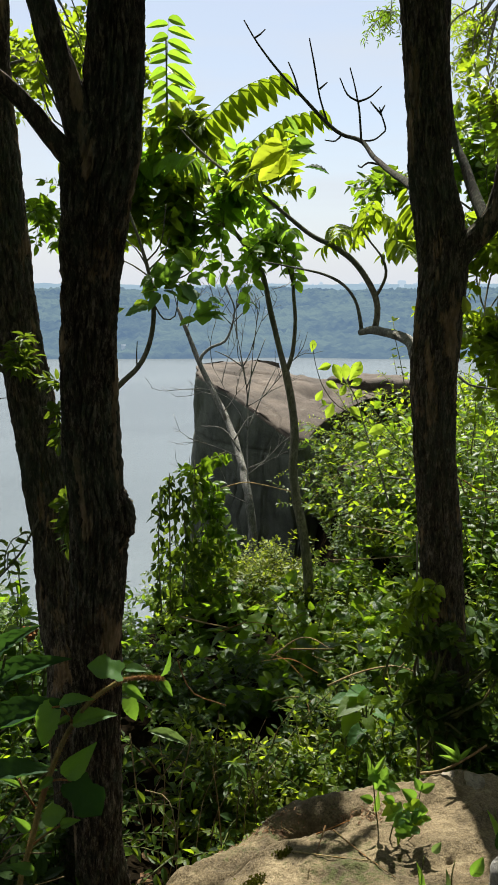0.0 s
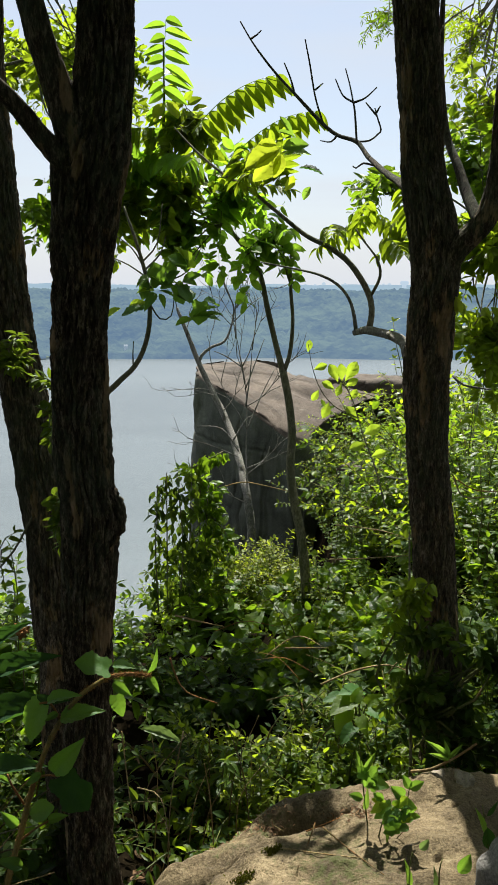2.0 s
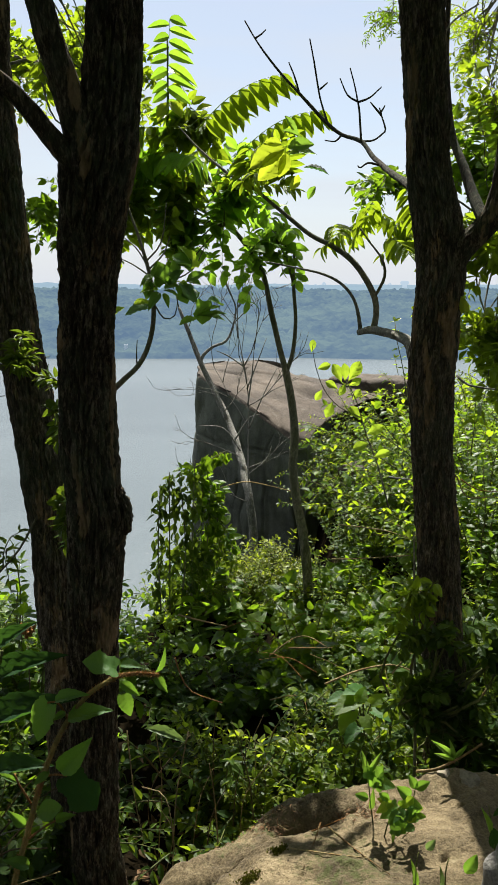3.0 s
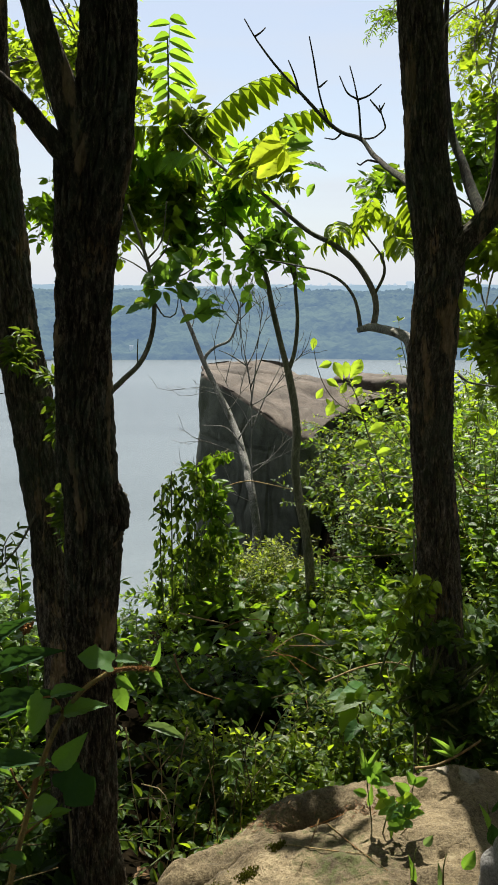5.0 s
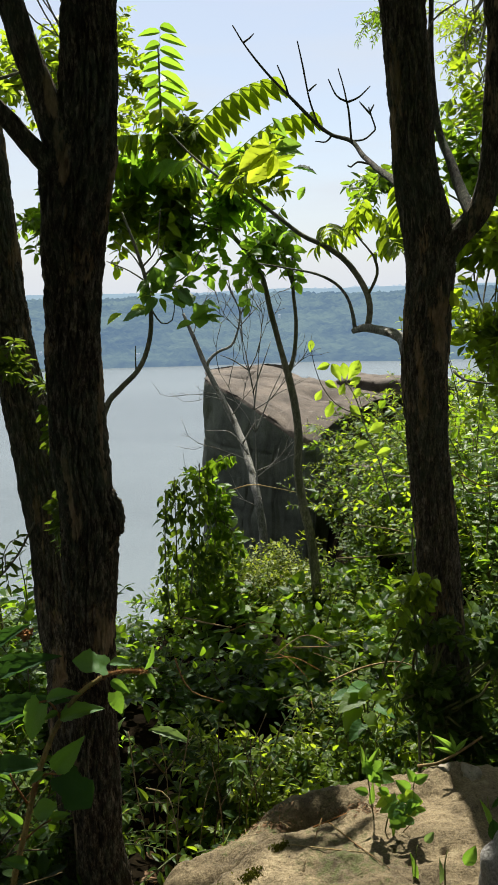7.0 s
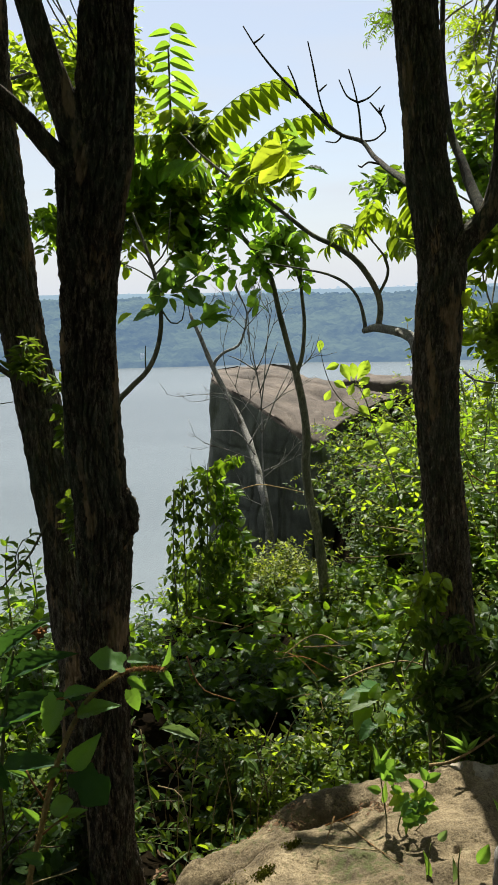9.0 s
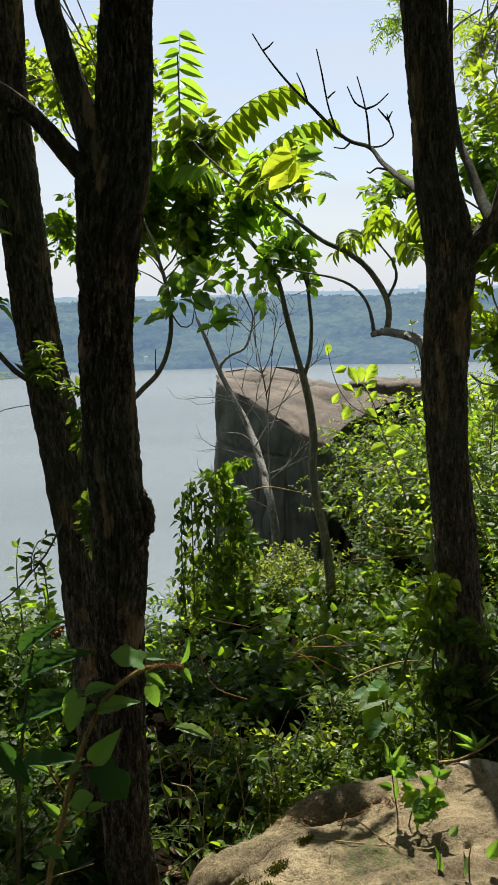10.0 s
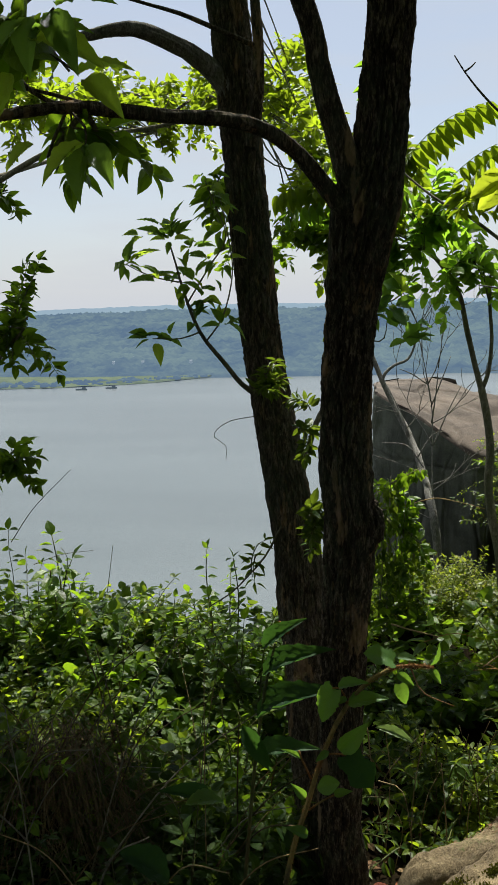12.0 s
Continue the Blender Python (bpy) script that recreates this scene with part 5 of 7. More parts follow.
unseen_crown(tree_a, (-0.6, 2.8, 5.6), (1.7, 1.5, 1.0), 110, 0.13, LEAF_GREEN)
unseen_crown(tree_c, (-1.6, 4.4, 6.0), (1.5, 1.5, 1.0), 80, 0.13, LEAF_GREEN)
unseen_crown(tree_b, (0.9, 4.0, 6.0), (1.8, 1.6, 1.1), 110, 0.13, LEAF_GREEN)

# curved sapling by the trunk, bare sapling against the rock
sap_e = root("sapling", (-0.960, 5.250, 0.769), "thin curved sapling with a few heart-shaped leaves", "tree")
limb(sap_e, "trunk", [(-1.176, 5.300, 0.075), (-1.032, 5.250, 0.769), (-0.891, 5.250, 1.275), (-0.792, 5.250, 1.410), (-0.674, 5.250, 1.522), (-0.604, 5.250, 1.661), (-0.573, 5.250, 1.833), (-0.589, 5.250, 2.054), (-0.646, 5.250, 2.271), (-0.719, 5.250, 2.486)], [0.025, 0.022, 0.02, 0.018, 0.016, 0.015, 0.014, 0.013, 0.010, 0.006], BARK_YOUNG, 9, 0.04)
for twig in ([(-0.602, 5.250, 2.121), (-0.674, 5.250, 2.238), (-0.791, 5.250, 2.331)], [(-0.596, 5.250, 2.071), (-0.694, 5.250, 2.138), (-0.829, 5.250, 2.198)], [(-0.615, 5.250, 2.155), (-0.520, 5.250, 2.271), (-0.485, 5.250, 2.502)], [(-0.602, 5.250, 2.105), (-0.504, 5.250, 2.205), (-0.468, 5.250, 2.305)], [(-0.681, 5.250, 1.515), (-0.683, 5.250, 1.592), (-0.677, 5.250, 1.679)],
             [(-0.583, 5.250, 2.003), (-0.473, 5.250, 2.037), (-0.335, 5.250, 2.105), (-0.258, 5.250, 2.238)], [(-0.578, 5.250, 1.919), (-0.511, 5.250, 1.816), (-0.442, 5.250, 1.833), (-0.423, 5.250, 1.936)]):
    limb(sap_e, "twig", twig, (0.006, 0.003), BARK_YOUNG, 6)
sap_g = root("bare_sapling", (0.004, 10.300, -0.708), "bare grey sapling leaning against the rock", "tree")
limb(sap_g, "trunk", [(0.132, 10.200, -2.076), (0.046, 10.200, -0.898), (-0.010, 10.300, -0.492), (-0.127, 10.800, -0.091), (-0.296, 11.200, 0.289), (-0.489, 11.400, 0.641), (-0.665, 11.500, 1.010), (-0.826, 11.500, 1.425), (-0.942, 11.500, 1.723)], [0.062, 0.055, 0.05, 0.046, 0.042, 0.038, 0.034, 0.028, 0.018], BARK_GREY, 14, 0.05, wobble=0.35)
limb(sap_g, "branch", [(-0.657, 11.500, 0.972), (-0.618, 11.500, 1.086), (-0.488, 11.500, 1.200), (-0.314, 11.500, 1.275), (-0.223, 11.500, 1.462), (-0.184, 11.500, 1.723), (-0.295, 11.500, 1.982), (-0.384, 11.500, 2.202)], (0.025, 0.006), BARK_GREY, 8, 0.06)
bare_trunk = sap_g.children[0]
for twig in ([(-0.200, 11.500, 1.612), (-0.109, 11.500, 1.871), (-0.071, 11.500, 2.275)], [(-0.236, 11.500, 1.871), (-0.310, 11.500, 2.055), (-0.331, 11.500, 2.275)], [(-0.147, 11.500, 1.723), (0.004, 11.500, 1.945)], [(0.004, 10.300, -0.564), (-0.010, 10.400, -0.013), (-0.010, 10.400, 0.692), (-0.099, 10.400, 1.244), (-0.186, 10.400, 1.651)], [(-0.017, 10.400, 0.552), (0.039, 10.400, 0.969), (0.059, 10.400, 1.244)], [(-0.065, 10.400, 1.038), (-0.270, 10.400, 1.175), (-0.407, 10.400, 1.230)],
             [(0.004, 10.400, 0.271), (0.177, 10.400, 0.692), (0.348, 10.400, 1.038)], [(-0.293, 11.100, 0.304), (-0.402, 11.100, 0.603), (-0.583, 11.100, 0.972)], [(-0.024, 10.400, 0.761), (0.107, 10.400, 1.107), (0.209, 10.400, 1.380)], [(-0.103, 10.600, -0.052), (-0.316, 10.600, 0.238), (-0.635, 10.600, 0.274)], [(-0.178, 10.800, 0.057), (0.004, 10.800, 0.350), (0.148, 10.800, 0.387)], [(-0.010, 10.300, -0.206), (0.212, 10.300, -0.100), (0.281, 10.300, 0.077)]):
    limb(sap_g, "twig", twig, (0.011, 0.004), BARK_GREY, 5, 0.08, wobble=0.3).parent = bare_trunk
tr = random.Random(77)


def spray(foot, way, length, depth):
    """A bare twig that zigzags and forks into finer ones."""
    p, d, pts = np.array(foot, float), unit(way), [tuple(foot)]
    for k in range(4):
        d = unit(d + np.array([tr.uniform(-0.32, 0.32) for _ in range(3)]) + (0, 0, 0.05))
        p = p + d * length / 4
        pts.append(tuple(p))
        if depth and tr.random() < 0.62:
            spray(p, d + np.array((tr.uniform(-1, 1), tr.uniform(-0.6, 0.6), tr.uniform(-0.3, 0.8))), length * tr.uniform(0.45, 0.7), depth - 1)
    limb(sap_g, "twig", pts, (0.0035 + 0.0022 * depth, 0.0022), BARK_GREY, 4, 0.09).parent = bare_trunk


for foot, way, length in (((-0.010, 10.400, 0.271), (-0.5, 0, 0.8), 0.9), ((-0.010, 10.400, 0.552), (0.6, 0, 0.8), 0.9), ((-0.030, 10.400, 0.831), (-0.4, 0, 1), 0.8), ((-0.065, 10.400, 1.038), (0.4, 0, 1), 0.8), ((-0.133, 10.400, 1.380), (0.1, 0, 1), 0.9), ((-0.185, 11.500, 1.537), (0.5, 0, 1), 0.7), ((-0.223, 11.500, 1.500), (-0.7, 0, 0.8), 0.6),
                          ((0.004, 10.300, -0.277), (0.9, 0, 0.5), 0.6), ((-0.104, 10.700, -0.145), (-0.9, 0, 0.4), 0.7), ((-0.447, 11.300, 0.577), (-0.8, 0, 0.3), 0.6), ((-0.333, 11.200, 0.364), (0.7, 0, 0.7), 0.6), ((-0.942, 11.500, 1.723), (-0.2, 0, 1), 0.5), ((-0.826, 11.500, 1.425), (0.4, 0, 0.9), 0.5), ((0.059, 10.400, 1.244), (0.3, 0, 1), 0.7), ((-0.024, 10.200, -0.611), (-0.9, 0, 0.5), 0.6)):
    spray(foot, way, length, 2)

# ---------------------------------------------------------------- undergrowth
GROUP = "undergrowth on the bank"
GREEN_L, DARK_L, LIME_L = "green leafy undergrowth shrub on the bank", "dark green leafy undergrowth shrub on the bank", "light green sunlit shrub on the bank"
PLANTS = {
    "broad": [shrub("shrub", GREEN_L, 0.62, 0.42, 13, 0.105, LEAF_GREEN, gap=0.06, ratio=0.6, group=GROUP), shrub("shrub", GREEN_L, 0.55, 0.50, 13, 0.125, LEAF_GREEN, gap=0.072, ratio=0.62, group=GROUP),
              shrub("shrub", DARK_L, 0.60, 0.45, 13, 0.10, LEAF_DARK, gap=0.055, ratio=0.55, group=GROUP), shrub("shrub", GREEN_L, 0.7, 0.40, 12, 0.08, LEAF_GREEN, gap=0.045, group=GROUP),
              shrub("shrub", DARK_L, 0.5, 0.50, 11, 0.13, LEAF_DARK, gap=0.085, ratio=0.7, shape="heart", group=GROUP)],
    "big": [shrub("shrub", "green shrub with large leaves on the bank", 0.6, 0.5, 9, 0.16, LEAF_GREEN, gap=0.11, ratio=0.62, group=GROUP), shrub("shrub", "green shrub with large heart-shaped leaves on the bank", 0.55, 0.5, 8, 0.18, LEAF_GREEN, gap=0.13, ratio=0.8, shape="heart", pairs=False, group=GROUP)],
    "shade": [shrub("shrub", "dark green shrub with deep shade in its leaf colour", 0.6, 0.48, 12, 0.12, LEAF_SHADE, gap=0.07, ratio=0.6, group=GROUP), shrub("shrub", "dark green shrub with deep shade in its leaf colour", 0.55, 0.45, 10, 0.15, LEAF_SHADE, gap=0.10, ratio=0.62, group=GROUP), shrub("shrub", "dark green shrub with deep shade in its leaf colour", 0.5, 0.45, 13, 0.08, LEAF_SHADE, gap=0.05, ratio=0.55, group=GROUP)],
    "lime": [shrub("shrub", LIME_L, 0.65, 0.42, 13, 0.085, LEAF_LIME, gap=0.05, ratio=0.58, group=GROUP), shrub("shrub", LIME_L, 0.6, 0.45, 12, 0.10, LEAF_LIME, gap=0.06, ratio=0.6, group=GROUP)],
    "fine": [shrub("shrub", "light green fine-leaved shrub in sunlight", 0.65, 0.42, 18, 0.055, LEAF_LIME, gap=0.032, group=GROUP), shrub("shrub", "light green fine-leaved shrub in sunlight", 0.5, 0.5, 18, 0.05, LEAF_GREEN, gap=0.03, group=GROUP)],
    "fresh": [shrub("weed", "low weed with sunlight put into its yellow-green leaf colour", 0.40, 0.36, 16, 0.055, LEAF_SUNLIT, gap=0.04, ratio=0.6, group=GROUP, category="weed"), shrub("weed", "low weed with small green leaves in dappled sun", 0.42, 0.34, 15, 0.06, LEAF_LIME, gap=0.045, ratio=0.62, group=GROUP, category="weed"), shrub("weed", "low sunlit weed with heart-shaped yellow-green leaves", 0.42, 0.30, 12, 0.065, LEAF_SUNLIT, gap=0.05, ratio=0.5, shape="heart", group=GROUP, category="weed")],
    "tall": [shrub("shrub", GREEN_L, 1.1, 0.75, 20, 0.105, LEAF_GREEN, gap=0.08, ratio=0.58, group=GROUP), shrub("shrub", GREEN_L, 1.0, 0.8, 18, 0.13, LEAF_GREEN, gap=0.10, ratio=0.6, group=GROUP), shrub("shrub", LIME_L, 1.05, 0.75, 20, 0.09, LEAF_LIME, gap=0.075, ratio=0.55, group=GROUP)],
    "narrow": [shrub("shrub", "upright green shrub before the rock", 1.0, 0.30, 18, 0.08, LEAF_GREEN, gap=0.055, ratio=0.55, droop=0.5, bare=0.0, group=GROUP), shrub("shrub", "upright green shrub before the rock", 0.95, 0.34, 16, 0.09, LEAF_DARK, gap=0.06, ratio=0.6, droop=0.5, bare=0.0, group=GROUP)],
    "dusky": [shrub("shrub", "dense dark green shrub beside the rock", 1.0, 0.34, 22, 0.085, LEAF_DARK, gap=0.055, ratio=0.6, droop=0.8, bare=0.25, group=GROUP)],
    "large": [shrub("shrub", "light green shrub with large glossy leaves", 0.6, 0.5, 9, 0.17, LEAF_LIME, gap=0.11, ratio=0.62, group=GROUP), shrub("shrub", "light green shrub with large heart-shaped leaves", 0.55, 0.5, 8, 0.16, LEAF_LIME, gap=0.12, ratio=0.78, shape="heart", pairs=False, group=GROUP)],
    "sunny": [shrub("shrub", "yellow-green small-leaved shrub in full sun", 0.6, 0.42, 20, 0.06, LEAF_SUNLIT, gap=0.036, ratio=0.55, group=GROUP), shrub("shrub", "yellow-green small-leaved shrub in full sun", 0.55, 0.45, 16, 0.085, LEAF_SUNLIT, gap=0.055, ratio=0.6, group=GROUP)],
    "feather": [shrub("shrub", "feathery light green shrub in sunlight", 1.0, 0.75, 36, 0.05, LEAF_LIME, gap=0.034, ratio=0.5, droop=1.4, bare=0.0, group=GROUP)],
    "low": [shrub("ground_vine", "low creeping vine with small green leaves", 0.26, 0.45, 13, 0.065, LEAF_GREEN, gap=0.045, ratio=0.65, group=GROUP, category="vine"), shrub("ground_vine", "low creeping vine with small light leaves", 0.30, 0.42, 13, 0.06, LEAF_LIME, gap=0.045, ratio=0.65, group=GROUP, category="vine")],
    "dim": [shrub("shrub", "small-leaved shrub with deep shade in its leaf colour", 0.55, 0.5, 17, 0.065, LEAF_SHADE, gap=0.042, ratio=0.5, group=GROUP), shrub("shrub", "small-leaved shrub with deep shade in its leaf colour", 0.6, 0.45, 15, 0.08, LEAF_DARK, gap=0.06, ratio=0.42, shape="lance", group=GROUP)],
    "weed": [shrub("tall_weed", "tall dark weed with drooping narrow leaves", 0.95, 0.22, 8, 0.11, LEAF_DARK, shape="lance", ratio=0.3, gap=0.06, droop=0.3, group=GROUP, category="weed"),
             shrub("tall_weed", "upright weed with narrow green leaves", 0.8, 0.25, 8, 0.10, LEAF_GREEN, shape="lance", ratio=0.32, gap=0.06, droop=0.4, group=GROUP, category="weed")],
}
used = set()


TALL = {"tall": 1.1, "narrow": 1.05, "feather": 1.0, "weed": 0.95, "low": 0.3, "fresh": 0.45}
WIDE = {"tall": 0.75, "narrow": 0.3, "feather": 0.7, "weed": 0.22}


def below_sightline(kind, x, y, size):
    """The size at which a plant stays under the camera's sightline to the rock's face."""
    if y < 5.2:
        return size
    half, foot = WIDE.get(kind, 0.4) * size, land(x, y)
    a, b = (x - half - 0.1) / (y + 0.1), (x + half - 0.1) / (y + 0.1)
    if b < -0.07 or a > 0.105:
        return size
    top = 2.0 - (0.262 if a < 0.07 else 0.232) * (y + 0.1)
    return min(size, (top - foot) / TALL.get(kind, 0.65))


def plant(kind, x, y, size=1.0, lift=0.0, r=rnd, free=False):
    proto = r.choice(PLANTS[kind])
    size = size if free else below_sightline(kind, x, y, size)
    if size < 0.28:
        return None
    m = pose(x, y, land(x, y) + lift, r.uniform(-8, 8), r.uniform(-8, 8), r.uniform(0, 360)) @ Matrix.Scale(size, 4)
    if proto.name not in used:
        used.add(proto.name)
        proto.matrix_basis = m
        return proto
    return copy_thing(proto, m @ Matrix.Scale(1 / proto.scale[0], 4))


def on_boulder(x, y):
    return -0.40 < x < 2.2 and 1.3 < y < 3.12 and not (x < 0.05 and y > 2.82)


pr = random.Random(21)
spots = []


def scatter(count, x0, x1, y0, y1, kinds, size, apart, hollow=-9):
    made = 0
    for _ in range(count * 12):
        if made >= count:
            break
        x, y = pr.uniform(x0, x1), pr.uniform(y0, y1)
        if on_boulder(x, y) or any((x - a) ** 2 + (y - b) ** 2 < apart ** 2 for a, b in spots):
            continue
        if noise.noise((x * 1.0, y * 1.0, 3)) < hollow or (y < 3.5 and -0.85 < x < -0.45):
            continue
        if (-0.78 < x < 0.0 and 2.85 < y < 3.62) or (-0.78 < x < -0.15 and 3.5 < y < 3.85):
            continue
        if -2.25 < x < -1.45 and 2.55 < y < 3.5 and pr.random() < 0.6:
            continue
        if "shade" in kinds and -0.9 < x < 0.6 and 4.15 < y < 4.95:
            continue
        if y > 6.6 and x < -0.7 + 0.06 * (y - 7):
            continue
        if y > 11.6 and x < 3.0:
            continue
        spots.append((x, y))
        plant(pr.choice(kinds), x, y, pr.uniform(*size), r=pr)
        made += 1


scatter(4, -0.5, 0.1, 3.1, 3.4, ["weed", "dim"], (0.35, 0.5), 0.13)
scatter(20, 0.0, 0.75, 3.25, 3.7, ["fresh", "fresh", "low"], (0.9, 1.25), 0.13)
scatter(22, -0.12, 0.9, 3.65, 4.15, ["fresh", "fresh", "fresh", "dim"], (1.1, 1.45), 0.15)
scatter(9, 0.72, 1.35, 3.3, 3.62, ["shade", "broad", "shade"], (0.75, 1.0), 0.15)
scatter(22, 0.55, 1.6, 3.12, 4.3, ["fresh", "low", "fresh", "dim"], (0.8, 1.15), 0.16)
scatter(12, 0.45, 1.5, 4.5, 6.4, ["large", "big", "lime"], (0.8, 1.05), 0.24)
scatter(24, -0.9, 2.6, 4.2, 5.6, ["big", "broad", "shade", "broad", "weed"], (0.6, 1.0), 0.25, -0.12)
scatter(32, -0.8, 3.2, 5.5, 7.3, ["big", "broad", "shade", "broad", "lime", "big"], (0.6, 1.0), 0.27, -0.12)
scatter(14, -0.5, 0.9, 7.3, 11.0, ["dim", "fine"], (0.5, 0.8), 0.3)
scatter(20, 1.3, 3.6, 7.2, 8.7, ["lime", "broad", "sunny", "tall"], (0.65, 0.9), 0.28)
scatter(26, 1.75, 3.8, 8.6, 11.6, ["tall", "tall", "tall", "feather"], (0.85, 1.2), 0.34, -0.25)
scatter(26, 1.2, 3.5, 4.0, 7.0, ["lime", "broad", "big", "lime"], (0.8, 1.15), 0.27)
scatter(36, -3.4, -0.7, 3.8, 6.5, ["broad", "big", "broad", "shade", "big"], (0.7, 1.05), 0.25)
scatter(18, -3.6, -1.7, 4.0, 5.6, ["broad", "lime", "sunny"], (0.75, 1.0), 0.28)
# Darkened leaf colours stand in for the deep shade low on the left.
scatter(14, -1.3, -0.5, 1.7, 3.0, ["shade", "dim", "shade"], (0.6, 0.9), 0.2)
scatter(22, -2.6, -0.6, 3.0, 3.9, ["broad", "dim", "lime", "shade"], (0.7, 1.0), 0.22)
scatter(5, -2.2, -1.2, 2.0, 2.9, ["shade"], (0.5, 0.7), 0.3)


def draped_weed(foot, top, width, count, size, material, seed):
    """A dead stalk hung with a vine: leaves that point down all along a narrow column."""
    r, ob, leaves = random.Random(seed), root("tall_weed", foot, "vine-draped dead weed with dark hanging leaves", "weed", GROUP), Leaves()
    a, b, o = np.array(foot), np.array(top), np.array(foot)
    bend = (a + b) / 2 + np.array((r.uniform(-0.05, 0.05), r.uniform(-0.05, 0.05), 0))
    line = spline([tuple(a - o), tuple(bend - o), tuple(b - o)], 0.02)
    part("stalk", mesh_of("stalk", *tube([tuple(a - o), tuple(bend - o), tuple(b - o)], (0.008, 0.004), 6, 0.06), BARK_YOUNG), ob)
    for _ in range(count):
        u = r.uniform(0.1, 1.0)
        p = line[int(u * (len(line) - 1))] + np.array((r.gauss(0, 1), r.gauss(0, 1), r.gauss(0, 0.3))) * width * (1.2 - 0.6 * u)
        way = (r.uniform(-0.7, 0.7), r.uniform(-0.7, 0.5), r.uniform(-1.2, -0.2))
        k = size * r.uniform(0.6, 1.2)
        leaves.add(p, way, (r.uniform(-1, 1), r.uniform(-1, 0.3), 0.3), k, k * r.uniform(0.4, 0.6))
    part("leaves", leaves.mesh("leaves", material), ob, kind="stuff")


for k, (foot, top, width, count, material) in enumerate((((-0.694, 6.500, -0.575), (-0.684, 6.500, 0.475), 0.035, 90, LEAF_SHADE), ((-0.631, 6.600, -0.615), (-0.621, 6.600, 0.552), 0.045, 110, LEAF_DARK), ((-0.547, 6.700, -0.655), (-0.549, 6.700, 0.512), 0.05, 110, LEAF_SHADE), ((-0.476, 6.900, -0.734), (-0.437, 6.900, 0.596), 0.055, 130, LEAF_DARK), ((-0.381, 7.100, -0.813), (-0.323, 7.100, 0.209), 0.05, 130, LEAF_GREEN),
                                                         ((-0.441, 6.950, 0.514), (-0.183, 7.000, 0.648), 0.05, 70, LEAF_GREEN), ((-0.249, 7.300, -0.892), (-0.219, 7.300, -0.073), 0.08, 170, LEAF_DARK))):
    draped_weed(foot, top, width, count, 0.085, material, 60 + k)
for x, y, s in ((0.057, 7.400, -0.260), (0.215, 7.600, -0.430), (-0.093, 7.200, -0.354), (0.169, 7.900, -0.413), (0.359, 7.300, -0.439), (0.228, 8.100, -0.474), (0.446, 8.000, -0.443)):
    plant("sunny", x, y, 0.9, r=pr)
for x, y, s in ((-0.477, 7.400, -0.207), (-0.370, 7.800, -0.382), (-0.217, 7.200, -0.250), (-0.490, 8.000, -0.443)):
    plant("dim", x, y, 0.85, r=pr)
for x, y, s in ((0.971, 7.900, 0.200), (1.172, 8.200, 0.188), (1.349, 8.300, 0.395), (1.310, 8.800, 0.298), (1.436, 8.200, 0.639), (1.479, 7.800, 0.493)):
    plant("narrow", x, y, 0.95, r=pr)
for x, y, s in ((1.399, 9.800, -0.234), (1.547, 9.900, -0.257), (1.631, 9.600, -0.189)):
    plant("tall", x, y, 0.9, r=pr)
scatter(26, 2.5, 5.5, 9.0, 17.5, ["tall", "tall", "feather"], (1.3, 2.0), 0.5)
for x, y, s in ((1.564, 9.200, -0.097), (1.757, 9.400, -0.143), (1.532, 9.800, -0.234), (2.177, 8.000, 0.177), (2.224, 7.600, 0.269), (2.324, 9.000, -0.051), (2.455, 8.600, 0.040)):
    plant("tall", x, y, 1.2, r=pr)
for x, y, s in ((1.488, 5.400, 0.582), (1.483, 5.000, 0.687), (1.712, 6.000, 0.424), (1.767, 6.600, 0.266)):
    plant("broad", x, y, 1.4, r=pr)
# shrubs sized to tops that fit the camera's view: they hide the foot of the rock and edge the bank
for kind, top in (("narrow", (1.079, 9.300, 0.360)), ("narrow", (1.181, 9.500, 0.518)), ("narrow", (1.235, 9.600, 0.632)), ("narrow", (1.380, 9.600, 0.716)), ("narrow", (1.454, 9.000, 0.505)), ("tall", (1.658, 9.500, 0.518)), ("tall", (1.781, 9.500, 0.615)), ("feather", (1.489, 9.600, 0.716)), ("feather", (1.631, 9.400, 0.850)), ("feather", (1.848, 9.400, 0.882)), ("tall", (1.445, 8.600, 0.660)), ("feather", (1.548, 8.200, 0.583)), ("feather", (1.950, 9.000, 0.930)),
                  ("tall", (2.032, 8.000, 0.997)), ("tall", (2.132, 7.600, 1.099)), ("tall", (1.700, 7.000, 0.840)), ("tall", (1.803, 6.500, 0.835)), ("tall", (-2.724, 4.400, 0.589)), ("broad", (-2.649, 4.600, 0.550)), ("broad", (-2.482, 4.600, 0.461)), ("broad", (-2.399, 4.800, 0.285)), ("lime", (-2.280, 5.000, 0.142)), ("lime", (-2.105, 5.200, 0.038)), ("broad", (-1.857, 5.200, 0.047)),
                  ("broad", (-1.487, 5.000, 0.151)), ("broad", (-1.30, 4.700, 0.12))):
    x, y, z = top
    plant(kind, x, y, min(1.6, max(0.5, (z - land(x, y)) / (1.0 if kind in ("tall", "feather", "narrow") else 0.55))), r=pr)

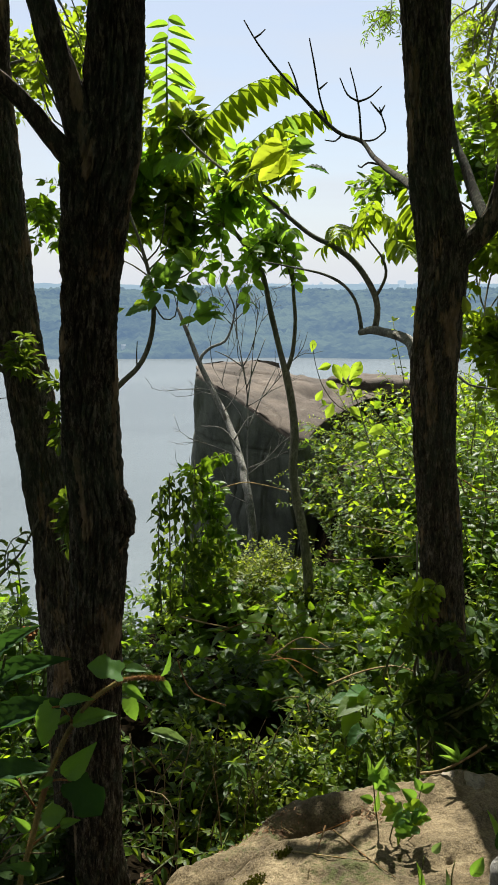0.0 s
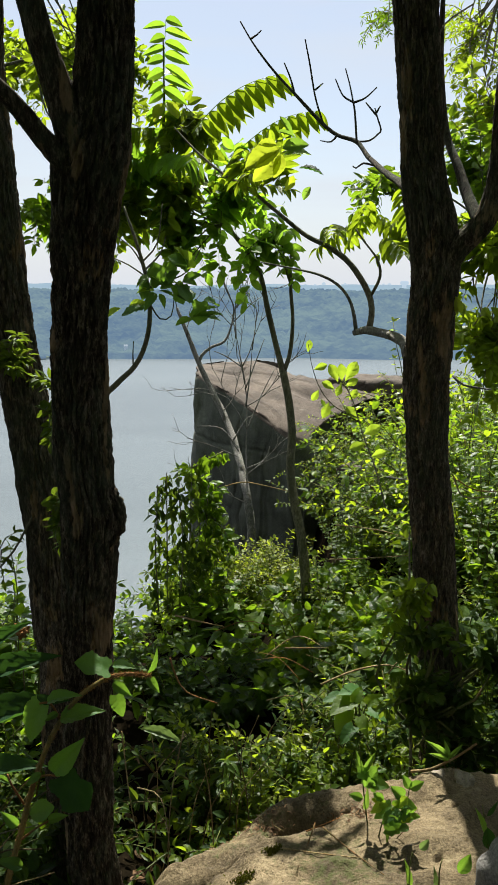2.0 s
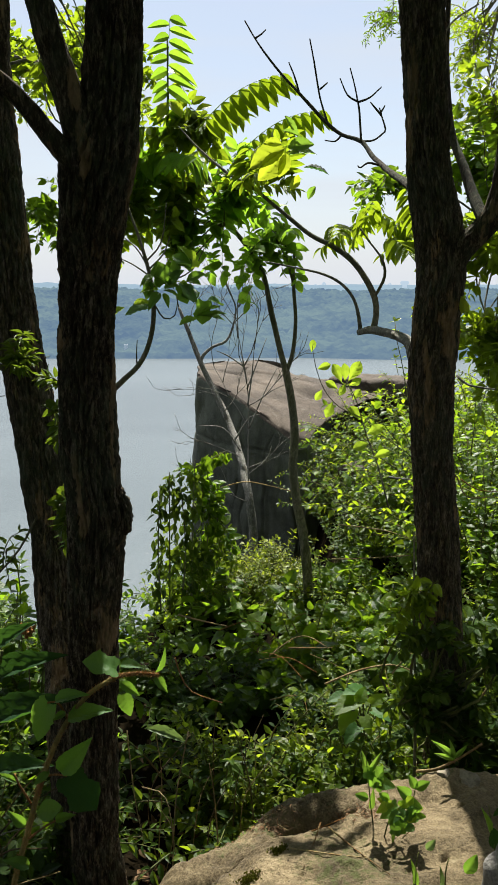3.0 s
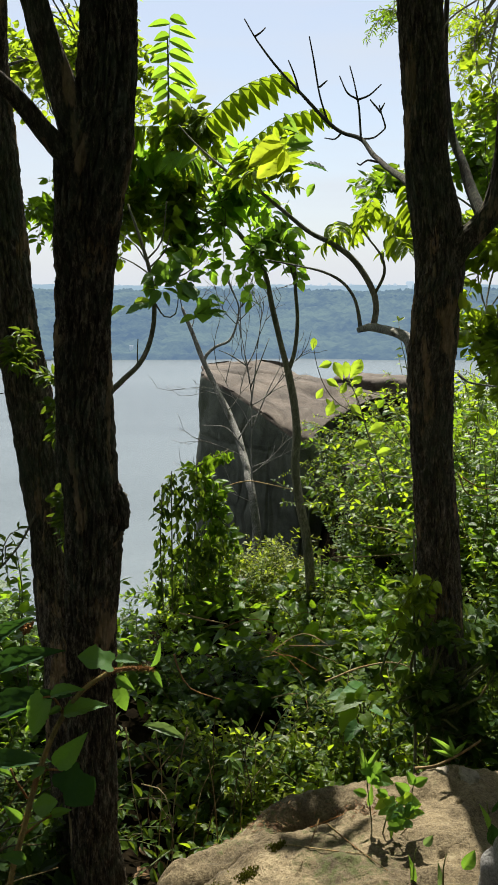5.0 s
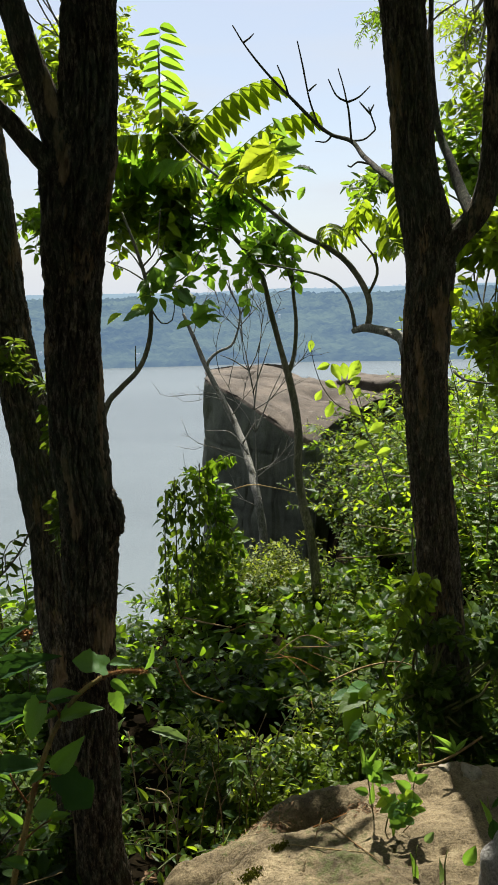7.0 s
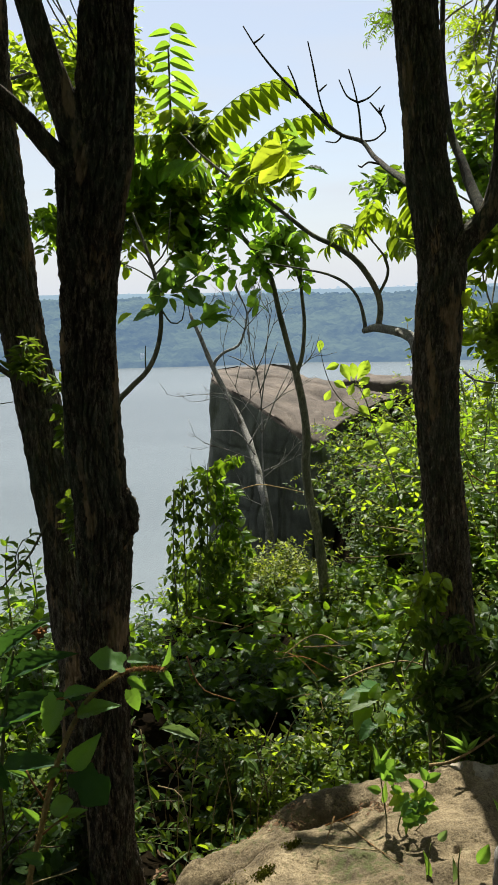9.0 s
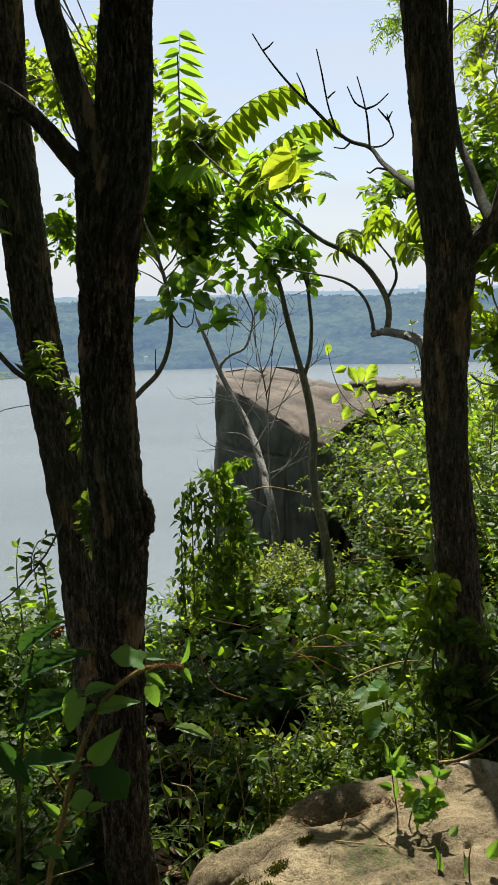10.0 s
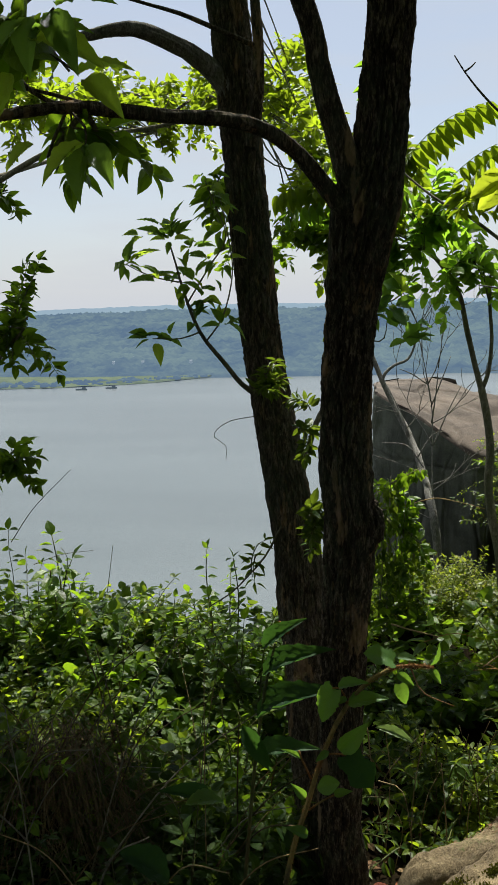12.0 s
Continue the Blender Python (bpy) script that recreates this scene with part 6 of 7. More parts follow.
for kind, x, y, size in (("dusky", 1.12, 11.2, 1.12), ("dusky", 1.30, 11.4, 1.22), ("tall", 1.62, 11.6, 1.15), ("dusky", 1.22, 10.7, 0.9), ("feather", 1.75, 11.2, 1.25), ("feather", 2.05, 11.6, 1.4)):
    plant(kind, x, y, size, r=pr, free=True)
climber = root("climbing_vine", (-0.45, 7.15, -0.80), "loose green climbing vine against the rock", "vine")
limb(climber, "stem", [(-0.45, 7.15, -0.85), (-0.40, 7.15, -0.10), (-0.43, 7.10, 0.42)], (0.008, 0.004), STEM_GREEN, 7)
for centre, radii, twigs, material in (((-0.43, 7.1, 0.38), (0.20, 0.15, 0.16), 4, LEAF_GREEN), ((-0.30, 7.2, 0.22), (0.16, 0.15, 0.16), 3, LEAF_GREEN), ((-0.24, 7.2, -0.05), (0.22, 0.2, 0.2), 4, LEAF_GREEN), ((-0.45, 7.1, -0.25), (0.25, 0.2, 0.25), 5, LEAF_DARK)):
    foliage(climber, centre, radii, twigs, 0.115, material, ratio=0.6, gap=0.08, length=0.3, feed=(-0.42, 7.12, 0.1), stem=STEM_GREEN, droop=1.5)

vine = root("climbing_vine", (0.86, 3.62, -0.45), "leafy green vine climbing the foot of the trunk", "vine")
limb(vine, "stem", [(0.80, 3.60, -0.55), (0.80, 3.62, -0.05), (0.78, 3.64, 0.45), (0.77, 3.68, 0.92)], (0.009, 0.004), BARK_YOUNG, 7)
# Lower clumps use the darkened leaf, which paints in the shade round the trunk's foot.
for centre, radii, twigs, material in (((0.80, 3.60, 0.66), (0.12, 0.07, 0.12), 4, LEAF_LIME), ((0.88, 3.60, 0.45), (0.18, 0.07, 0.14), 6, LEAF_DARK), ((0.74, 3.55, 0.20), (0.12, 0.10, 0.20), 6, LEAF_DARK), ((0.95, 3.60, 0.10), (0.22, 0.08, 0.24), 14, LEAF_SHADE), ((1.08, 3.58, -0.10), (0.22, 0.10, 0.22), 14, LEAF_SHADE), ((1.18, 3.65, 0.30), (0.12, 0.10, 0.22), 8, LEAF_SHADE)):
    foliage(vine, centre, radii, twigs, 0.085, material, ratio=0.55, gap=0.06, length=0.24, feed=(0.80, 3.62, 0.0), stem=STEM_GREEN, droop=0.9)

# ---------------------------------------------------------------- plants close to the path
def blade(length, width, shape, teeth, cup, droop, seed):
    """A single broad leaf along +y with a folded midrib, pleated veins and a toothed rim."""
    r, rows, cols = random.Random(seed), 15, 8
    v, f = [], []
    for j in range(rows):
        u = j / (rows - 1)
        if shape == "heart":
            w = math.sin(math.pi * min(1, u * 0.86 + 0.14)) ** 0.75 * (1 - 0.35 * u)
        elif shape == "lance":
            w = math.sin(math.pi * u) ** 0.9 * (1 - 0.25 * u)
        elif shape == "point":
            w = math.sin(math.pi * u ** 0.72) ** 0.95 * (1 - 0.12 * u)
        elif shape == "spoon":
            w = math.sin(math.pi * u ** 1.5) ** 0.8
        elif shape == "lobed":
            w = math.sin(math.pi * min(1, u * 0.9 + 0.1)) ** 0.7 * (0.86 + 0.20 * math.cos(u * 9.5 - 0.6))
        else:
            w = math.sin(math.pi * u) ** 0.8
        w *= 1 + teeth * (0.5 if j % 2 else -0.5)
        for i in range(cols + 1):
            s = 2 * i / cols - 1
            back = -0.10 * s * s * (shape in ("heart", "lobed")) * (1 - u)
            pleat = 0.030 * math.cos(u * 34 - abs(s) * 9)
            v.append((s * w * width * 0.5, (u + back) * length, (cup * abs(s) * w - droop * u * u + pleat * w + 0.01 * r.uniform(-1, 1)) * length))
    n = cols + 1
    f = [(j * n + i, j * n + i + 1, (j + 1) * n + i + 1, (j + 1) * n + i) for j in range(rows - 1) for i in range(cols)]
    return v, f


BLADES = {}
for key, args in {"heart": (1, 0.80, "heart", 0.10, 0.10, 0.25, 1), "ovate": (1, 0.58, "ovate", 0.06, 0.14, 0.25, 2), "lance": (1, 0.28, "lance", 0.0, 0.16, 0.35, 3), "spoon": (1, 0.55, "spoon", 0.0, 0.10, 0.15, 4), "lobed": (1, 0.95, "lobed", 0.08, 0.10, 0.30, 5), "blunt": (1, 0.75, "ovate", 0.05, 0.08, 0.10, 6), "point": (1, 0.50, "point", 0.06, 0.14, 0.30, 7), "long": (1, 0.36, "point", 0.05, 0.16, 0.28, 8)}.items():
    bv, bf = blade(*args)
    for tone, material in (("green", LEAF_ONE), ("pale", LEAF_PALE), ("yellow", LEAF_YELLOW), ("deep", LEAF_DEEP), ("bright", LEAF_BRIGHT), ("rust", LEAF_RUST), ("matt", LEAF_MATT)):
        BLADES[key, tone] = mesh_of("leaf", bv, bf, material)


def leaf_at(parent, kind, tone, foot, tip, up=(0, -0.5, 1), label="", under=None):
    """One leaf from foot to tip."""
    way = Vector(tip) - Vector(foot)
    ob = part("leaf", BLADES[kind, tone], under or parent, label)
    ob.matrix_basis = Matrix.Translation(-parent.location) @ aim(foot, way, up, way.length)
    return ob


def bristles(parent, pts, radius, length, count, material):
    line = spline(pts, 0.004)
    v, f, r = [], [], random.Random(3)
    for _ in range(count):
        p = line[r.randrange(len(line))] - np.array(parent.location)
        d = unit([r.gauss(0, 1) for _ in range(3)])
        s = unit(np.cross(d, (0.3, 0.5, 0.8))) * 0.0009
        k = len(v)
        v += [p - s, p + s, p + d * (radius + length * r.uniform(0.5, 1.2)), p + np.cross(d, s)]
        f += [(k, k + 1, k + 2), (k + 1, k + 3, k + 2), (k + 3, k, k + 2)]
    part("bristles", mesh_of("bristles", v, f, material, False), parent, "fine reddish bristles", "stuff")


cane = root("bramble_cane", (-0.648, 2.100, 0.293), "arching bramble cane with red bristles and toothed leaves", "bramble")
cane_line = [(-0.671, 2.120, 0.204), (-0.635, 2.100, 0.365), (-0.588, 2.080, 0.521), (-0.552, 2.070, 0.648), (-0.508, 2.060, 0.771), (-0.460, 2.050, 0.867), (-0.400, 2.040, 0.948), (-0.327, 2.030, 1.004)]
cane_stem = limb(cane, "stem", cane_line, [0.0085, 0.0082, 0.008, 0.0076, 0.0072, 0.0066, 0.006, 0.0055], STEM_CANE, 12, 0.02, label="ochre green bristly stem")
tip_line = [(-0.333, 2.030, 1.001), (-0.296, 2.020, 1.015), (-0.250, 2.010, 1.023), (-0.211, 2.000, 1.024)]
limb(cane, "tip", tip_line, (0.006, 0.004), STEM_RED, 9, 0.01, label="red bristly growing tip")
bristles(cane, cane_line, 0.008, 0.007, 2600, BRISTLE)
bristles(cane, tip_line, 0.005, 0.008, 900, BRISTLE)
for tw in ([(-0.460, 2.050, 0.871), (-0.469, 2.030, 0.915), (-0.481, 2.010, 0.942), (-0.500, 2.000, 0.944)], [(-0.537, 2.070, 0.690), (-0.501, 2.050, 0.709), (-0.461, 2.030, 0.718)], [(-0.578, 2.080, 0.604), (-0.590, 2.060, 0.651), (-0.601, 2.050, 0.684), (-0.609, 2.050, 0.711)], [(-0.584, 2.070, 0.502), (-0.538, 2.050, 0.550), (-0.499, 2.040, 0.579)]):
    limb(cane, "leaf_stalk", tw, (0.0035, 0.0025), STEM_RED, 7, 0.01)
for kind, tone, a, b, up in (
        ("heart", "matt", (-0.494, 2.000, 0.944), (-0.549, 1.980, 0.834), (-0.5, -1, 0.5)), ("ovate", "matt", (-0.484, 2.010, 0.942), (-0.396, 2.000, 0.988), (0, -0.4, 1)), ("ovate", "matt", (-0.455, 2.030, 0.880), (-0.339, 2.020, 0.936), (0, -0.5, 0.9)),
        ("ovate", "matt", (-0.460, 2.030, 0.902), (-0.493, 2.000, 0.896), (0, -0.8, 0.6)), ("ovate", "matt", (-0.482, 2.030, 0.730), (-0.395, 2.000, 0.832), (0.4, -0.8, 0.6)), ("lobed", "deep", (-0.461, 2.030, 0.718), (-0.374, 1.980, 0.643), (0.3, -1, 0.4)),
        ("blunt", "matt", (-0.556, 2.060, 0.583), (-0.482, 2.040, 0.623), (0, -0.7, 0.7)), ("ovate", "matt", (-0.502, 2.040, 0.579), (-0.447, 2.030, 0.606), (0, -0.7, 0.7)), ("ovate", "matt", (-0.516, 2.050, 0.714), (-0.562, 2.030, 0.690), (0, -0.7, 0.7)),
        ("lobed", "matt", (-0.323, 2.030, 1.026), (-0.399, 2.000, 1.075), (0, -0.6, 1)), ("ovate", "matt", (-0.310, 2.020, 1.041), (-0.246, 2.000, 1.056), (0, -0.5, 1)), ("lance", "matt", (-0.217, 2.000, 1.031), (-0.177, 1.980, 1.096), (0.6, -0.6, 0.4)),
        ("ovate", "matt", (-0.217, 2.000, 1.022), (-0.181, 1.980, 0.982), (0.3, -1, 0.3)), ("ovate", "matt", (-0.311, 2.020, 0.993), (-0.256, 2.000, 0.966), (0, -0.8, 0.6)), ("heart", "matt", (-0.303, 2.020, 0.959), (-0.284, 2.000, 0.899), (0, -1, 0.3)),
        ("ovate", "matt", (-0.594, 2.070, 0.542), (-0.633, 2.050, 0.596), (0, -0.8, 0.6)), ("lance", "matt", (-0.601, 2.050, 0.684), (-0.654, 2.030, 0.730), (0, -0.6, 0.8)), ("ovate", "matt", (-0.590, 2.080, 0.407), (-0.651, 2.050, 0.456), (0, -0.6, 0.8))):
    leaf_at(cane, "point" if kind == "ovate" else kind, tone, a, tuple(Vector(a).lerp(Vector(b), 0.92)), up, under=cane_stem)

# leaves of the curved sapling and of the slender branch on the leaning trunk
for p, way, up, s in (((-0.607, 5.250, 1.885), (-1, 0, -0.1), (0.1, -0.5, 1), 1.2), ((-0.469, 5.200, 2.020), (0.4, -0.3, 0.5), (0, -0.7, 0.6), 1.0), ((-0.366, 5.200, 2.037), (0.7, -0.3, 0.4), (0, -0.7, 0.6), 1.0), ((-0.503, 5.200, 2.020), (-0.2, -0.2, 0.8), (0, -1, 0.3), 1.1),
                      ((-0.259, 5.200, 1.920), (-0.1, -0.2, -1), (0, -1, 0), 1.1), ((-0.301, 5.200, 1.835), (1, 0, 0.1), (0, -0.2, 1), 1.3), ((-0.401, 5.200, 1.970), (0.6, -0.4, -0.2), (0, -0.7, 0.7), 1.0), ((-0.577, 5.200, 2.037), (-0.2, -0.3, -0.6), (0, -0.7, 0.7), 0.9), ((-0.434, 5.200, 2.070), (0.1, -0.3, 0.8), (0, -0.9, 0.3), 0.9)):
    leaf_at(sap_e, "lobed" if s > 1.05 else "ovate", "matt", p, tuple(Vector(p) + Vector(way).normalized() * 0.125 * s), up)

er = random.Random(15)
for centre, count in (((-0.4, 5.2, 2.037), 6), ((-0.52, 5.2, 1.987), 5), ((-0.727, 5.2, 1.886), 2), ((-0.315, 5.2, 2.104), 4), ((-0.266, 5.2, 1.818), 2), ((-0.146, 5.2, 1.886), 2), ((-0.553, 5.2, 2.071), 4)):
    for _ in range(count):
        d = unit((er.gauss(0, 1), er.gauss(-0.2, 0.5), er.gauss(-0.1, 0.6)))
        a = np.array(centre) + d * er.uniform(0.0, 0.05)
        leaf_at(sap_e, er.choice(("lobed", "point", "ovate")), er.choice(("matt", "green", "bright")), tuple(a), tuple(a + d * er.uniform(0.09, 0.15)), (er.uniform(-0.4, 0.4), er.uniform(-1.0, 0.0), 0.8))

br = random.Random(5)
for centre, count, spread in (((-1.275, 3.220, 2.351), 13, 0.075), ((-1.464, 3.200, 2.251), 6, 0.055), ((-1.313, 3.220, 2.175), 5, 0.07), ((-1.179, 3.230, 2.171), 4, 0.06), ((-1.062, 3.240, 2.262), 6, 0.07), ((-1.099, 3.230, 2.528), 6, 0.08), ((-1.134, 3.250, 2.111), 3, 0.05), ((-1.369, 3.220, 1.941), 3, 0.05), ((-1.066, 3.250, 1.982), 4, 0.06), ((-1.236, 3.240, 2.053), 4, 0.06), ((-1.048, 3.230, 2.400), 4, 0.07)):
    for _ in range(count):
        d = unit((br.gauss(0, 1), br.gauss(0, 0.7), br.gauss(0.1, 0.7)))
        a = np.array(centre) + d * spread * br.uniform(0.1, 0.8)
        leaf_at(tree_c, "point", br.choice(("green", "bright", "matt", "green")), tuple(a), tuple(a + (d + (0, 0, 0.1)) * br.uniform(0.06, 0.11)), (br.uniform(-0.5, 0.5), br.uniform(-1.0, 0.1), 1))
for centre in ((-1.318, 3.23, 2.411), (-1.258, 3.23, 2.362), (-1.395, 3.23, 2.368), (-1.501, 3.23, 2.265), (-1.34, 3.23, 2.2), (-1.214, 3.23, 2.22), (-1.114, 3.23, 2.263), (-1.07, 3.23, 2.12), (-1.144, 3.23, 2.099), (-1.377, 3.23, 1.936), (-1.301, 3.23, 1.934), (-1.185, 3.23, 2.004), (-1.049, 3.23, 2.001), (-1.186, 3.23, 2.313), (-1.091, 3.23, 2.562), (-1.045, 3.23, 2.48), (-1.125, 3.23, 2.609)):
    for _ in range(4):
        d = unit((br.gauss(0, 1), br.gauss(0, 0.7), br.gauss(0.1, 0.6)))
        a = np.array(centre) + d * br.uniform(0.0, 0.04)
        leaf_at(tree_c, "point", br.choice(("green", "bright", "matt")), tuple(a), tuple(a + d * br.uniform(0.05, 0.095)), (br.uniform(-0.5, 0.5), br.uniform(-1.0, 0.1), 1))
for line in ([(-1.249, 3.240, 2.173), (-1.367, 3.220, 2.201), (-1.464, 3.200, 2.251)], [(-1.222, 3.240, 2.077), (-1.112, 3.240, 2.240), (-1.037, 3.230, 2.353), (-1.093, 3.230, 2.517), (-1.119, 3.220, 2.590)]):
    limb(tree_c, "twig", line, (0.004, 0.002), BARK_YOUNG, 6)

# a dim large-leaved plant beside it, with a spent seed head
sumac = root("sumac_sprout", (-0.879, 2.500, 0.059), "dim blue-green sumac sprout with long drooping leaves", "shrub")
limb(sumac, "stem", [(-0.889, 2.500, -0.112), (-0.826, 2.450, 0.423), (-0.775, 2.420, 0.732), (-0.733, 2.400, 0.910)], (0.008, 0.004), STEM_GREEN, 8)
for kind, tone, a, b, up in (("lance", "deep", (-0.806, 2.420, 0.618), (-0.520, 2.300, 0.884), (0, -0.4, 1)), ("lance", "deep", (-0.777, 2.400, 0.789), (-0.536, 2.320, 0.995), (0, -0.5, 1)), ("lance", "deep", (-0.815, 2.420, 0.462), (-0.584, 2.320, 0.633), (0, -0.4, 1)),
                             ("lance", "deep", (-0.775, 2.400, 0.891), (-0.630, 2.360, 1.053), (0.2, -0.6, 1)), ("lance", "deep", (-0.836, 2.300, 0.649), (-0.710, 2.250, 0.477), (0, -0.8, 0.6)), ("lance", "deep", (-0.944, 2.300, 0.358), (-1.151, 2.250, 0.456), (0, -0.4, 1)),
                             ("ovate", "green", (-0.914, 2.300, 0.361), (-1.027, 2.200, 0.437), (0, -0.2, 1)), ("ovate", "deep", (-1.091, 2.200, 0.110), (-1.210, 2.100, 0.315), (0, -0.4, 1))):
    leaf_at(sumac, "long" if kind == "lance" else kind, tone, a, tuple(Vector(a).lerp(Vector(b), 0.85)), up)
head = root("seed_head", (-0.755, 2.750, 0.752), "spent reddish-brown seed head on a thin stalk", "seed head")
limb(head, "stalk", [(-0.758, 2.800, 0.425), (-0.755, 2.770, 0.615), (-0.750, 2.750, 0.773)], (0.003, 0.002), STEM_DRY, 6)
sv, sf = [], []
hrn = random.Random(8)
for _ in range(60):
    d = unit([hrn.gauss(0, 1) for _ in range(3)])
    c = np.array((-0.752, 2.750, 0.831)) - np.array(head.location) + d * np.array((0.028, 0.028, 0.024)) * hrn.uniform(0.4, 1)
    q = tube([c - d * 0.006, c, c + d * 0.008], (0.003, 0.006, 0.002), 5, 0.006)
    sv, sf = joined((sv, sf), q)
part("seeds", mesh_of("seeds", sv, sf, STEM_RED), head, kind="stuff")

# seedlings growing on the boulder
def seedling(place, label, stems, leaves):
    ob = root("seedling", place, label, "seedling", "seedlings on the boulder")
    made = [limb(ob, "stem", pts, (0.0032, 0.0016), STEM_GREEN, 6, 0.02) for pts in stems]
    for kind, tone, a, b, up in leaves:
        leaf_at(ob, kind, tone, a, tuple(Vector(a).lerp(Vector(b), 0.7 if kind == "lance" else 0.85)), up, under=made[0])
    return ob


F = (0, -0.8, 0.6)
seedling((0.487, 2.626, 0.105), "leafy bramble seedling rooted on the boulder", ([(0.490, 2.637, -0.076), (0.476, 2.669, 0.067), (0.455, 2.669, 0.221), (0.440, 2.669, 0.351), (0.430, 2.669, 0.448)], [(0.489, 2.637, -0.043), (0.494, 2.615, 0.105), (0.517, 2.605, 0.221), (0.561, 2.605, 0.263)], [(0.532, 2.605, 0.177), (0.581, 2.605, 0.242), (0.595, 2.594, 0.334)], [(0.497, 2.626, 0.054), (0.540, 2.605, 0.112), (0.592, 2.583, 0.192)]), (
    ("lance", "green", (0.440, 2.669, 0.319), (0.418, 2.647, 0.459), F), ("lance", "green", (0.444, 2.669, 0.340), (0.490, 2.637, 0.451), F), ("ovate", "matt", (0.453, 2.669, 0.287), (0.487, 2.626, 0.382), F), ("heart", "matt", (0.472, 2.647, 0.321), (0.535, 2.605, 0.327), F),
    ("heart", "matt", (0.539, 2.615, 0.252), (0.470, 2.562, 0.233), F), ("heart", "matt", (0.564, 2.605, 0.274), (0.627, 2.573, 0.268), F), ("ovate", "matt", (0.579, 2.605, 0.285), (0.534, 2.562, 0.354), F), ("ovate", "matt", (0.595, 2.594, 0.329), (0.636, 2.562, 0.375), F),
    ("ovate", "matt", (0.595, 2.594, 0.329), (0.571, 2.583, 0.387), F), ("lance", "green", (0.522, 2.594, 0.193), (0.519, 2.541, 0.126), (0, -1, 0.1)), ("ovate", "matt", (0.595, 2.605, 0.221), (0.638, 2.583, 0.230), F), ("ovate", "matt", (0.447, 2.669, 0.243), (0.396, 2.647, 0.274), F), ("lance", "green", (0.455, 2.669, 0.200), (0.462, 2.626, 0.313), F)))
seedling((0.552, 2.360, 0.086), "small upright weed with pale leaves on the boulder", ([(0.554, 2.370, 0.078), (0.560, 2.380, 0.171), (0.568, 2.380, 0.241)], [(0.648, 2.330, 0.110), (0.647, 2.340, 0.201), (0.658, 2.350, 0.244)]), (
    ("lance", "green", (0.553, 2.370, 0.108), (0.564, 2.360, 0.250), (0.5, -1, 0)), ("lance", "pale", (0.632, 2.340, 0.132), (0.645, 2.340, 0.237), (0.3, -1, 0.1)), ("ovate", "pale", (0.593, 2.380, 0.251), (0.615, 2.360, 0.298), F), ("ovate", "matt", (0.713, 2.350, 0.190), (0.743, 2.330, 0.268), F)))
seedling((0.820, 2.450, 0.180), "dark leafy seedling at the boulder's edge", ([(0.845, 2.450, 0.139), (0.828, 2.460, 0.235), (0.810, 2.470, 0.350)], [(0.801, 2.300, 0.134), (0.776, 2.300, 0.212)]), (
    ("lance", "green", (0.816, 2.460, 0.255), (0.793, 2.440, 0.374), (0.5, -1, 0)), ("ovate", "deep", (0.826, 2.460, 0.276), (0.836, 2.440, 0.188), F), ("lance", "deep", (0.824, 2.460, 0.316), (0.861, 2.440, 0.390), F), ("ovate", "pale", (0.802, 2.300, 0.212), (0.754, 2.280, 0.276), F)))
sr = random.Random(44)
young = root("seedling", (0.527, 2.583, 0.110), "small bramble seedling with fresh toothed leaves", "seedling", "seedlings on the boulder")
young_stem = limb(young, "stem", [(0.527, 2.562, -0.056), (0.518, 2.583, 0.050), (0.527, 2.583, 0.189), (0.553, 2.583, 0.263)], (0.004, 0.002), STEM_RED, 6, 0.02)
for tone, count, centre, spread, size in (("matt", 11, (0.543, 2.562, 0.237), (0.05, 0.03, 0.03), (0.04, 0.06)), ("bright", 7, (0.575, 2.583, 0.269), (0.06, 0.03, 0.025), (0.03, 0.05)), ("matt", 5, (0.452, 2.647, 0.317), (0.04, 0.03, 0.05), (0.04, 0.06)), ("bright", 4, (0.479, 2.626, 0.253), (0.05, 0.03, 0.03), (0.035, 0.05))):
    for _ in range(count):
        a = np.array(centre) + np.array([sr.uniform(-1, 1) for _ in range(3)]) * spread
        way = unit((sr.uniform(-1, 1), sr.uniform(-0.6, 0.3), sr.uniform(-0.5, 0.5)))
        leaf_at(young, sr.choice(("heart", "lobed", "ovate")), tone, tuple(a), tuple(a + way * sr.uniform(*size)), (sr.uniform(-0.5, 0.5), -0.9, sr.uniform(0.1, 0.7)), under=young_stem)
sprout = root("fallen_twig", (0.709, 2.980, 0.154), "low green-tipped twig leaning over the boulder", "twig")
limb(sprout, "stem", [(0.676, 2.980, 0.159), (0.745, 2.950, 0.187), (0.811, 2.920, 0.242), (0.868, 2.900, 0.296), (0.903, 2.900, 0.323)], (0.006, 0.004), STEM_DRY, 8, 0.02)
for a, b in (((0.805, 2.920, 0.242), (0.739, 2.900, 0.282)), ((0.805, 2.920, 0.252), (0.733, 2.900, 0.328)), ((0.805, 2.920, 0.252), (0.844, 2.900, 0.310)), ((0.805, 2.920, 0.242), (0.793, 2.920, 0.317))):
    leaf_at(sprout, "lance", "green", a, b, F)

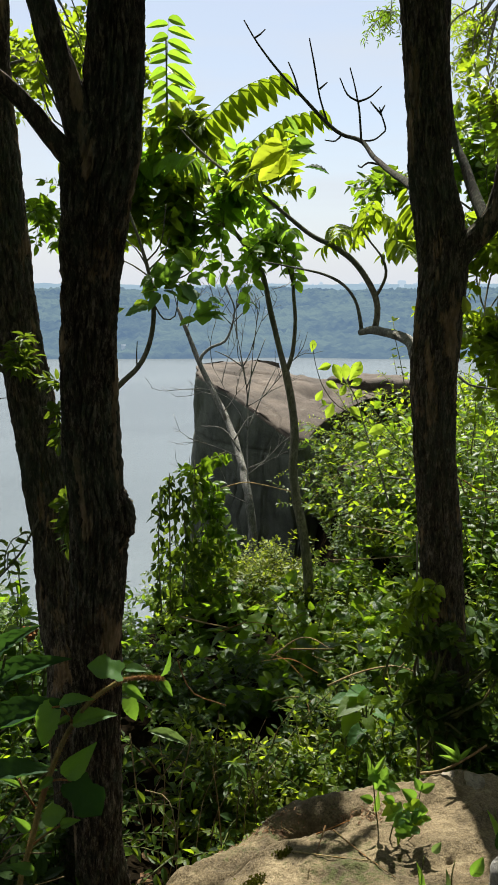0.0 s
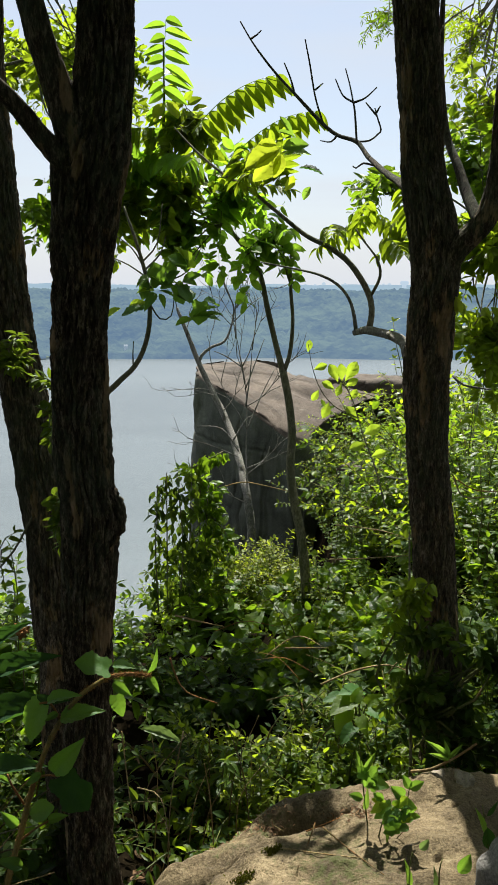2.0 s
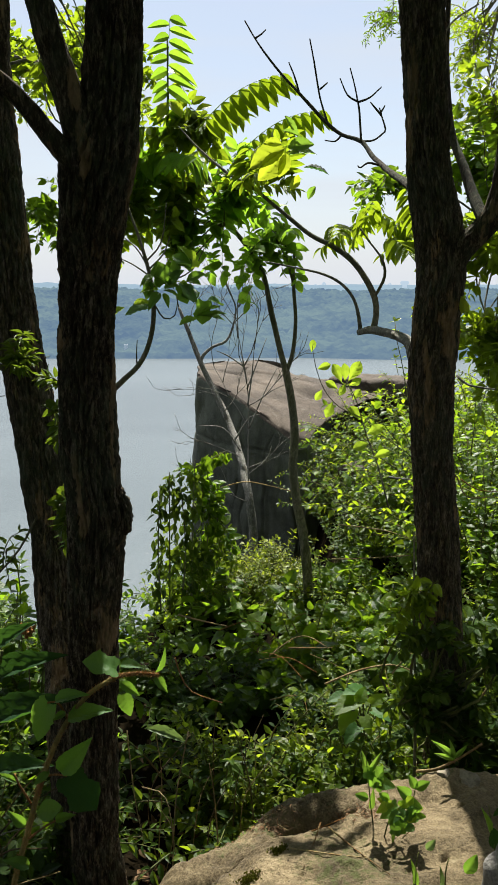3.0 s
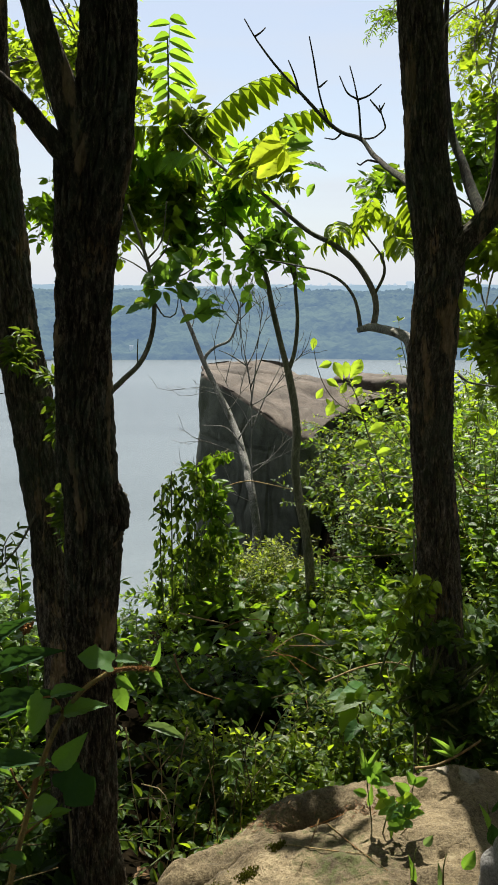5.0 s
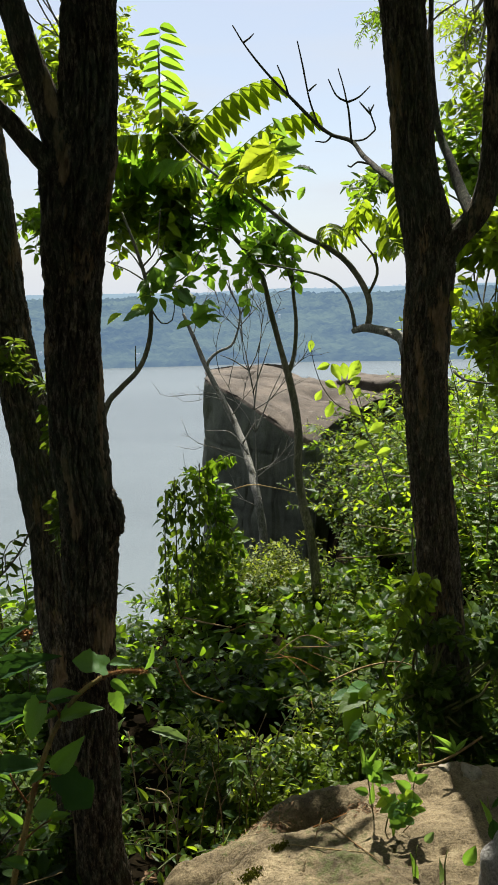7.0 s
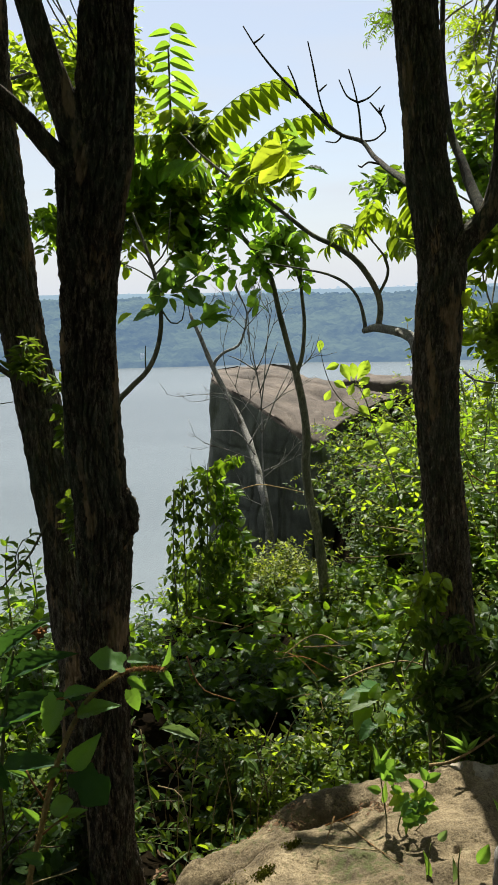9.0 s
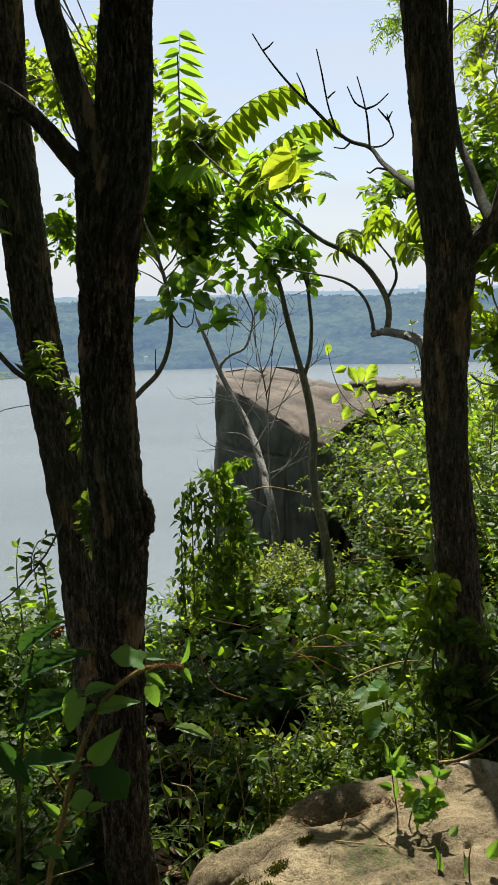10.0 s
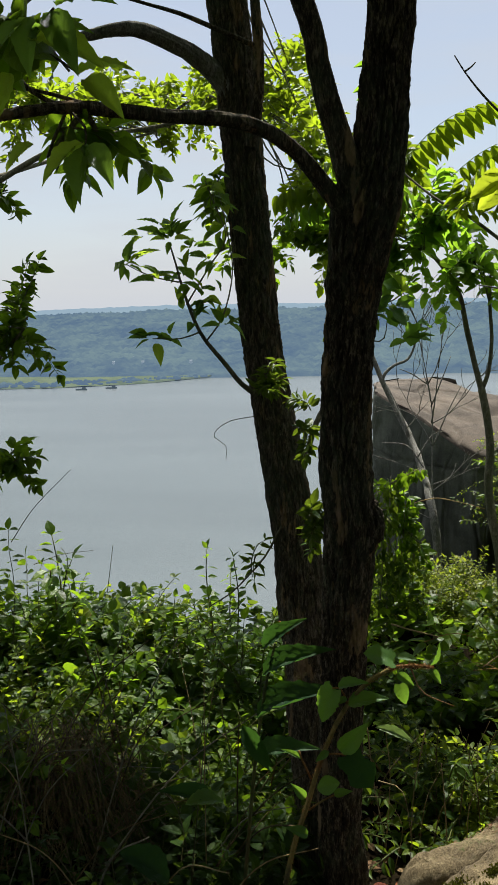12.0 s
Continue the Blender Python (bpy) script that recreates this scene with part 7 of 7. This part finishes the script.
# grey stone lying on the boulder's edge
def loose_stone(centre, radii, label):
    bm = bmesh.new()
    bmesh.ops.create_icosphere(bm, subdivisions=5, radius=1.0)
    for v in bm.verts:
        k = 1 + 0.16 * noise.noise(v.co * 1.7) + 0.06 * noise.noise(v.co * 4.3) + 0.02 * noise.noise(v.co * 13)
        v.co = Vector((v.co.x * radii[0], v.co.y * radii[1], v.co.z * radii[2])) * k
    for f in bm.faces:
        f.smooth = True
    data = bpy.data.meshes.new("stone")
    bm.to_mesh(data)
    bm.free()
    data.materials.append(GREY_STONE)
    ob = tagged(new("stone", data), label, "rock")
    ob.location = centre
    return ob


loose_stone((0.925, 2.17, 0.28), (0.20, 0.12, 0.21), "rough grey stone lying on the brown boulder")

# broad-leaved plant in the undergrowth
dock = root("dock_plant", (0.573, 3.800, -0.132), "broad-leaved dock plant with crinkled pale green leaves", "weed")
# The bright tone paints sunlight into leaves that stand in shade.
for a, b, kind, tone, up in (((0.523, 3.800, -0.019), (0.446, 3.680, -0.082), "heart", "bright", (-0.3, -0.6, 0.8)), ((0.562, 3.850, 0.026), (0.416, 3.720, 0.023), "heart", "bright", (-0.2, -0.5, 1)), ((0.596, 3.900, 0.037), (0.477, 3.800, 0.099), "ovate", "matt", (0, -0.3, 1)),
                             ((0.555, 3.800, 0.028), (0.604, 3.850, 0.103), "heart", "bright", (0.1, -0.8, 0.6)), ((0.615, 3.800, 0.016), (0.705, 3.820, 0.071), "heart", "bright", (0.3, -0.6, 0.8)), ((0.616, 3.760, 0.002), (0.719, 3.700, -0.007), "ovate", "matt", (0.3, -0.3, 1)),
                             ((0.577, 3.750, -0.022), (0.603, 3.660, -0.077), "heart", "bright", (0.1, -0.9, 0.5)), ((0.507, 3.900, 0.007), (0.396, 3.850, 0.020), "ovate", "matt", (0, -0.4, 1)), ((0.719, 3.950, -0.061), (0.817, 3.900, -0.054), "heart", "bright", (0, -0.4, 1)), ((0.544, 3.700, -0.047), (0.461, 3.620, -0.094), "ovate", "matt", (0, -0.6, 0.9))):
    leaf_at(dock, "heart", tone, a, tuple(Vector(a).lerp(Vector(b), 0.85)), up)
    limb(dock, "leaf_stalk", [(0.590, 3.850, -0.220), tuple((Vector(a) + Vector((0.581, 3.820, -0.131))) / 2), a], (0.004, 0.003), STEM_GREEN, 6, 0.04)

# sprig of round leaves before the rock, big leaves among the shrubs
sprig = root("sprig", (0.841, 5.600, 0.920), "upright sprig of round light green leaves", "shrub")
sprig_stem = limb(sprig, "stem", [(0.983, 5.700, 0.503), (0.898, 5.650, 0.793), (0.800, 5.600, 1.036), (0.727, 5.600, 1.264), (0.649, 5.600, 1.407)], (0.006, 0.003), BARK_YOUNG, 7)
limb(sprig, "stem", [(0.760, 5.600, 1.150), (0.608, 5.600, 1.226), (0.512, 5.600, 1.339), (0.454, 5.600, 1.489), (0.426, 5.600, 1.637)], (0.004, 0.002), BARK_YOUNG, 7)
for a, b in (((0.627, 5.600, 1.385), (0.573, 5.600, 1.508)), ((0.650, 5.600, 1.392), (0.645, 5.580, 1.510)), ((0.672, 5.600, 1.392), (0.751, 5.600, 1.523)), ((0.650, 5.600, 1.377), (0.616, 5.550, 1.308)), ((0.680, 5.600, 1.362), (0.747, 5.550, 1.412)), ((0.606, 5.600, 1.339), (0.523, 5.600, 1.392)), ((0.701, 5.600, 1.264), (0.755, 5.600, 1.339)),
             ((0.570, 5.600, 1.257), (0.529, 5.550, 1.158)), ((0.760, 5.600, 1.131), (0.691, 5.600, 1.226)), ((0.800, 5.600, 1.036), (0.904, 5.550, 1.101)), ((0.821, 5.600, 0.978), (0.713, 5.550, 0.949)), ((0.857, 5.600, 0.882), (0.947, 5.550, 0.930)), ((0.423, 5.600, 1.582), (0.437, 5.600, 1.667)), ((0.501, 5.600, 1.339), (0.456, 5.580, 1.267)), ((0.462, 5.600, 1.471), (0.549, 5.580, 1.506))):
    leaf_at(sprig, "spoon", "bright", a, b, (0.2, -1, 0.3), under=sprig_stem)
hr2 = random.Random(31)
# the yellowed leaves of the tree of heaven and single leaves on the trunk
for kind, tone, a, b, up in (("ovate", "yellow", (0.185, 4.200, 2.661), (0.019, 4.160, 2.584), (0.2, -1, 0.5)), ("ovate", "yellow", (0.185, 4.200, 2.641), (0.067, 4.160, 2.512), (0.5, -1, 0.3)), ("ovate", "yellow", (0.169, 4.200, 2.679), (0.088, 4.170, 2.687), (0, -1, 0.4)), ("ovate", "yellow", (0.191, 4.200, 2.636), (0.169, 4.170, 2.529), (0.5, -1, 0)), ("ovate", "yellow", (-0.519, 5.800, 3.180), (-0.588, 5.750, 3.074), F), ("ovate", "yellow", (-0.504, 5.800, 3.187), (-0.421, 5.750, 3.095), F),
                             ("ovate", "green", (0.196, 4.200, 2.661), (0.317, 4.180, 2.689), (0, -1, 0.4)), ("ovate", "green", (0.202, 4.200, 2.628), (0.330, 4.200, 2.661), (0, -0.5, 0.8)), ("lance", "green", (0.170, 4.250, 2.746), (0.254, 4.200, 2.730), (0, -1, 0.4)), ("lance", "green", (0.185, 4.300, 2.825), (0.257, 4.250, 2.731), (0, -1, 0.4)),
                             ("ovate", "yellow", (0.251, 4.200, 2.538), (0.219, 4.200, 2.465), (0.5, -1, 0.2)), ("ovate", "deep", (0.277, 4.200, 2.571), (0.394, 4.180, 2.566), (0, -0.3, 1)), ("heart", "yellow", (0.953, 3.700, 1.908), (0.940, 3.680, 1.971), (0.2, -1, 0.1)), ("ovate", "green", (0.347, 4.400, 2.507), (0.306, 4.400, 2.447), F)):
    leaf_at(tree_b, kind, tone, a, b, up, "yellowed leaf" if tone == "yellow" else "")

# arching dry canes and bare stems in the undergrowth
def dry_cane(pts, radius, material=STEM_DRY, label="thin dry arching stem in the undergrowth"):
    ob = root("dry_cane", pts[0], label, "cane", "dry canes")
    limb(ob, "stem", pts, (radius, radius * 0.5), material, 6, 0.04, wobble=0.2)
    return ob


dry_cane([(0.559, 5.300, 0.260), (0.765, 5.200, 0.300), (1.013, 5.000, 0.384)], 0.005)
dry_cane([(-0.387, 4.600, 0.152), (-0.251, 4.600, 0.115), (-0.106, 4.600, 0.084)], 0.006)
dry_cane([(0.247, 4.500, -0.003), (0.351, 4.400, 0.041), (0.472, 4.300, 0.086)], 0.005, STEM_RED)
dry_cane([(0.133, 4.400, -0.009), (0.257, 4.400, 0.091), (0.343, 4.300, 0.150), (0.440, 4.200, 0.130)], 0.004)
dry_cane([(-0.277, 3.200, 0.525), (-0.255, 3.200, 0.451), (-0.210, 3.200, 0.377), (-0.084, 3.200, 0.328)], 0.004, STEM_RED)
dry_cane([(0.399, 3.900, 0.070), (0.565, 3.900, 0.144), (0.731, 3.900, 0.174), (0.858, 3.900, 0.130)], 0.006)
dry_cane([(0.733, 3.900, 0.130), (0.786, 3.900, 0.204), (0.845, 3.900, 0.248)], 0.004)
dry_cane([(1.111, 6.500, 0.543), (1.269, 6.400, 0.543), (1.506, 6.300, 0.566)], 0.008, BARK_GREY)
dry_cane([(1.151, 4.600, 1.537), (1.202, 4.550, 1.490), (1.341, 4.500, 1.472)], 0.009, BARK_GREY, "pale bent twig beside the trunk")
dry_cane([(1.275, 5.000, 0.881), (1.342, 5.000, 0.758), (1.513, 5.000, 0.758)], 0.006)
dry_cane([(1.252, 4.800, 0.909), (1.354, 4.800, 0.848), (1.518, 4.800, 0.835)], 0.005, STEM_RED)
dry_cane([(0.667, 6.000, 0.297), (0.981, 5.900, 0.283), (1.167, 5.800, 0.250)], 0.005)
dry_cane([(-0.332, 8.000, 0.066), (-0.049, 8.000, 0.149), (0.169, 8.000, 0.121), (0.441, 8.000, 0.054)], 0.008)
for pts in ([(0.283, 2.700, 0.127), (0.247, 2.600, 0.070), (0.208, 2.500, -0.005)], [(0.251, 2.700, 0.092), (0.377, 2.750, 0.109)], [(0.309, 2.680, 0.123), (0.393, 2.550, 0.086), (0.483, 2.400, 0.074)], [(0.166, 2.600, 0.016), (0.316, 2.550, 0.075), (0.424, 2.500, 0.080)], [(0.073, 2.900, 0.024), (0.176, 2.800, 0.022)], [(-0.210, 3.000, 0.314), (-0.257, 2.950, 0.058), (-0.271, 2.900, -0.266)],
            [(-0.450, 3.000, 0.314), (-0.417, 2.950, 0.058), (-0.377, 2.900, -0.101)], [(-0.407, 3.100, 0.010), (-0.302, 3.000, 0.025), (-0.261, 2.950, -0.186)]):
    pts = [(x, y, max(z, boulder_top(x, y) + 0.006) if x > 0.05 else z) for x, y, z in pts]
    dry_cane(pts, 0.003, STEM_RED if pts[0][0] > 0.2 else STEM_DRY, "thin straw-coloured stalk across the boulder")
for k in range(44):
    a = hr2.uniform(-2.1, -1.0), hr2.uniform(2.2, 3.3)
    z = land(*a)
    w = unit((hr2.uniform(-0.4, 1), hr2.uniform(-0.6, 0.6), 0.75))
    L = hr2.uniform(0.6, 1.15)
    p = np.array((*a, z))
    dry_cane([tuple(p), tuple(p + w * L * 0.5 + (0, 0, 0.12)), tuple(p + w * L)], hr2.uniform(0.002, 0.005), hr2.choice((GRASS_DEAD, GRASS_DEAD, BARK_YOUNG, STEM_DRY)))

gr = random.Random(91)
for k in range(14):         # upright dry stalks behind the forked trunk
    x, y = gr.uniform(-0.42, 0.12), gr.uniform(3.25, 3.7)
    p, L = np.array((x, y, land(x, y))), gr.uniform(0.35, 0.75)
    dry_cane([tuple(p), tuple(p + (gr.uniform(-0.05, 0.05), 0, L * 0.6)), tuple(p + (gr.uniform(-0.16, 0.16), gr.uniform(-0.1, 0.1), L))], gr.uniform(0.002, 0.0038), gr.choice((STEM_DRY, GRASS_DEAD, STEM_DRY)), "thin upright dry stalk among the weeds")
straw = root("dry_leaf", (-0.435, 3.4, 0.104), "long pale withered leaf among the weeds", "leaf")
leaf_at(straw, "lance", "pale", (-0.435, 3.4, 0.104), (-0.239, 3.4, 0.064), (0, -0.6, 0.8))
for k in range(20):         # thin arching stems over the shrubs
    x, y = gr.uniform(-0.4, 2.2), gr.uniform(3.7, 7.0)
    p = np.array((x, y, land(x, y) + gr.uniform(0.3, 0.65)))
    w = unit((gr.uniform(-1, 1), gr.uniform(-0.5, 0.3), gr.uniform(-0.1, 0.35)))
    L = gr.uniform(0.15, 0.42)
    dry_cane([tuple(p), tuple(p + w * L * 0.5 + (0, 0, 0.05)), tuple(p + w * L)], gr.uniform(0.002, 0.0045), gr.choice((STEM_DRY, STEM_RED, STEM_GREEN, STEM_DRY)))
gv, gf = [], []
for k in range(850):        # a mound of dead grass, its blades arching out and down
    x, y = gr.gauss(-1.80, 0.26), gr.gauss(3.15, 0.22)
    rise = 0.50 * math.exp(-((x + 1.85) / 0.42) ** 2 - ((y - 3.2) / 0.40) ** 2)
    p, w, L = np.array((x, y, land(x, y) + rise * gr.uniform(0.3, 1.0))), unit((gr.gauss(0.35, 0.6), gr.gauss(-0.5, 0.6), gr.uniform(-0.1, 0.7))), gr.uniform(0.25, 0.7)
    s, n0 = unit(np.cross(w, (0.2, 0.4, 1))) * gr.uniform(0.0015, 0.0045), len(gv)
    for u in (0, 0.25, 0.5, 0.75, 1.0):
        c = p + w * L * u + np.array((0.1 * u * u, -0.05 * u, -0.8 * L * u * u))
        gv += [c - s * (1 - u * 0.8), c + s * (1 - u * 0.8)]
    gf += [(n0 + 2 * q, n0 + 2 * q + 1, n0 + 2 * q + 3, n0 + 2 * q + 2) for q in range(4)]
tagged(new("dead_grass", mesh_of("dead_grass", gv, gf, GRASS_DEAD)), "mound of dead brown grass on the bank", "grass", kind="stuff")

# leafy growth at the left edge of the last view
left_shrub = root("sapling", (-2.250, 3.000, 0.565), "leafy sapling at the cliff edge with dark green leaves", "tree")
limb(left_shrub, "trunk", [(-2.330, 3.000, 0.288), (-2.193, 3.000, 1.222), (-2.071, 3.000, 1.720), (-1.953, 3.000, 1.910), (-1.841, 3.000, 2.049)], (0.012, 0.004), BARK_YOUNG, 8)
foliage(left_shrub, (-1.922, 3.000, 1.980), (0.20, 0.2, 0.20), 8, 0.085, LEAF_GREEN, "leaflet", ratio=0.6, gap=0.07, length=0.3, feed=(-1.953, 3.000, 1.910))
foliage(left_shrub, (-1.992, 3.000, 1.401), (0.12, 0.1, 0.12), 4, 0.08, LEAF_GREEN, "leaflet", ratio=0.55, gap=0.07, length=0.25, feed=(-2.135, 3.000, 1.424))
foliage(left_shrub, (-2.251, 3.600, 2.615), (0.16, 0.2, 0.2), 6, 0.09, LEAF_GREEN, ratio=0.5, gap=0.05, length=0.3)
dry_cane([(-2.092, 3.200, 1.014), (-1.969, 3.200, 1.178), (-1.779, 3.200, 1.358)], 0.0025, BARK_YOUNG)
dry_cane([(-2.370, 4.000, 0.650), (-2.196, 4.000, 0.714), (-2.010, 4.000, 0.742)], 0.0025, BARK_YOUNG)
dry_cane([(-2.169, 4.600, 0.284), (-2.136, 4.600, 0.471), (-2.114, 4.600, 0.601)], 0.003, STEM_GREEN)
dry_cane([(-2.276, 4.200, 0.487), (-2.250, 4.200, 0.626), (-2.288, 4.200, 0.694)], 0.003, STEM_GREEN)

# fallen leaves round the foot of the trunks and in the boulder's crease
litter_leaves = Leaves()
for _ in range(900):
    x, y = hr2.uniform(-2.2, 2.0), hr2.uniform(1.0, 4.2)
    z = land(x, y) + 0.012
    if on_boulder(x, y):
        continue
    litter_leaves.add((x, y, z), (hr2.uniform(-1, 1), hr2.uniform(-1, 1), hr2.uniform(-0.2, 0.3)), (hr2.uniform(-0.4, 0.4), hr2.uniform(-0.4, 0.4), 1), hr2.uniform(0.04, 0.10), hr2.uniform(0.03, 0.06))
tagged(new("leaf_litter", litter_leaves.mesh("leaf_litter", LEAF_BROWN)), "dry brown fallen leaves on the soil", "leaf litter", kind="stuff")

# big leaves of the forked tree's low limb, close to the path
for kind, tone, a, b, up in (("point", "bright", (-1.081, 1.750, 2.481), (-1.174, 1.650, 2.410), (0, -0.5, 1)), ("point", "green", (-1.081, 1.750, 2.477), (-1.090, 1.650, 2.353), (-0.3, -1, 0.2)), ("point", "green", (-1.074, 1.750, 2.477), (-0.987, 1.680, 2.391), (0.3, -0.7, 0.6)), ("point", "bright", (-1.028, 1.600, 2.609), (-0.894, 1.550, 2.635), (0, -0.4, 1)),
                             ("point", "bright", (-1.015, 1.600, 2.596), (-0.914, 1.550, 2.522), (0.4, -0.9, 0.4)), ("point", "green", (-1.090, 1.500, 2.672), (-0.951, 1.450, 2.691), (0, -0.5, 1)), ("point", "bright", (-1.091, 1.500, 2.660), (-0.919, 1.420, 2.619), (0, -0.7, 0.8)), ("point", "green", (-1.115, 1.500, 2.697), (-1.188, 1.450, 2.631), (0, -0.7, 0.7)),
                             ("point", "green", (-1.101, 1.500, 2.708), (-1.099, 1.450, 2.589), (0, -1, 0.2)), ("point", "bright", (-1.242, 1.700, 2.649), (-1.285, 1.650, 2.536), (0, -1, 0.2)), ("point", "green", (-1.014, 1.450, 2.708), (-0.882, 1.400, 2.724), (0, -0.6, 0.8)), ("point", "green", (-1.027, 1.450, 2.698), (-0.964, 1.400, 2.578), (0.2, -1, 0.3)), ("point", "bright", (-1.217, 1.750, 2.489), (-1.288, 1.700, 2.437), (0, -0.6, 0.8))):
    leaf_at(tree_a, kind, tone, a, b, up)
limb(tree_a, "twig", [(-1.168, 1.870, 2.597), (-1.097, 1.800, 2.532), (-1.078, 1.750, 2.480)], (0.004, 0.003), BARK_A, 6, 0.03)
limb(tree_a, "twig", [(-1.289, 1.840, 2.714), (-1.164, 1.700, 2.695), (-1.028, 1.600, 2.609)], (0.004, 0.003), BARK_A, 6, 0.03)
limb(tree_a, "twig", [(-1.291, 1.840, 2.784), (-1.182, 1.650, 2.734), (-1.097, 1.500, 2.670), (-1.020, 1.450, 2.703)], (0.004, 0.003), BARK_A, 6, 0.03)

# dry needles and crumbs caught in the boulder's crease
crumbs = Leaves()
for _ in range(620):
    x = hr2.uniform(-0.2, 0.5)
    y = float(np.interp(x, (-0.2, 0.05, 0.2, 0.45), (2.86, 2.87, 2.80, 2.79))) + hr2.gauss(0, 0.03)
    crumbs.add((x, y, boulder_top(x, y) + 0.004), (hr2.uniform(-1, 1), hr2.uniform(-1, 1), hr2.uniform(-0.15, 0.25)), (hr2.uniform(-0.4, 0.4), hr2.uniform(-0.4, 0.4), 1), hr2.uniform(0.008, 0.028), hr2.uniform(0.002, 0.008))
tagged(new("leaf_crumbs", crumbs.mesh("leaf_crumbs", LEAF_BROWN)), "brown dry leaf crumbs in the boulder's crease", "leaf litter", kind="stuff")

# larger fallen leaves at the foot of the forked trunk
for place, turn, tone in (((-0.418, 2.950, -0.083), 0.4, "rust"), ((-0.302, 3.000, -0.024), 1.7, "rust"), ((-1.223, 2.700, 0.310), 2.2, "pale"), ((-1.655, 3.600, 0.345), 0.3, "pale")):
    x, y, z = place
    fallen = tagged(new("fallen_leaf", BLADES["heart", tone]), "rust-red fallen leaf on the soil" if tone == "rust" else "pale fallen leaf caught in the undergrowth", "leaf", "fallen leaves")
    z = max(z, land(x, y) + 0.02) if tone == "pale" else land(x, y) + 0.03
    fallen.matrix_basis = aim((x, y, z), (math.cos(turn), math.sin(turn), 0.1), (0.1, -0.3, 1), 0.085)
